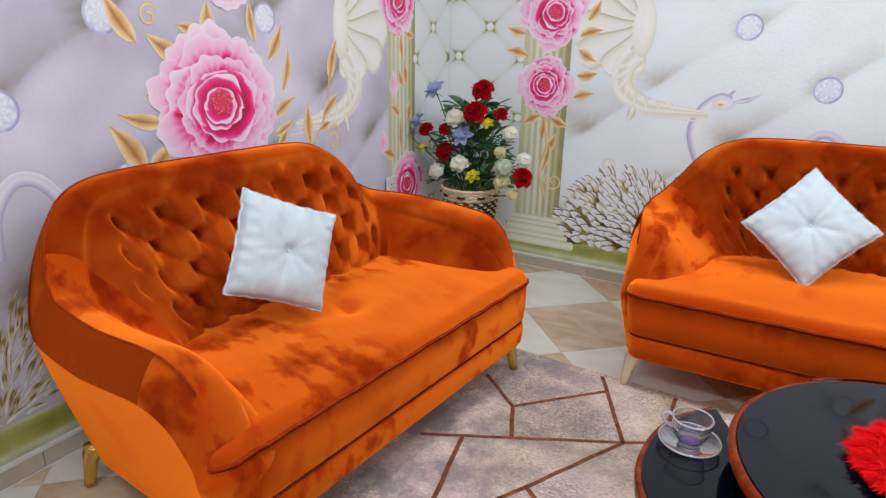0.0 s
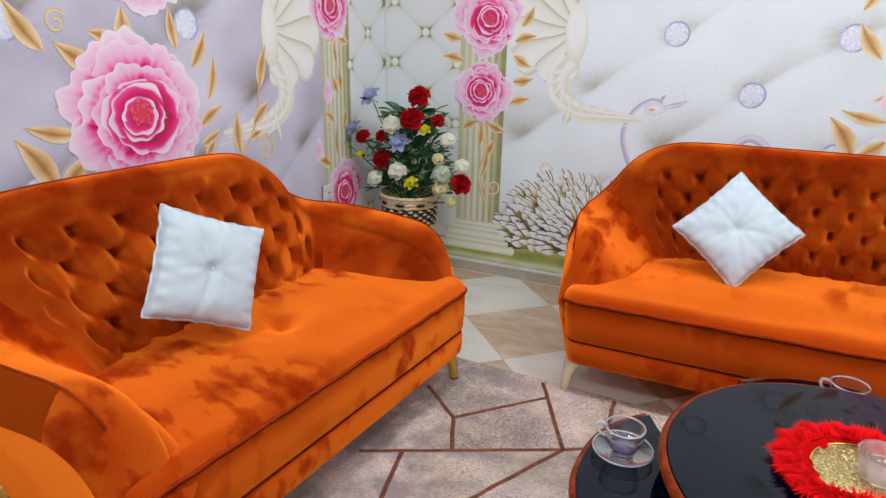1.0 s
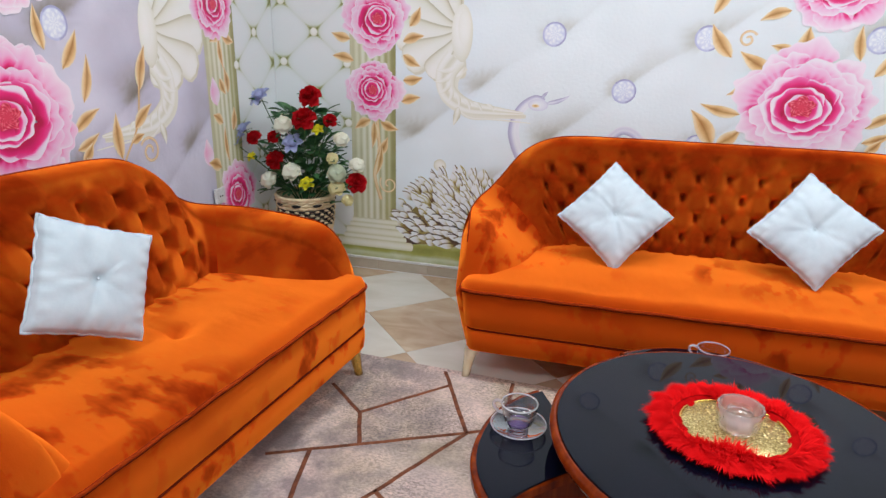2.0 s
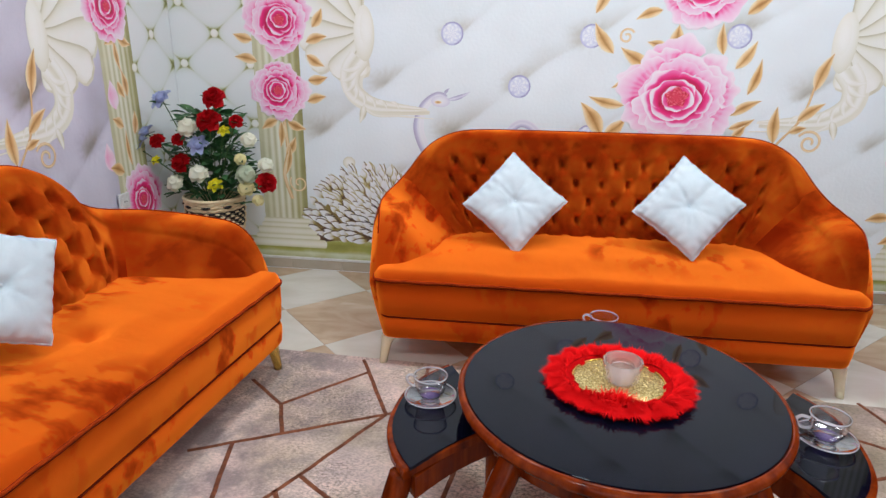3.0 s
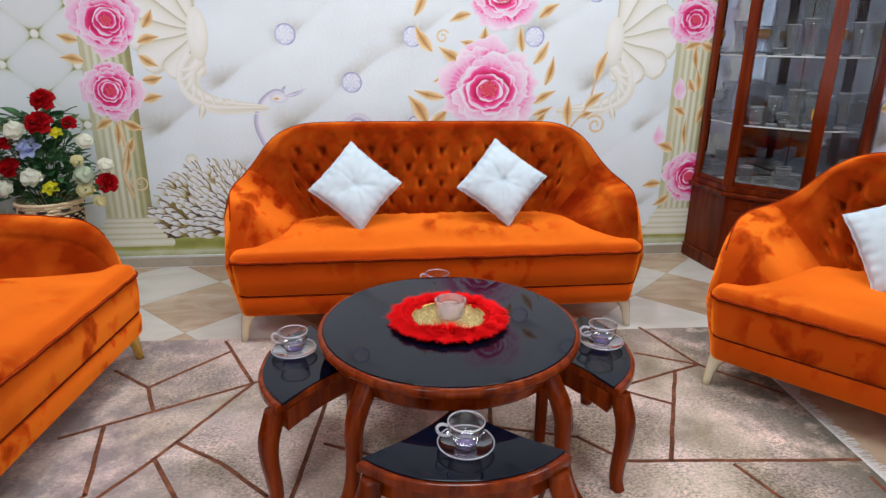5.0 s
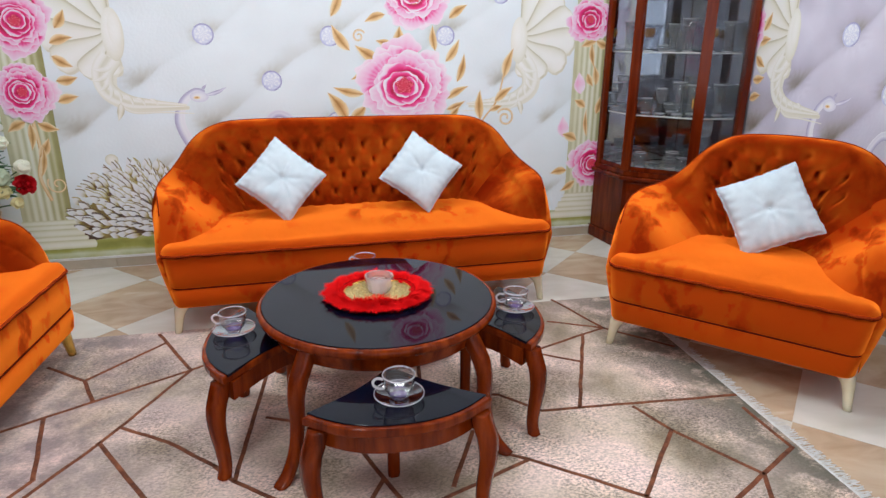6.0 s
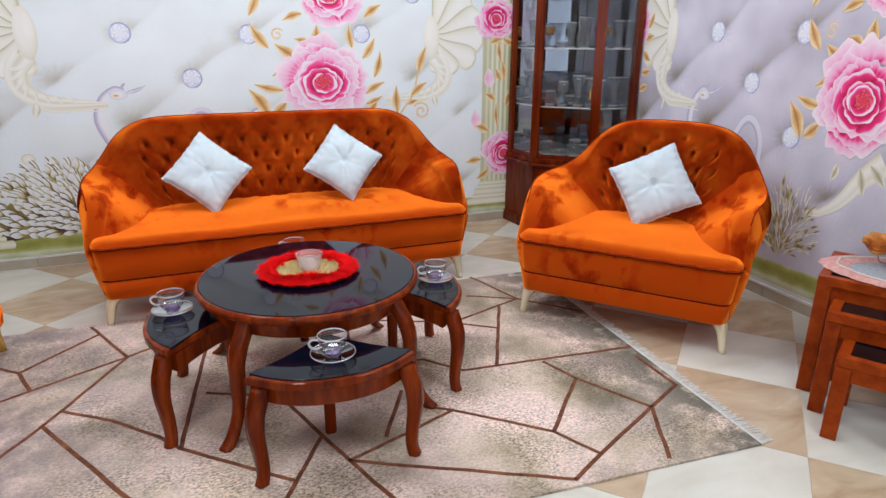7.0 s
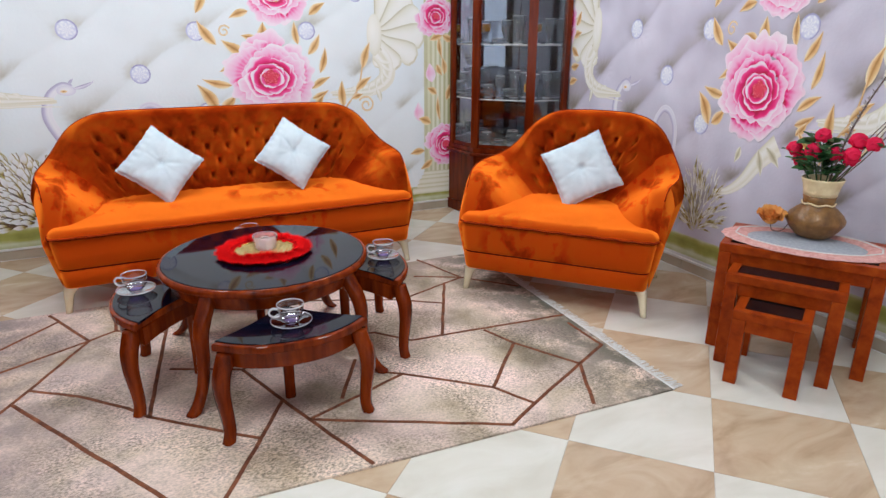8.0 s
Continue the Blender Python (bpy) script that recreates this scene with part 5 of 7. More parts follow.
# ---- cushions ----
def cushion_mesh(side, thick, seed):
    n, vs = 40, []
    rnd = random.Random(seed)
    ph = [rnd.uniform(0, 6.28) for _ in range(4)]

    def outline(u, v):
        # drawn in along the sides, with a gathered seam
        x = side / 2 * u * (1 - 0.05 * (1 - v * v) * u * u + u ** 6 * (0.006 * math.sin(15 * v + ph[0]) + 0.006 * math.sin(31 * v + ph[3])) * (1 - v ** 8))
        y = side / 2 * v * (1 - 0.05 * (1 - u * u) * v * v + v ** 6 * (0.006 * math.sin(14 * u + ph[2]) + 0.006 * math.sin(29 * u + ph[1])) * (1 - u ** 8))
        return x, y

    for face in (1, -1):
        for j in range(n + 1):
            v = 2 * j / n - 1
            for i in range(n + 1):
                u = 2 * i / n - 1
                x, y = outline(u, v)
                h = thick / 2 * ((1 - u ** 2) * (1 - v ** 2)) ** 0.36
                r = math.hypot(x, y)
                w = math.atan2(y, x)
                h -= thick * 0.14 * math.exp(-(r / 0.018) ** 2) + thick * 0.12 * math.exp(-(r / 0.075) ** 2)
                h += 0.0012 * math.sin(9 * w + ph[0]) * math.exp(-((r - 0.06) / 0.05) ** 2)
                edge = max(abs(u), abs(v))
                h -= 0.0045 * max(0.0, math.cos(5 * w + ph[2])) ** 10 * math.exp(-((r - 0.055) / 0.05) ** 2)
                h += 0.0024 * math.sin(24 * (u if abs(v) > abs(u) else v) + ph[1]) * smoothstep(0.6, 0.9, edge) * (1 - smoothstep(0.93, 1.0, edge))
                h += 0.006 * noise.noise(Vector((u * 2.3, v * 2.3, seed)))*(1 - edge ** 4)
                vs.append((x, y, face * max(0.0, h)))
    m = (n + 1) ** 2
    fs = grid_faces(n + 1, n + 1) + [tuple(m + k for k in reversed(f)) for f in grid_faces(n + 1, n + 1)]
    rimpts = []
    for k in range(4 * n):
        e, t = divmod(k, n)
        u, v = ((2 * t / n - 1, -1), (1, 2 * t / n - 1), (1 - 2 * t / n, 1), (-1, 1 - 2 * t / n))[e]
        rimpts.append((*outline(u, v), 0.003 * math.sin(k * 0.9)))
    return mesh_of("cover", vs, fs), rimpts


SATIN_BUTTON = lathe([(0.0, 0.003), (0.004, 0.0027), (0.0065, 0.0015), (0.0075, 0.0), (0.0065, -0.004)], 12, "button")


def cushion(x, y, z, yaw, lean, spin, side, seed, label):
    """yaw: the way it looks, in degrees from -y; lean: back from upright; spin: about its own middle."""
    m = pose(x, y, z, 0, 0, yaw) @ pose(0, 0, 0, 90 - lean, 0, 0) @ pose(0, 0, 0, 0, 0, spin)
    t = thing("cushion", m, label, "cushion", "silver cushions")
    me, rimpts = cushion_mesh(side, 0.120, seed)
    piece("cover", me, SATIN, t)
    piece("piping", tube(rimpts, 0.0042, 6, True), SATIN, t)
    piece("button", SATIN_BUTTON, SATIN, t, m=pose(0, 0, 0.037) @ Matrix.Scale(0.6, 4))


cushion(0.236, 2.658, 0.688, 4, 27, 48, 0.336, 1, "silver white satin cushion on its corner against the sofa")
cushion(1.000, 2.669, 0.698, -6, 27, 53, 0.336, 2, "silver white satin cushion tilted against the sofa back")
cushion(-1.176, 1.289, 0.721, 74, 20, -25, 0.322, 3, "silver white satin cushion upright against the loveseat back")
cushion(2.412, 1.601, 0.672, -40, 28, 27.6, 0.352, 4, "silver white satin cushion tilted in the armchair")


# ---- nesting coffee table ----
TX, TY, TZ, TR = 0.572, 1.420, 0.492, 0.445


def swept_leg(points, widths, name="leg"):
    """A wooden leg through points, with a rounded square section."""
    vs, fs = [], []
    ring = [(1, 0.55), (0.55, 1), (-0.55, 1), (-1, 0.55), (-1, -0.55), (-0.55, -1), (0.55, -1), (1, -0.55)]
    pts = curve(points, 5)
    ws = [p[0] for p in curve([(w, 0, 0) for w in widths], 5)]
    for (x, y, z), w in zip(pts, ws):
        d = math.atan2(points[-1][1], points[-1][0]) if abs(points[-1][0]) + abs(points[-1][1]) > 0 else 0
        for a, b in ring:
            vs.append((x + w * (a * math.cos(d) - b * math.sin(d)), y + w * (a * math.sin(d) + b * math.cos(d)), z))
    fs = grid_faces(len(pts), 8, True)
    fs = [tuple(reversed(f)) for f in fs]
    fs.append(tuple(range(8)))
    fs.append(tuple(reversed(range((len(pts) - 1) * 8, len(pts) * 8))))
    return mesh_of(name, vs, fs)


table = thing("coffee_table", pose(TX, TY, 0), "round red-brown coffee table, black glass top, on the rug", "coffee table", "nesting table set")
piece("top_rim", lathe([(TR - 0.055, TZ - 0.036), (TR - 0.02, TZ - 0.036), (TR - 0.004, TZ - 0.030), (TR, TZ - 0.018), (TR - 0.002, TZ - 0.008), (TR - 0.010, TZ - 0.001), (TR - 0.016, TZ), (TR - 0.019, TZ - 0.003), (TR - 0.019, TZ - 0.012), (TR - 0.055, TZ - 0.012)], 72), WOOD, table, "polished rounded wooden rim")
part("glass_top", prism([((TR - 0.020) * math.cos(t / 72 * 2 * math.pi), (TR - 0.020) * math.sin(t / 72 * 2 * math.pi)) for t in range(72)], TZ - 0.011, TZ + 0.0015, 0.0012), BLACK_GLASS, table, "black mirror-like glass")
piece("apron", lathe([(TR - 0.075, TZ - 0.100), (TR - 0.055, TZ - 0.100), (TR - 0.050, TZ - 0.094), (TR - 0.052, TZ - 0.086), (TR - 0.040, TZ - 0.05), (TR - 0.045, TZ - 0.037), (TR - 0.075, TZ - 0.037)], 72), WOOD, table)
for k in range(4):
    a = math.radians(45 + 90 * k)
    c, s_ = math.cos(a), math.sin(a)
    prof = [(0.385, TZ - 0.038, 0.028), (0.405, TZ - 0.08, 0.031), (0.437, TZ - 0.135, 0.030), (0.456, TZ - 0.20, 0.026), (0.458, TZ - 0.29, 0.0225), (0.475, 0.11, 0.0210), (0.510, 0.045, 0.0215), (0.548, 0.0115, 0.0245)]
    piece("leg", swept_leg([(r * c, r * s_, z) for r, z, w in prof], [w for r, z, w in prof]), WOOD, table)


def stool(x, y, turn, label):
    """A corner-shaped stool: its bow looks to -y, its corner to the table's middle."""
    st = thing("nesting_stool", pose(x, y, 0, 0, 0, turn), label, "side table", "nesting table set")
    h = 0.392

    def outline(grow, n=16):
        pts = []
        half, bow, apex, y0 = 0.279 + grow, 0.105, 0.285 + grow * 1.3, 0.030
        for k in range(n + 1):
            s = 2 * k / n - 1
            pts.append((s * half, y0 - grow - bow * (1 - abs(s) ** 2.4)))
        for k in range(1, 8):
            q = k / 8
            pts.append((half * (1 - q) - 0.012 * math.sin(math.pi * q), y0 - grow + (apex - y0 + grow) * q - 0.012 * math.sin(math.pi * q)))
        pts.append((0, apex))
        for k in range(1, 8):
            q = 1 - k / 8
            pts.append((-(half * (1 - q) - 0.012 * math.sin(math.pi * q)), y0 - grow + (apex - y0 + grow) * q - 0.012 * math.sin(math.pi * q)))
        return pts

    part("top_rim", prism(outline(0.0), h - 0.030, h, 0.007), WOOD, st, smooth=False)
    part("glass_top", prism(outline(-0.014), h - 0.006, h + 0.004, 0.0015), BLACK_GLASS, st, "black glass inlay")
    part("apron", prism(outline(-0.024), h - 0.098, h - 0.031, 0.003), WOOD, st)
    for lx, ly in ((-1, 0), (1, 0), (0, 1)):
        d = Vector((lx * 0.80, -0.60, 0)) if lx else Vector((0, 1, 0))
        px_, py_ = (0.238 * lx, 0.012) if lx else (0.0, 0.220)
        prof = [(0.0, h - 0.032, 0.026), (0.012, h - 0.075, 0.030), (0.028, h - 0.12, 0.029), (0.032, h - 0.19, 0.025), (0.021, 0.11, 0.0215), (0.018, 0.05, 0.020), (0.028, 0.0115, 0.0215)] if lx else [(0, h - 0.032, 0.022), (0, 0.2, 0.021), (0, 0.1, 0.020), (0.0, 0.0115, 0.020)]
        leg = swept_leg([(d.x * r, d.y * r, z) for r, z, w in prof], [w for r, z, w in prof])
        piece("leg", leg, WOOD, st, m=pose(px_, py_, 0))
    return st


STOOLS = [(0.543, 0.785, -2.5), (1.130, 1.370, 82.5), (TX + 0.01, TY + 0.590, 180), (0.020, 1.380, -94)]
for sx, sy, sa in STOOLS:
    stool(sx, sy, sa, "small bow-fronted stool, black glass top, round the coffee table")


# ---- glass cups ----
def cup_and_saucer(x, y, z, turn):
    sc = thing("saucer", pose(x, y, z), "clear glass saucer on the black glass top", "saucer", "glass cups")
    piece("dish", lathe([(0.0, 0.003), (0.024, 0.003), (0.027, 0.0045), (0.045, 0.0075), (0.066, 0.0145), (0.0735, 0.018), (0.0748, 0.0196), (0.0738, 0.0208), (0.0715, 0.0196)], 40, cap=False), GLASS, sc)
    piece("saucer_rim", tube([(0.0742 * math.cos(t / 36 * 6.2832), 0.0742 * math.sin(t / 36 * 6.2832), 0.0205) for t in range(36)], 0.0021, 6, True), GLINT_GLASS, sc)
    c = thing("cup", pose(x, y, z + 0.0066, 0, 0, turn), "clear glass tea cup on its saucer", "cup", "glass cups")
    piece("bowl", lathe([(0.0, 0.0), (0.022, 0.0), (0.025, 0.003), (0.022, 0.008), (0.031, 0.014), (0.041, 0.030), (0.0465, 0.052), (0.0480, 0.070), (0.0484, 0.0745), (0.0480, 0.0760), (0.0468, 0.0755), (0.0466, 0.0725)], 40, cap=False), GLASS, c)
    piece("cup_rim", tube([(0.0478 * math.cos(t / 28 * 6.2832), 0.0478 * math.sin(t / 28 * 6.2832), 0.0758) for t in range(28)], 0.0026, 6, True), GLINT_GLASS, c)
    piece("foot", lathe([(0.0, 0.0090), (0.026, 0.0130), (0.031, 0.0175), (0.0, 0.0200)], 24), LILAC_GLOW, c, "lilac disc for the glow in the cup's bottom")
    hand_pts = [(0.041, 0, 0.032), (0.058, 0, 0.029), (0.073, 0, 0.039), (0.076, 0, 0.053), (0.064, 0, 0.063), (0.0465, 0, 0.060)]
    piece("handle", tube(curve(hand_pts, 5), 0.0046, 8), GLINT_GLASS, c)


for cx, cy, ct in ((0.046, 1.422, 165), (0.550, 0.852, 170), (1.108, 1.385, 170), (0.583, 1.925, 150)):
    cup_and_saucer(cx, cy, 0.3965, ct)

# ---- fur mat and crystal bowl on the coffee table ----
mat_ = thing("fur_mat", pose(0.572, 1.432, TZ + 0.0018) @ Matrix.Diagonal((0.89, 0.86, 0.85, 1)), "red fur mat with gold beaded middle, on the table", "mat")
piece("beaded_disc", lathe([(0.0, 0.0), (0.142, 0.0), (0.144, 0.008), (0.138, 0.0145), (0.0, 0.0125)], 48), GOLD_BEAD, mat_, "gold beaded disc")
vs, fs = [], []
rnd = random.Random(8)
for k in range(620):
    r, a = 0.137 * math.sqrt(rnd.random()), rnd.uniform(0, 6.283)
    b0, rr = len(vs), rnd.uniform(0.003, 0.0062)
    x, y = r * math.cos(a), r * math.sin(a)
    vs += [(x + rr, y, 0.013), (x, y + rr, 0.013), (x - rr, y, 0.013), (x, y - rr, 0.013), (x, y, 0.013 + rr)]
    fs += [(b0, b0 + 1, b0 + 4), (b0 + 1, b0 + 2, b0 + 4), (b0 + 2, b0 + 3, b0 + 4), (b0 + 3, b0, b0 + 4)]
tagged(piece("beadwork", mesh_of("beadwork", vs, fs), GOLD_BEAD, mat_), kind="stuff")
piece("bead_cord", tube([(0.141 * math.cos(t / 40 * 6.283), 0.141 * math.sin(t / 40 * 6.283), 0.016) for t in range(40)], 0.004, 8, True), GOLD, mat_, "bright gold cord")
# darker red below the strands: the shade deep in the fur, as colour
FUR_SHADE = speckled("red_fur_shade", [(0.3, (0.34, 0.001, 0.002)), (0.7, (0.55, 0.003, 0.004))], 30, 0.9, spec=0.05)


def flop(a):
    """How far the fur falls in over the beads; it hides them at two sides and leaves a lens between."""
    return 0.142 - 0.052 * math.cos(2 * (a - 1.35)) ** 2 * (math.cos(2 * (a - 1.45)) > 0)


piece("fur_base", lathe([(0.138, 0.001), (0.176, 0.001), (0.188, 0.008), (0.180, 0.018), (0.160, 0.023), (0.142, 0.020), (0.136, 0.010)], 64, wave=lambda a, i: 0.035 * math.sin(7 * a) + 0.03 * math.sin(17 * a + 1)), FUR_SHADE, mat_)
vs, fs = [], []
for k in range(24000):
    a = rnd.uniform(0, 6.283)
    inner = flop(a)
    r = inner + 0.018 + (0.180 - inner) * rnd.random() ** 0.8
    mid = (r - 0.155) / 0.03
    clump = 0.5 * math.sin(31 * a + 40 * r) + 0.5 * math.sin(17 * a - 63 * r)
    ln = rnd.uniform(0.016, 0.044) * (1 + 0.45 * clump)
    dirx, turn = mid * 0.55 + 0.60 + rnd.uniform(-0.5, 0.5), 0.6 * clump + rnd.uniform(-0.5, 0.5)
    d = Vector((math.cos(a) * dirx - math.sin(a) * turn, math.sin(a) * dirx + math.cos(a) * turn, 0.35 + 0.45 * rnd.random() - 0.22 * abs(mid))).normalized()
    p = Vector((r * math.cos(a), r * math.sin(a), 0.018 + 0.008 * (1 - min(1, abs(mid)))))
    side = d.cross(Vector((0, 0, 1))).normalized() * rnd.uniform(0.0010, 0.0019)
    b0 = len(vs)
    bend, tip = p + d * ln * 0.55, p + d * ln
    tip.z = max(0.003, tip.z - 0.008)
    vs += [p - side, p + side, bend + side * 0.8, bend - side * 0.8, tip]
    fs += [(b0, b0 + 1, b0 + 2, b0 + 3), (b0 + 3, b0 + 2, b0 + 4)]
tagged(piece("fur", mesh_of("fur", vs, fs, smooth=False), RED_FUR, mat_, "long bright red fur"), kind="stuff")
bowl = thing("crystal_bowl", pose(0.578, 1.430, TZ + 0.017), "small cut crystal bowl on the red fur mat", "bowl")
piece("body", lathe([(0.0, 0.0), (0.042, 0.0), (0.046, 0.004), (0.050, 0.02), (0.053, 0.045), (0.054, 0.062), (0.051, 0.064), (0.047, 0.060), (0.044, 0.03), (0.040, 0.014), (0.0, 0.012)], 48, wave=lambda a, i: 0.025 * math.copysign(1, math.sin(12 * a + i)) * (1 if 2 < i < 6 else 0)), CRYSTAL, bowl)
piece("insert", lathe([(0.0, 0.013), (0.034, 0.014), (0.036, 0.035), (0.030, 0.052), (0.0, 0.056)], 24), CRYSTAL, bowl)

# ---- corner display cabinet ----
CAB = [(2.475, 3.440), (2.515, 3.09), (2.83, 2.78), (3.136, 2.735), (3.138, 3.440)]


def grown(poly, by):
    cx, cy = sum(p[0] for p in poly) / len(poly), sum(p[1] for p in poly) / len(poly)
    out = []
    for x, y in poly:
        d = math.hypot(x - cx, y - cy)
        nx, ny = x + (x - cx) / d * by, y + (y - cy) / d * by
        out.append((min(nx, RIGHT - 0.012), min(ny, BACK - 0.012)))
    return out


cab = thing("display_cabinet", pose(0, 0, 0), "dark red-brown corner cabinet, glazed doors, full of glassware", "cabinet")
part("plinth", prism(grown(CAB, 0.022), 0.0, 0.085, 0.006), WOOD_DARK, cab)
part("lower_body", prism(CAB, 0.085, 0.50, 0.003), WOOD_DARK, cab)
part("waist_moulding", prism(grown(CAB, 0.034), 0.494, 0.522, 0.010), WOOD_DARK, cab)
part("deck", prism(grown(CAB, 0.004), 0.522, 0.556, 0.004), WOOD_DARK, cab)
part("crown", prism(grown(CAB, 0.02), 2.02, 2.10, 0.01), WOOD_DARK, cab)
part("crown_moulding", prism(grown(CAB, 0.045), 2.10, 2.15, 0.012), WOOD_DARK, cab)
MIRROR = plain("smoked_mirror", (0.46, 0.48, 0.53), 0.02, metal=1.0)
part("mirror_back", box(2.495, 3.10, 3.400, 3.410, 0.56, 2.015), MIRROR, cab, "smoked mirror back")
part("mirror_side", box(3.100, 3.110, 2.80, 3.395, 0.56, 2.015), MIRROR, cab, "smoked mirror side")
part("back_board", box(2.478, 3.136, 3.415, 3.438, 0.557, 2.019), WOOD_DARK, cab)
part("side_board", box(3.114, 3.136, 2.77, 3.412, 0.557, 2.019), WOOD_DARK, cab)


def post(name, x, y, w, d, turn, z0, z1, parent):
    part(name, box(-w / 2, w / 2, -d / 2, d / 2, z0, z1, 0.005), WOOD_DARK, parent, m=pose(x, y, 0, 0, 0, turn))


for x, y, turn, w in ((2.490, 3.405, -83, 0.034), (2.526, 3.092, -60, 0.060), (2.828, 2.795, -30, 0.066), (3.112, 2.758, -8, 0.042)):
    post("post", x, y, w, 0.036, turn, 0.557, 2.019, cab)
for (x0, y0), (x1, y1), nm in ((CAB[0], CAB[1], "side_pane"), (CAB[1], CAB[2], "door"), (CAB[2], CAB[3], "side_pane")):
    ln, turn = math.hypot(x1 - x0, y1 - y0), math.degrees(math.atan2(y1 - y0, x1 - x0))
    d = part(nm, box(0.035, ln - 0.035, -0.004, 0.012, 0.557, 0.585, 0.003), WOOD_DARK, cab, "glazed wooden frame", m=pose(x0, y0, 0, 0, 0, turn) @ pose(0, 0.012, 0))
    part("top_rail", box(0.035, ln - 0.035, -0.004, 0.012, 1.965, 2.018, 0.003), WOOD_DARK, d)
    pane = part("pane", box(0.028, ln - 0.028, 0.002, 0.006, 0.586, 1.964), PANE, d)
    pane.visible_shadow = False
    if nm == "door":
        part("drawer_moulding", box(0.03, ln - 0.03, -0.020, -0.008, 0.42, 0.478, 0.004), WOOD_DARK, d)
        part("lower_panel", box(0.04, ln - 0.04, -0.020, -0.008, 0.12, 0.40, 0.008), WOOD_DARK, d)
        part("knob", box(ln - 0.055, ln - 0.043, -0.03, -0.005, 1.0, 1.06, 0.004), GOLD, d, "small brass pull")
# thin pale board added; its colour stands for light on the wooden deck
INNER = speckled("lit_deck_board", [(0.3, (0.64, 0.58, 0.50)), (0.7, (0.76, 0.71, 0.63))], 9, 0.5)
part("inner_floor", prism(grown([(2.505, 3.385), (2.54, 3.11), (2.845, 2.815), (3.09, 2.785), (3.09, 3.385)], -0.02), 0.5565, 0.5575), INNER, cab, "pale board coloured as the lit cabinet deck")
SHELF = grown([(2.505, 3.39), (2.54, 3.11), (2.845, 2.815), (3.09, 2.785), (3.09, 3.39)], -0.012)
for zs in (0.5585, 0.925, 1.330, 1.70):
    part("glass_shelf", prism(SHELF, zs, zs + 0.008, 0.001), PANE, cab, "clear glass shelf")
    # white tube added for the bright light along the shelf's glass edge
    piece("shelf_edge", tube([(x, y, zs + 0.004) for x, y in SHELF[:4]], 0.0042, 6), WHITE_TRIM, cab, "white strip for the glint along the shelf edge")

GOBLET = [(0.0, 0.0), (0.030, 0.0), (0.031, 0.003), (0.006, 0.010), (0.005, 0.055), (0.012, 0.064), (0.030, 0.085), (0.036, 0.115), (0.034, 0.145), (0.0325, 0.145), (0.034, 0.115), (0.027, 0.087), (0.0, 0.07)]
TUMBLER = [(0.0, 0.0), (0.030, 0.0), (0.033, 0.01), (0.037, 0.09), (0.0355, 0.09), (0.031, 0.012), (0.0, 0.012)]
BEAKER = [(0.0, 0.0), (0.034, 0.0), (0.036, 0.006), (0.026, 0.05), (0.030, 0.12), (0.047, 0.20), (0.045, 0.20), (0.027, 0.12), (0.022, 0.05), (0.0, 0.02)]
SMALL_BOWL = [(0.0, 0.0), (0.035, 0.0), (0.036, 0.004), (0.055, 0.03), (0.06, 0.055), (0.058, 0.055), (0.052, 0.032), (0.03, 0.012), (0.0, 0.01)]
SETS = {"wine_goblet": lathe(GOBLET, 20, "goblet"), "glass_tumbler": lathe(TUMBLER, 20, "tumbler"), "crystal_vase": lathe(BEAKER, 20, "beaker", wave=lambda a, i: 0.04 * math.sin(8 * a)), "glass_bowl": lathe(SMALL_BOWL, 20, "small_bowl")}
WORDS = {"wine_goblet": "clear crystal goblet on a cabinet shelf", "glass_tumbler": "clear glass tumbler on a cabinet shelf", "crystal_vase": "tall cut crystal vase on a cabinet shelf", "glass_bowl": "small clear glass bowl on a cabinet shelf"}
ROUND = [k / 20 * 2 * math.pi for k in range(20)]
RIM_OF = {kd: tube([(r * math.cos(a), r * math.sin(a), z) for a in ROUND], 0.0024, 5, True) for kd, r, z in (("wine_goblet", 0.0332, 0.146), ("glass_tumbler", 0.0362, 0.091), ("crystal_vase", 0.046, 0.201), ("glass_bowl", 0.059, 0.056))}
FOOT_OF = {kd: tube([(r * math.cos(a), r * math.sin(a), 0.004) for a in ROUND], 0.0034, 5, True) for kd, r in (("wine_goblet", 0.029), ("glass_tumbler", 0.031), ("crystal_vase", 0.035), ("glass_bowl", 0.036))}
AMBER = thin_glass("amber_glass", (0.95, 0.62, 0.12), 0.55, (0.95, 0.58, 0.10))
AMBER_BAND = lathe([(0.0305, 0.088), (0.0368, 0.115), (0.0348, 0.143), (0.0340, 0.143), (0.0358, 0.115), (0.0298, 0.088)], 20, "amber_band", cap=False)
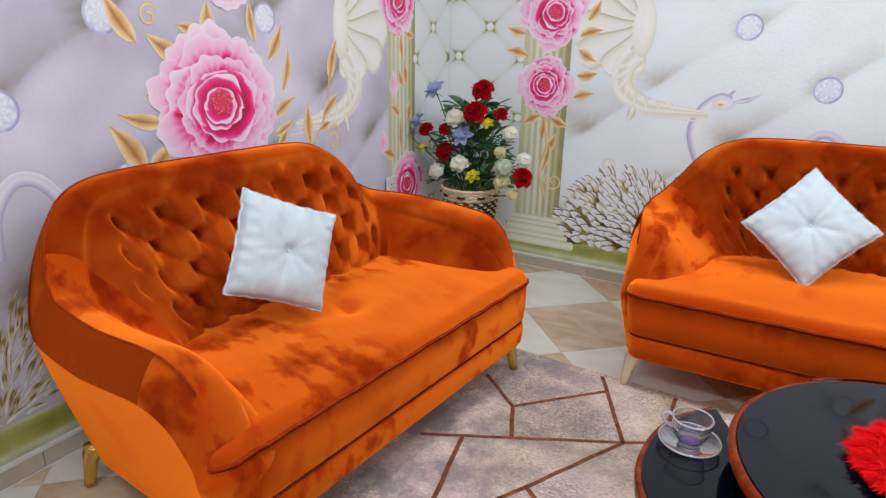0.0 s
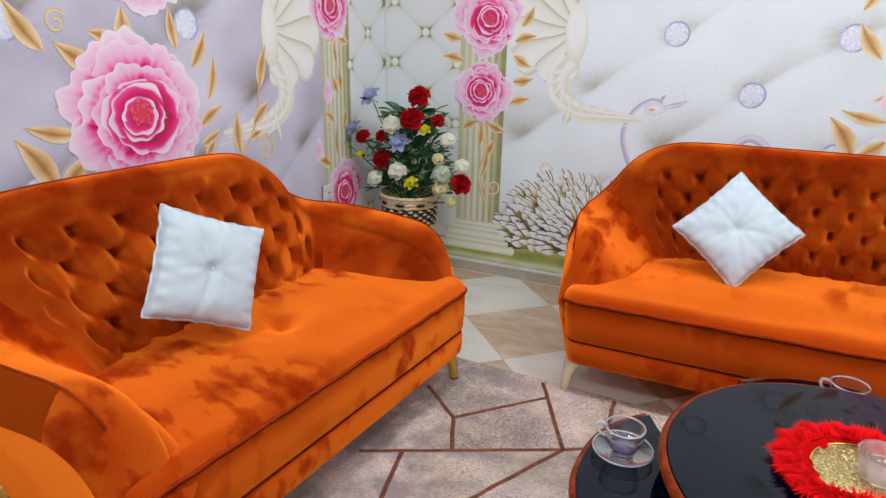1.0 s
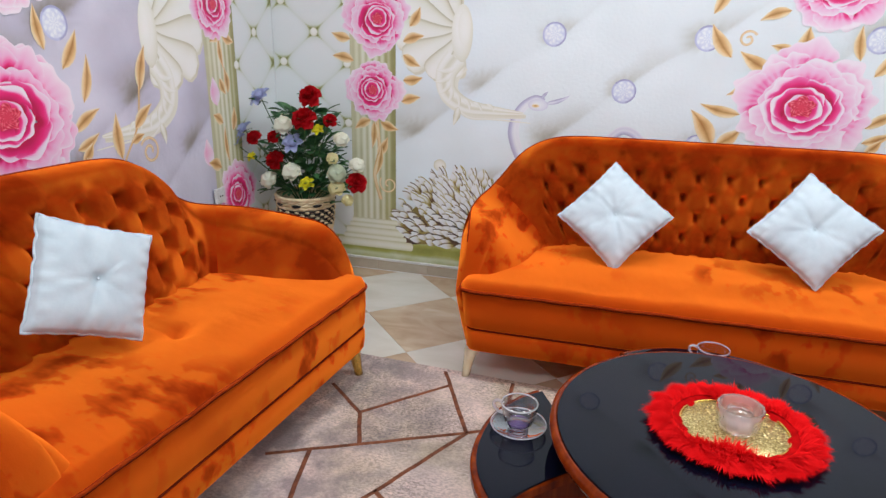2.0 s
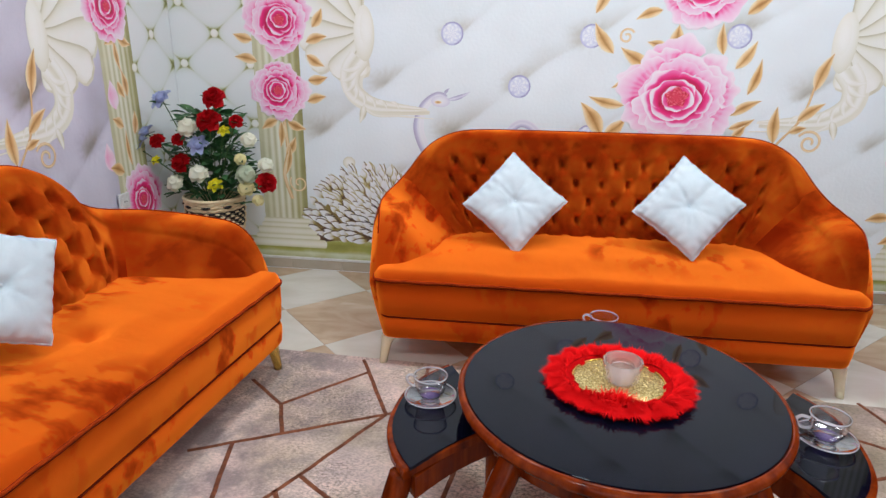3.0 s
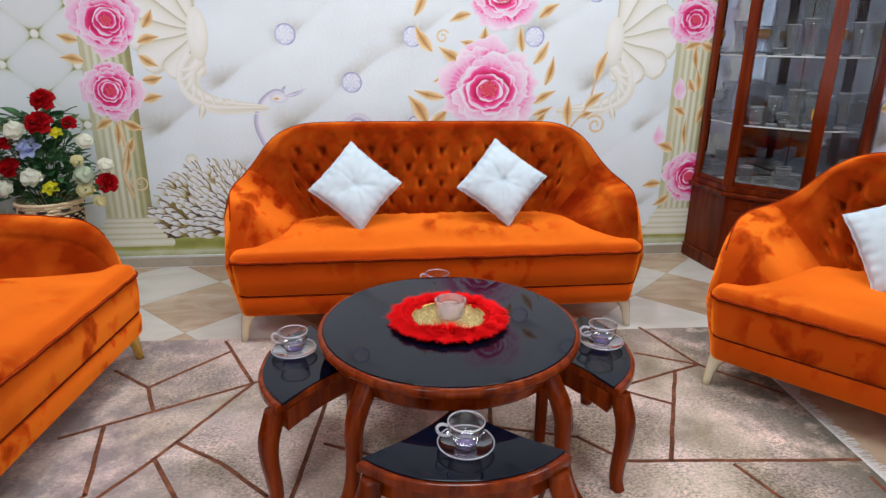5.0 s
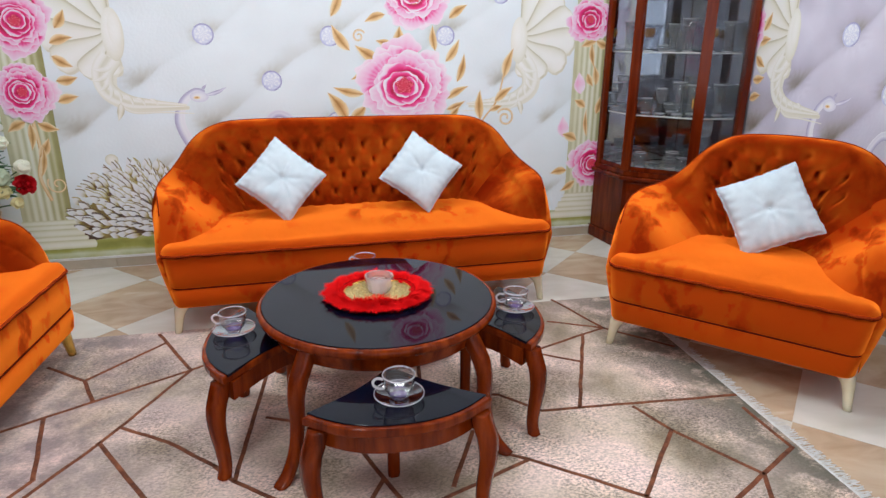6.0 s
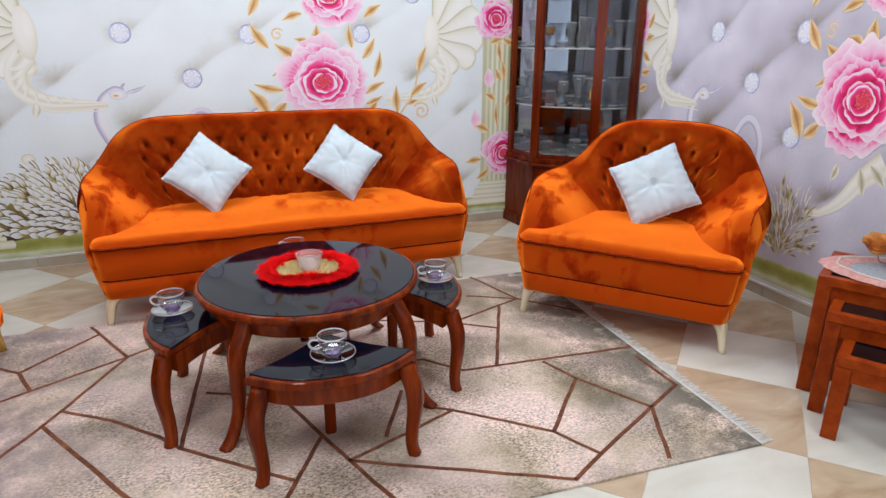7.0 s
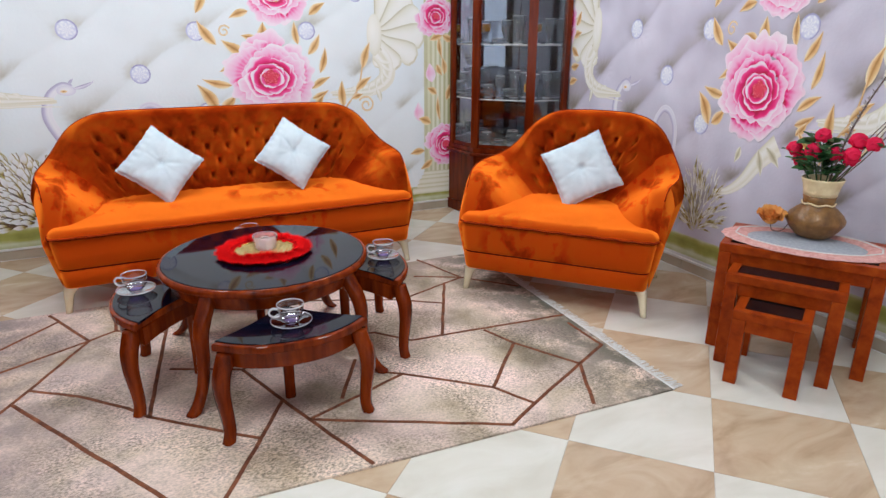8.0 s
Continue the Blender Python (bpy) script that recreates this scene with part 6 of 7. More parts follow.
# kind, way along the front from its west end, way in from the glass, shelf, size
SHELF_THINGS = [("wine_goblet", 0.06, 0.09, 1.339, 1.0), ("crystal_vase", 0.30, 0.20, 1.339, 0.85), ("crystal_vase", 0.50, 0.10, 1.339, 1.0), ("glass_bowl", 0.24, 0.06, 1.339, 0.7), ("wine_goblet", 0.76, 0.09, 1.339, 1.0), ("crystal_vase", 0.93, 0.10, 1.339, 0.9),
                ("wine_goblet", 0.27, 0.10, 0.934, 1.15), ("crystal_vase", 0.47, 0.09, 0.934, 1.05), ("crystal_vase", 0.61, 0.16, 0.934, 0.95), ("glass_tumbler", 0.10, 0.12, 0.934, 1.1), ("crystal_vase", 0.74, 0.12, 0.934, 0.9), ("crystal_vase", 0.92, 0.12, 0.934, 1.0), ("glass_bowl", 0.36, 0.26, 0.934, 1.0),
                ("glass_bowl", 0.28, 0.09, 0.567, 0.75), ("glass_tumbler", 0.10, 0.10, 0.567, 1.1), ("glass_tumbler", 0.47, 0.10, 0.567, 1.25), ("glass_tumbler", 0.60, 0.07, 0.567, 0.9), ("glass_tumbler", 0.80, 0.10, 0.567, 1.0), ("glass_bowl", 0.42, 0.24, 0.567, 0.9)]
for n_, (kd, q, d, zs, size) in enumerate(SHELF_THINGS):
    x, y = 2.55 + 0.47 * q + 0.66 * d, 3.10 - 0.29 * q + 0.75 * d
    ob = piece(kd, SETS[kd], CUT_GLASS, None, m=pose(x, y, zs, 0, 0, 47.0 * n_) @ Matrix.Scale(size, 4))
    amber = kd == "wine_goblet" and zs > 1.3
    tagged(ob, "crystal goblet with an amber bowl, on a cabinet shelf" if amber else WORDS[kd], kd.split("_")[1], "glassware in the cabinet")
    # rings that carry the glassware's edge highlights as white
    piece("rim", RIM_OF[kd], GLINT_GLASS, ob, "milky ring for the glint along the rim")
    piece("foot", FOOT_OF[kd], GLINT_GLASS, ob, "milky ring for the glint round the foot")
    if amber:
        piece("amber_band", AMBER_BAND, AMBER, ob, "amber glass bowl")

# ---- nest of tables by the east wall ----
NEST = math.degrees(math.atan2(-0.86, 0.51))


def nest_table(x, y, length, depth, height, label):
    """x, y: the corner at the front edge's far end; the table's own x runs along the front."""
    t = thing("nest_table", pose(x, y, 0, 0, 0, NEST), label, "side table", "nest of tables")
    w, lw = 0.038, 0.052
    part("front_rail", box(0.0, length, 0.0, w, height - 0.038, height, 0.003), WOOD_LIGHT, t)
    part("back_rail", box(0.0, length, depth - w, depth, height - 0.038, height, 0.003), WOOD_LIGHT, t)
    for x0 in (0.0, length - w):
        part("side_rail", box(x0, x0 + w, w + 0.0005, depth - w - 0.0005, height - 0.038, height - 0.0005, 0.003), WOOD_LIGHT, t)
    part("black_inlay", box(w - 0.004, length - w + 0.004, w - 0.004, depth - w + 0.004, height - 0.02, height - 0.006), BLACK_TOP, t, "black lacquered top")
    part("front_apron", box(lw, length - lw, 0.010, 0.028, height - 0.095, height - 0.0385, 0.002), WOOD_LIGHT, t)
    for x0 in (0.001, length - lw - 0.001):
        for y0 in (0.001, depth - lw - 0.001):
            part("leg", box(x0, x0 + lw, y0, y0 + lw, 0.0, height - 0.0385, 0.003), WOOD_LIGHT, t)
    for x0 in (0.012, length - 0.030):
        part("side_apron", box(x0, x0 + 0.018, lw + 0.002, depth - lw - 0.002, height - 0.085, height - 0.0385, 0.002), WOOD_LIGHT, t)


nest_table(2.452, 0.628, 0.645, 0.40, 0.512, "largest red-brown nest table, lace cloth and vase on it")
nest_table(2.355, 0.492, 0.455, 0.37, 0.428, "middle red-brown nest table, half under the largest")
nest_table(2.245, 0.345, 0.285, 0.35, 0.335, "smallest red-brown nest table, pulled out over the tiles")

CLOTH_PINK = speckled("pink_lace", [(0.3, (0.60, 0.26, 0.24)), (0.7, (0.80, 0.46, 0.42))], 60, 0.9, relief=0.6, relief_scale=200)
CLOTH_GREY = speckled("grey_lace", [(0.3, (0.30, 0.32, 0.38)), (0.7, (0.45, 0.47, 0.52))], 70, 0.9, relief=0.4, relief_scale=250)
cloth = thing("lace_cloth", pose(2.452, 0.628, 0.5128, 0, 0, NEST) @ pose(0.325, 0.20, 0), "oval grey lace cloth, pink scalloped edge, on the nest table", "cloth")


def oval(r0, r1, z0, z1, scallop, name):
    vs, n = [], 160
    for j in range(5):
        q = j / 4
        for k in range(n):
            a = 2 * math.pi * k / n
            r = r0 + (r1 - r0) * q
            sc = 1 + scallop * q * abs(math.sin(11 * a))
            vs.append((0.352 * r * sc * math.cos(a), 0.214 * r * sc * math.sin(a), z0 + (z1 - z0) * math.sin(math.pi * q) + 0.0012 * noise.noise(Vector((9 * math.cos(a) * r, 9 * math.sin(a) * r, 1)))))
    return mesh_of(name, vs, grid_faces(5, n, True) if r0 > 0 else grid_faces(5, n, True))


piece("grey_middle", oval(0.0, 0.74, 0.002, 0.004, 0.0, "grey_middle"), CLOTH_GREY, cloth)
piece("pink_border", oval(0.68, 0.98, 0.003, 0.017, 0.03, "pink_border"), CLOTH_PINK, cloth, "scalloped pink border")
piece("white_cord", tube([(0.345 * 0.84 * math.cos(t / 60 * 6.283) * (1 + 0.02 * math.sin(t)), 0.205 * 0.84 * math.sin(t / 60 * 6.283), 0.017) for t in range(60)], 0.0035, 6, True), FRINGE, cloth)

VASE_CLAY = speckled("brown_clay", [(0.3, (0.12, 0.050, 0.012)), (0.5, (0.22, 0.100, 0.026)), (0.7, (0.31, 0.155, 0.045))], 14, 0.4, relief=0.2, relief_scale=60)
VASE_CREAM = speckled("cream_clay", [(0.3, (0.66, 0.52, 0.28)), (0.7, (0.86, 0.74, 0.48))], 12, 0.6, relief=0.3, relief_scale=60)
VX, VY, VZ = 2.905, 0.50, 0.5225
vase = thing("vase", pose(VX, VY, VZ) @ Matrix.Diagonal((0.77, 0.77, 0.90, 1)), "brown clay vase, cream neck, twine, on the lace cloth", "vase")
piece("body", lathe([(0.0, 0.0), (0.085, 0.0), (0.10, 0.008), (0.135, 0.04), (0.158, 0.075), (0.160, 0.092), (0.145, 0.115), (0.110, 0.145), (0.088, 0.160), (0.084, 0.185), (0.089, 0.215), (0.080, 0.215), (0.074, 0.185), (0.078, 0.155), (0.0, 0.03)], 48), VASE_CLAY, vase)
piece("neck", lathe([(0.0895, 0.215), (0.093, 0.235), (0.102, 0.270), (0.112, 0.292), (0.114, 0.300), (0.110, 0.303), (0.103, 0.298), (0.094, 0.268), (0.083, 0.235), (0.080, 0.2155)], 48), VASE_CREAM, vase, "cream glazed neck")
piece("twine", tube([(0.0895 * math.cos(t / 40 * 6.283), 0.0895 * math.sin(t / 40 * 6.283), 0.174 + 0.004 * math.sin(t)) for t in range(40)], 0.0045, 6, True), VASE_CREAM, vase, "cream twine")


# ---- flowers ----
def flower_mesh(rings, seed, ruffle=0.0, name="bloom"):
    """Petals in rings: (count, length, width, lean in degrees, height)."""
    rnd = random.Random(seed)
    vs, fs = [], []
    for count, length, width, lean, h0 in rings:
        turn = rnd.uniform(0, 6.28)
        for k in range(count):
            a = turn + 2 * math.pi * k / count + rnd.uniform(-0.15, 0.15)
            t = math.radians(lean + rnd.uniform(-8, 8))
            b0 = len(vs)
            for j in range(5):
                q = j / 4
                for i in range(5):
                    s = i / 2 - 1
                    w = width * math.sin(math.pi * (0.18 + 0.66 * q)) * s * 0.5
                    cup = 0.25 * width * (s * s)
                    r = length * q * math.sin(t * (0.55 + 0.6 * q)) - cup * 0.4 + 0.003
                    z = h0 + length * q * math.cos(t * (0.55 + 0.6 * q)) + cup * 0.6 + ruffle * q * math.sin(7 * s + 3 * k)
                    vs.append((r * math.cos(a) - w * math.sin(a), r * math.sin(a) + w * math.cos(a), z))
            fs += [tuple(b0 + m_ for m_ in f) for f in grid_faces(5, 5)]
    # the closed heart
    b0, h, r0 = len(vs), rings[-1][1] * 0.8, rings[-1][2] * 0.75
    for j in range(5):
        t = math.pi * j / 4
        for k in range(8):
            vs.append((r0 * math.sin(t) * math.cos(k * math.pi / 4), r0 * math.sin(t) * math.sin(k * math.pi / 4), 0.004 + h * 0.5 * (1 - math.cos(t))))
    fs += [tuple(b0 + m_ for m_ in f) for f in grid_faces(5, 8, True)]
    return mesh_of(name, vs, fs)


def petal_mesh(length, width, lean, h0, seed):
    """One open petal that leans out along +x."""
    t, vs = math.radians(lean), []
    for j in range(6):
        q = j / 5
        for i in range(7):
            s = i / 3 - 1
            w = width * math.sin(math.pi * (0.18 + 0.66 * q)) * s * 0.5
            cup = 0.25 * width * (s * s)
            vs.append((length * q * math.sin(t * (0.55 + 0.6 * q)) - cup * 0.4 + 0.003, w, h0 + length * q * math.cos(t * (0.55 + 0.6 * q)) + cup * 0.6 + 0.002 * q * math.sin(7 * s + seed)))
    return mesh_of("petal", vs, grid_faces(6, 7))


PETAL_OF = {}
PETAL_SHAPES = [petal_mesh(0.040, 0.058, 70, 0.0, 1), petal_mesh(0.040, 0.056, 54, 0.002, 3)]


def ball_rose(seed, name="bloom"):
    """The closed heart of a full rose: a ball with spiral petal edges."""
    vs, fs, nj, nk = [], [], 18, 26
    for j in range(nj):
        t = math.pi * (0.02 + 0.80 * j / (nj - 1))
        for k in range(nk):
            a = 2 * math.pi * k / nk
            w = (t * 3.2 - a * 0.95 + 0.5 * math.sin(3 * a + seed)) / (2 * math.pi) * 2.0
            step = w - math.floor(w)
            r = 0.031 * (1 + 0.30 * step ** 1.5 + 0.05 * math.sin(5 * a + seed) + 0.05 * math.sin(3 * a - 4 * t))
            vs.append((r * math.sin(t) * math.cos(a), r * math.sin(t) * math.sin(a), 0.020 + r * 0.85 * math.cos(t)))
    fs += [tuple(reversed(f)) for f in grid_faces(nj, nk, True)]
    fs.append(tuple(range(nk)))
    return mesh_of(name, vs, fs)


ROSE_RINGS = [(6, 0.040, 0.062, 66, 0.0), (7, 0.041, 0.060, 50, 0.002), (7, 0.040, 0.056, 36, 0.004), (6, 0.038, 0.050, 25, 0.005), (6, 0.036, 0.042, 15, 0.006), (5, 0.034, 0.034, 7, 0.008)]
CARN_RINGS = [(9, 0.042, 0.044, 74, 0.0), (9, 0.040, 0.040, 52, 0.003), (8, 0.037, 0.036, 32, 0.005), (7, 0.033, 0.030, 15, 0.007)]
DAISY_RINGS = [(6, 0.046, 0.036, 66, 0.0), (5, 0.036, 0.028, 40, 0.004)]
BLOOM = {}
PETALS = {"r": ("red", (0.55, 0.006, 0.012)), "w": ("ivory", (0.97, 0.97, 0.82)), "b": ("pale blue", (0.46, 0.52, 0.80)), "y": ("yellow", (0.92, 0.84, 0.04)), "c": ("cream", (0.93, 0.85, 0.46)), "g": ("pale green", (0.66, 0.74, 0.55)), "p": ("crimson pink", (1.0, 0.030, 0.12))}
for key, (word, colour) in PETALS.items():
    shape = CARN_RINGS if key == "r" else DAISY_RINGS if key in "by" else ROSE_RINGS
    BLOOM[key] = (ball_rose(ord(key)) if key in "wcgp" else flower_mesh(shape, ord(key), 0.005 if key == "r" else 0.002), speckled(word.replace(" ", "_") + "_petal", [(0.3, tuple(c * 0.90 for c in colour)), (0.7, colour)], 30, 0.6), word)
for word_ in [w for w, _ in PETALS.values()]:
    pm = bpy.data.materials[word_.replace(" ", "_") + "_petal"]
    nt_ = pm.node_tree
    bs = nt_.nodes["Principled BSDF"]
    tl, mx = nt_.nodes.new("ShaderNodeBsdfTranslucent"), nt_.nodes.new("ShaderNodeMixShader")
    mx.inputs["Fac"].default_value = 0.35
    bs.inputs["Specular IOR Level"].default_value = 0.15
    nt_.links.new(bs.inputs["Base Color"].links[0].from_socket, tl.inputs["Color"])
    nt_.links.new(bs.outputs[0], mx.inputs[1])
    nt_.links.new(tl.outputs[0], mx.inputs[2])
    nt_.links.new(mx.outputs[0], nt_.nodes["Material Output"].inputs["Surface"])
GREEN = speckled("leaf_green", [(0.3, (0.02, 0.075, 0.028)), (0.5, (0.04, 0.14, 0.045)), (0.7, (0.11, 0.25, 0.09))], 20, 0.5)
STEM = speckled("stem_green", [(0.3, (0.03, 0.08, 0.02)), (0.7, (0.08, 0.16, 0.05))], 20, 0.6)


def leaves_mesh(spots, seed, name="leaves"):
    rnd = random.Random(seed)
    vs, fs = [], []
    for p, d, ln, wd in spots:
        d = d.normalized()
        side = d.cross(Vector((rnd.uniform(-0.4, 0.4), rnd.uniform(-0.4, 0.4), 1))).normalized()
        up = side.cross(d)
        b0 = len(vs)
        for j in range(6):
            q = j / 5
            for s in (-1, 0, 1):
                vs.append(p + d * ln * q + side * (wd * math.sin(math.pi * (0.08 + 0.9 * q)) * s * 0.5) + up * (0.22 * ln * q * (0.8 - q) + (0.12 * wd if s else 0)))
        fs += [tuple(b0 + k for k in f) for f in grid_faces(6, 3)]
    return mesh_of(name, vs, fs)


def bouquet(holder, base, flowers, seed, spread, low, leaves, name_leaf):
    """Blooms on stems that rise from base; flowers: (kind, place, size). All parts of one arrangement."""
    rnd = random.Random(seed)
    spots = []
    for kd, p, size in flowers:
        p = Vector(p)
        out = Vector((p.x * 1.2 + rnd.uniform(-0.15, 0.15), -0.55 if holder.name.startswith("flower") else p.y - 0.1, 0.35 + 0.3 * rnd.random())).normalized()
        if kd == "p":
            out = Vector((-0.75 + rnd.uniform(-0.25, 0.25), -0.45 + rnd.uniform(-0.3, 0.3), 0.55)).normalized()
        me, mt, word = BLOOM[kd]
        fl = piece("bloom", me, mt, holder, word + " flower", m=Matrix.Translation(p) @ out.to_track_quat("Z", "Y").to_matrix().to_4x4() @ Matrix.Scale(size, 4))
        if kd in "wcgp":
            if kd not in PETAL_OF:
                PETAL_OF[kd] = [shape.copy() for shape in PETAL_SHAPES]
            for ring, shape in enumerate(PETAL_OF[kd]):
                for k in range(6):
                    piece("petal", shape, mt, fl, m=pose(0, 0, 0, 0, 0, 60 * k + 30 * ring + rnd.uniform(-8, 8)))
        mid = Vector((p.x * 0.45, p.y * 0.45, (base + p.z) * 0.5))
        piece("stem", tube(curve([(0.25 * p.x * 0.3, 0.25 * p.y * 0.3, base), tuple(mid), tuple(p + out * 0.004)], 5), 0.0028, 6), STEM, holder)
        for k in range(3):
            spots.append((p - out * 0.012 + Vector((rnd.uniform(-0.02, 0.02), rnd.uniform(-0.02, 0.02), -0.005)), Vector((rnd.uniform(-1, 1), rnd.uniform(-1, 1), rnd.uniform(-0.2, 0.5))), rnd.uniform(0.05, 0.08), 0.026))
    for k in range(leaves):
        a, r, z = rnd.uniform(0, 6.283), spread * math.sqrt(rnd.random()), low + rnd.random() ** 1.4 * (max(p[2] for _, p, _ in flowers) - low) * 0.85
        r *= 1 - 0.5 * (z - low) / 0.6
        spots.append((Vector((r * math.cos(a), r * math.sin(a) * 0.6 + 0.03, z)), Vector((math.cos(a), math.sin(a), rnd.uniform(-0.3, 0.9))), rnd.uniform(0.055, 0.10) * (0.75 if spread < 0.1 else 1.0), rnd.uniform(0.030, 0.052)))
    tagged(piece(name_leaf, leaves_mesh(spots, seed), GREEN, holder, "dark green leaves"), kind="stuff")


BX, BY = -1.49, 3.14
basket = thing("flower_basket", pose(BX, BY, 0), "woven rush basket with dark band, on the corner floor", "basket")
RUSH = speckled("woven_rush", [(0.3, (0.64, 0.48, 0.27)), (0.7, (0.88, 0.74, 0.50))], 25, 0.8, relief=0.4, relief_scale=90)
RUSH_DARK = speckled("dark_rush", [(0.3, (0.010, 0.008, 0.007)), (0.7, (0.028, 0.022, 0.02))], 25, 0.7)
piece("lining", lathe([(0.0, 0.004), (0.118, 0.004), (0.128, 0.175), (0.150, 0.39), (0.160, 0.523), (0.150, 0.523), (0.138, 0.38), (0.11, 0.02), (0.0, 0.016)], 40), RUSH, basket)
for j in range(28):
    z = 0.012 + 0.0185 * j
    r = 0.122 + 0.040 * (z / 0.53) ** 1.2
    band = 19 <= j <= 24
    pts = []
    n = 72
    for k in range(n):
        a = 2 * math.pi * k / n
        rr = r + 0.0035 * math.cos(18 * a + math.pi * (j % 2))
        pts.append((rr * math.cos(a), rr * math.sin(a), z + (0.004 * math.sin(18 * a + j) if j > 24 else 0)))
    piece("weave_ring", tube(pts, 0.0088, 6, True), RUSH_DARK if band else RUSH, basket)
    if band or j == 26:
        for k in range(18):
            a = 2 * math.pi * (k + 0.5 * (j % 2)) / 18
            if band or (k + j) % 2 == 0:
                half = 0.075 if band else 0.15
                arc = [((r + 0.0105) * math.cos(a + t * half), (r + 0.0105) * math.sin(a + t * half), z) for t in (-1, -0.5, 0.0, 0.5, 1)]
                piece("pale_strand" if band else "dark_strand", tube(arc, [0.003, 0.006, 0.0068, 0.006, 0.003] if band else [0.004, 0.0084, 0.0092, 0.0084, 0.004], 5), RUSH if band else RUSH_DARK, basket)
piece("rim", tube([(0.165 * math.cos(t / 36 * 6.283), 0.165 * math.sin(t / 36 * 6.283), 0.527) for t in range(36)], 0.010, 8, True), RUSH, basket)
BASKET_FLOWERS = [('r', 0.119, 1.082, 1.33), ('r', 0.089, 0.962, 1.47), ('r', 0.233, 0.967, 0.84), ('w', -0.039, 0.916, 1.26), ('b', -0.159, 1.065, 1.33), ('b', -0.346, 0.8, 1.5), ('b', -0.29, 0.885, 1.1), ('r', -0.232, 0.843, 0.98), ('r', -0.095, 0.861, 0.84), ('b', 0.013, 0.828, 1.33), ('y', 0.158, 0.914, 0.7), ('w', 0.283, 0.865, 0.98),
                  ('y', -0.243, 0.745, 0.63), ('r', -0.108, 0.727, 1.26), ('w', 0.009, 0.67, 1.26), ('w', -0.145, 0.61, 1.19), ('y', 0.081, 0.615, 0.91), ('c', 0.249, 0.595, 1.12), ('w', 0.375, 0.734, 0.98), ('r', 0.37, 0.642, 1.26), ('c', 0.319, 0.542, 0.77), ('g', 0.252, 0.674, 1.26), ('c', 0.232, 0.764, 0.77)]
spray = thing("flower_arrangement", pose(BX, BY, 0.0), "red, ivory, yellow and blue artificial bouquet in the basket", "flowers")
rnd = random.Random(77)
bouquet(spray, 0.46, [(kd, (dx, -0.13 + 0.06 * abs(dx) + rnd.uniform(-0.02, 0.02), dz), size * 1.06) for kd, dx, dz, size in BASKET_FLOWERS], 4, 0.24, 0.54, 420, "foliage")

roses = thing("rose_bunch", pose(VX, VY, -0.03), "crimson pink artificial roses in the clay vase", "flowers")
bouquet(roses, 0.70, [("p", (-0.01 + rnd.uniform(-0.06, 0.06), dy, dz), rnd.uniform(0.80, 0.98)) for dy, dz in [(0.006, 1.013), (0.127, 0.94), (0.067, 0.918), (-0.024, 0.932), (0.138, 0.881), (-0.103, 0.998), (-0.171, 0.995), (-0.11, 0.945), (-0.09, 0.923), (0.031, 0.942)]], 9, 0.08, 0.84, 110, "foliage")
TWIG = speckled("dry_twig", [(0.3, (0.10, 0.06, 0.05)), (0.7, (0.25, 0.18, 0.16))], 30, 0.9)
for k in range(4):
    piece("twig", tube(curve([(0, 0, 0.75), (0.02, -0.10 - 0.02 * k, 0.95), (0.03, -0.20 - 0.03 * k, 1.10 + 0.025 * k)], 6), [0.003 - 0.0001 * j for j in range(13)], 5), TWIG, roses, "thin dried twig")
PLUME = speckled("pale_dried_stalk", [(0.3, (0.22, 0.18, 0.19)), (0.7, (0.62, 0.58, 0.60))], 60, 0.9)
stalk = curve([(0.0, -0.02, 0.76), (0.0, -0.06, 0.98), (0.0, -0.12, 1.16), (-0.01, -0.24, 1.40)], 10)
piece("dried_stalk", tube(stalk, [0.0045 - 0.00006 * j for j in range(31)], 6), TWIG, roses, "dried stalk")
vs, fs = [], []
rnd = random.Random(12)
for k in range(230):
    p = Vector(stalk[9 + k * 21 // 230])
    a, out = rnd.uniform(0, 6.283), rnd.uniform(0.004, 0.013)
    d = Vector((math.cos(a), math.sin(a) * 0.8, 0.7)).normalized()
    w, b0 = d.orthogonal().normalized() * 0.0028, len(vs)
    p = p + Vector((0, 0, rnd.uniform(-0.008, 0.008)))
    vs += [p, p + d * out + w, p + d * (out + 0.007), p + d * out - w, p + d * out + d.cross(w)]
    fs += [(b0, b0 + 1, b0 + 4), (b0 + 1, b0 + 2, b0 + 4), (b0 + 2, b0 + 3, b0 + 4), (b0 + 3, b0, b0 + 4)]
tagged(piece("seed_heads", mesh_of("seed_heads", vs, fs, smooth=False), PLUME, roses, "pale speckled seed heads"), kind="stuff")
DRY = speckled("dried_petal", [(0.3, (0.58, 0.18, 0.03)), (0.7, (0.90, 0.46, 0.13))], 30, 0.8)
dried = thing("dried_flower", pose(2.775, 0.63, 0.5265), "small orange dried flower on the cloth beside the vase", "flower")
piece("bloom", flower_mesh([(6, 0.050, 0.046, 42, 0.0), (6, 0.048, 0.042, 27, 0.002), (4, 0.040, 0.030, 12, 0.004)], 41, 0.004), DRY, dried, m=pose(0, 0, 0.034, 10, -18, 0) @ Matrix.Scale(1.7, 4))
piece("stem", tube(curve([(0.0, 0.0, 0.045), (0.012, -0.008, 0.004), (0.055, -0.03, 0.003), (0.075, -0.05, 0.06)], 5), 0.002, 6), TWIG, dried)

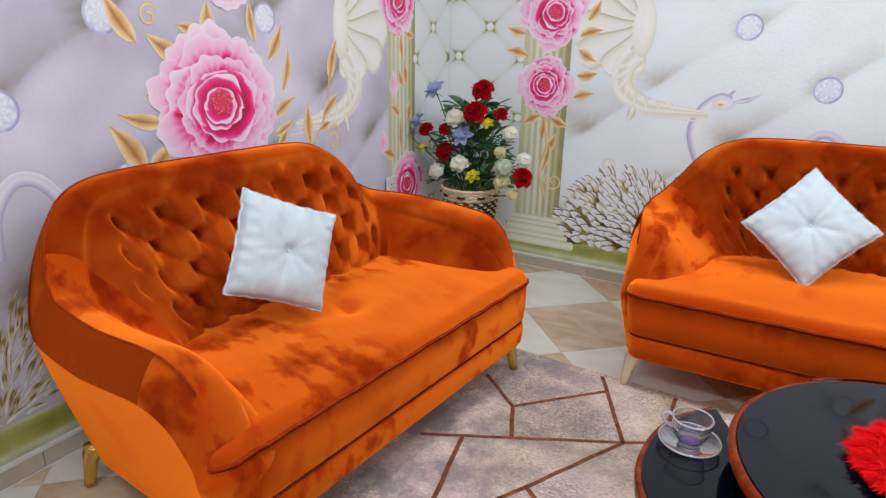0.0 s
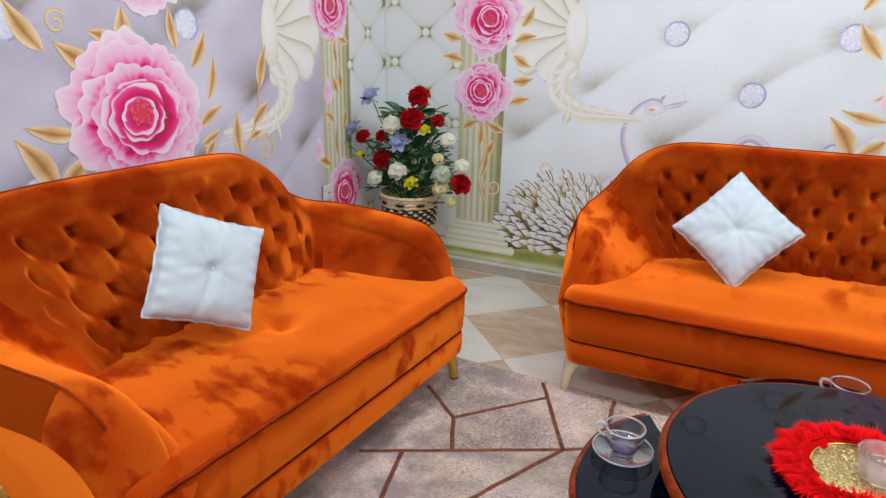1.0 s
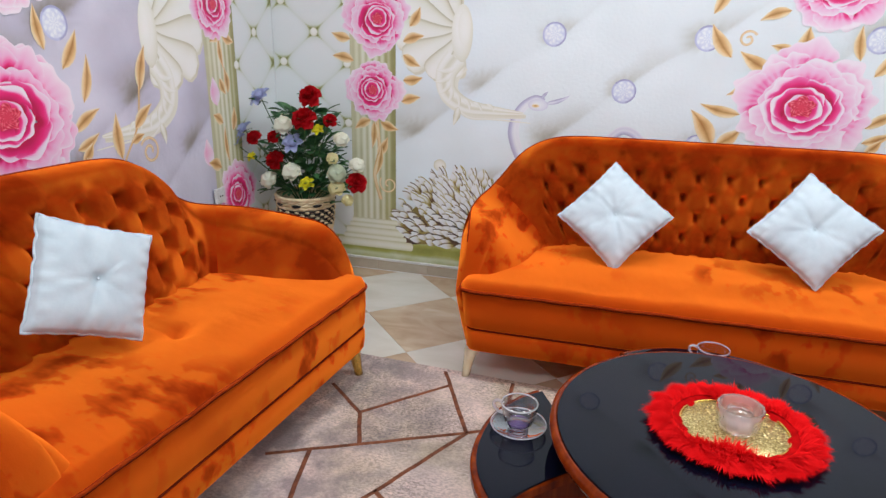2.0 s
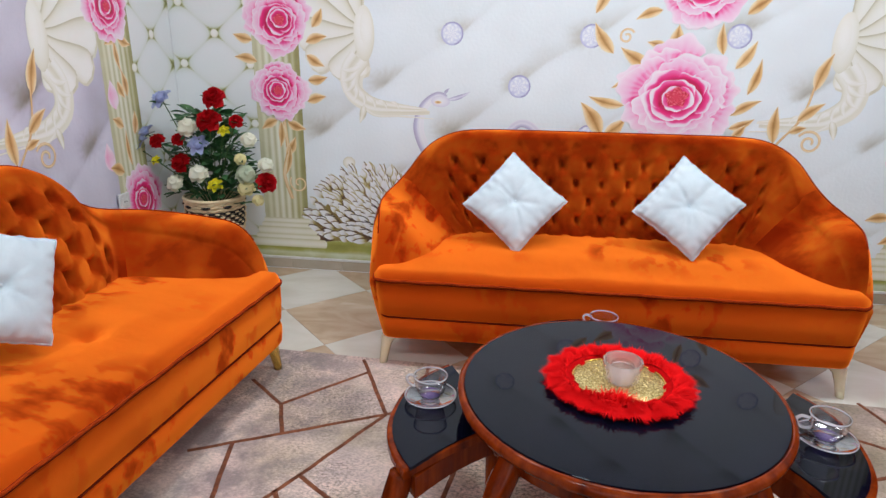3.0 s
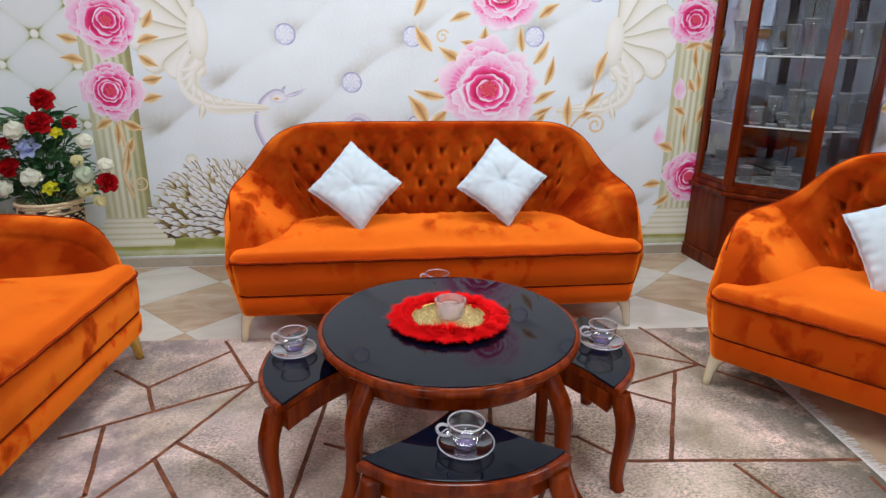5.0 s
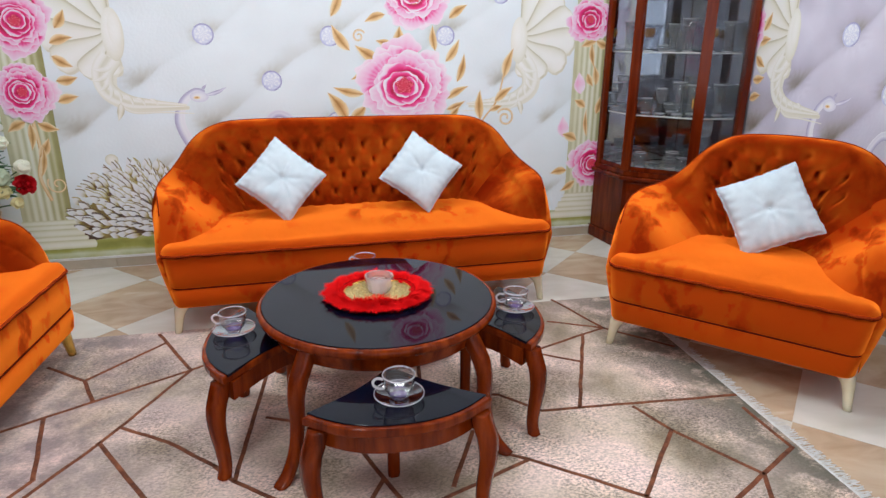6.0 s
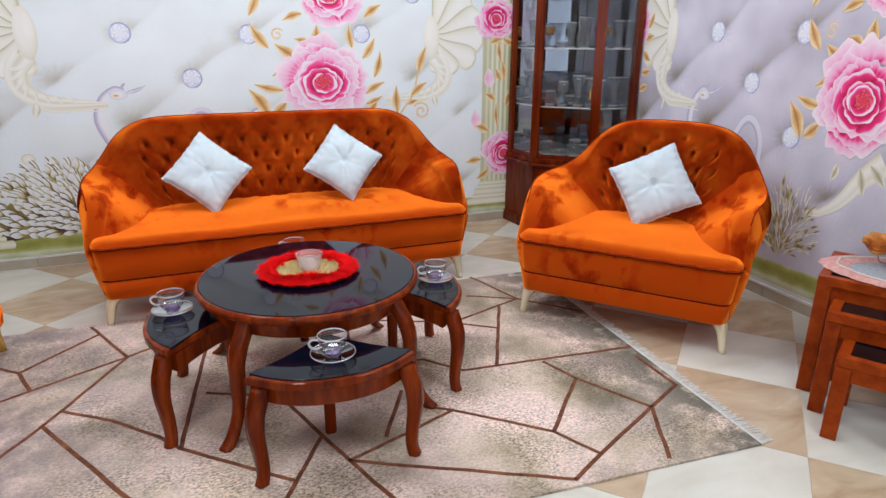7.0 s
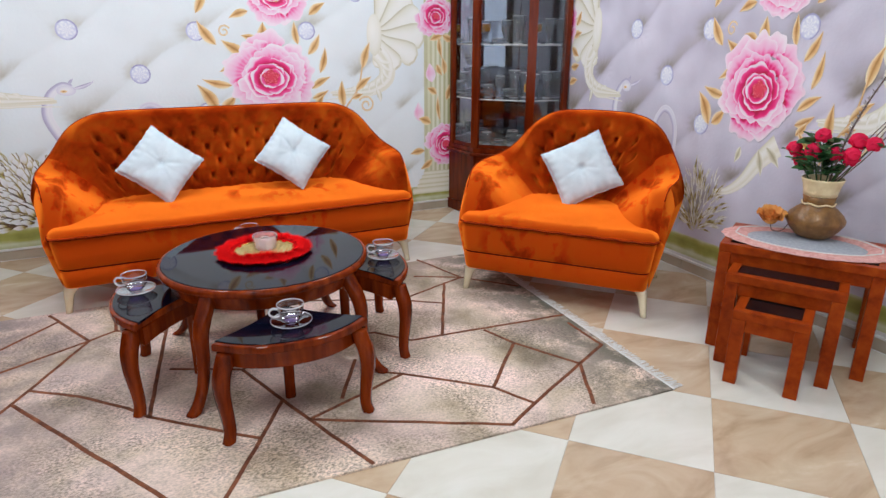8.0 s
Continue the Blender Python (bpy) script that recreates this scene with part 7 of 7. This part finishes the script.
# ---- socket on the west wall ----
sock = thing("wall_socket", pose(LEFT + 0.012, 2.785, 0.568, 0, 0, 90), "square white socket plate, on the mural wall", "socket")
part("plate", box(-0.042, 0.042, -0.012, 0.0, -0.042, 0.042, 0.004), WHITE_TRIM, sock)
part("insert", box(-0.024, 0.024, -0.0155, -0.0125, -0.024, 0.024, 0.002), WHITE_TRIM, sock)
for sx in (-0.009, 0.009):
    part("pin_hole", box(sx - 0.003, sx + 0.003, -0.0165, -0.0158, -0.004, 0.004), BLACK_TOP, sock)

# ---- skirting ----
SKIRT_H = 0.068


def skirting(x0, y0, x1, y1, parent, step=0.33):
    ln, turn = math.hypot(x1 - x0, y1 - y0), math.degrees(math.atan2(y1 - y0, x1 - x0))
    m = pose(x0, y0, 0, 0, 0, turn)
    n = int(ln / step)
    rest = (ln - n * step)
    full = bpy.data.meshes.new("skirting_tile")
    bm = box(0.001, step - 0.001, 0.0, 0.012, 0.001, SKIRT_H - 0.006, 0.0015, 1)
    bm.to_mesh(full)
    bm.free()
    for k in range(n):
        piece("skirting_tile", full, TILE_SKIRT, parent, m=m @ pose(step * k, 0, 0))
    if rest > 0.02:
        part("skirting_tile", box(0.001, rest - 0.001, 0.0, 0.012, 0.001, SKIRT_H - 0.006, 0.0015, 1), TILE_SKIRT, parent, m=m @ pose(step * n, 0, 0))
    part("skirting_strip", box(0.0, ln, 0.0, 0.016, SKIRT_H - 0.005, SKIRT_H + 0.008, 0.002), WHITE_TRIM, parent, "white skirting strip", m=m)
    part("floor_joint", box(0.0, ln, 0.0, 0.018, -0.005, 0.0006), WHITE_TRIM, parent, m=m)


base_n = tagged(part("baseboard_north", box(LEFT + 0.02, RIGHT - 0.02, BACK - 0.0102, BACK - 0.0012, 0.0, SKIRT_H), GROUT, None), "beige tiled skirting with a white strip", "baseboard", kind="structure")
base_w = tagged(part("baseboard_west", box(LEFT + 0.0012, LEFT + 0.0102, FRONT + 0.01, BACK - 0.02, 0.0, SKIRT_H), GROUT, None), "beige tiled skirting with a white strip", "baseboard", kind="structure")
base_e = tagged(part("baseboard_east", box(RIGHT - 0.0102, RIGHT - 0.0012, FRONT + 0.01, BACK - 0.02, 0.0, SKIRT_H), GROUT, None), "beige tiled skirting with a white strip", "baseboard", kind="structure")
skirting(RIGHT - 0.03, BACK - 0.0105, LEFT + 0.03, BACK - 0.0105, base_n)
skirting(LEFT + 0.0105, BACK - 0.03, LEFT + 0.0105, FRONT + 0.02, base_w)
skirting(RIGHT - 0.0105, FRONT + 0.02, RIGHT - 0.0105, BACK - 0.03, base_e)

# ---- floor tiles, laid diagonally ----
TS, TA = 0.494, math.radians(43.3)
E1, E2 = Vector((math.cos(TA), math.sin(TA))) * TS, Vector((-math.sin(TA), math.cos(TA))) * TS
T0 = Vector((2.10, 0.268))


def clipped(poly, x0, x1, y0, y1):
    for axis, bound, keep_low in ((0, x0, False), (0, x1, True), (1, y0, False), (1, y1, True)):
        out = []
        for i, p in enumerate(poly):
            q = poly[(i + 1) % len(poly)]
            a_in = (p[axis] <= bound) if keep_low else (p[axis] >= bound)
            b_in = (q[axis] <= bound) if keep_low else (q[axis] >= bound)
            if a_in:
                out.append(p)
            if a_in != b_in:
                t = (bound - p[axis]) / (q[axis] - p[axis])
                out.append((p[0] + (q[0] - p[0]) * t, p[1] + (q[1] - p[1]) * t))
        poly = out
        if len(poly) < 3:
            return []
    return poly


def tile_mesh(poly):
    bm = bmesh.new()
    top = [bm.verts.new((x, y, 0.0)) for x, y in poly]
    low = [bm.verts.new((x, y, -0.007)) for x, y in poly]
    bm.faces.new(top)
    n = len(poly)
    for i in range(n):
        bm.faces.new((low[i], low[(i + 1) % n], top[(i + 1) % n], top[i]))
    bmesh.ops.recalc_face_normals(bm, faces=bm.faces[:])
    me = bpy.data.meshes.new("floor_tile")
    bm.to_mesh(me)
    bm.free()
    return me


G = 0.0008
u1, u2 = E1.normalized() * G, E2.normalized() * G
SQUARE = [tuple(v) for v in (u1 + u2, E1 - u1 + u2, E1 + E2 - u1 - u2, E2 + u1 - u2)]
whole = {0: tile_mesh(SQUARE), 1: tile_mesh(SQUARE)}
for i in range(-22, 18):
    for j in range(-18, 20):
        o = T0 + E1 * i + E2 * j
        world = [(p[0] + o.x, p[1] + o.y) for p in SQUARE]
        cut = clipped(world, LEFT + 0.012, RIGHT - 0.012, FRONT, BACK - 0.012)
        if not cut:
            continue
        mat_t = TILE_WHITE if (i + j) % 2 == 1 else TILE_BEIGE
        if len(cut) == 4 and all(abs(a[0] - b[0]) + abs(a[1] - b[1]) < 1e-6 for a, b in zip(cut, world)):
            piece("floor_tile", whole[(i + j) % 2], mat_t, floor, m=pose(o.x, o.y, 0))
        else:
            piece("floor_tile", tile_mesh([(x - o.x, y - o.y) for x, y in cut]), mat_t, floor, m=pose(o.x, o.y, 0))
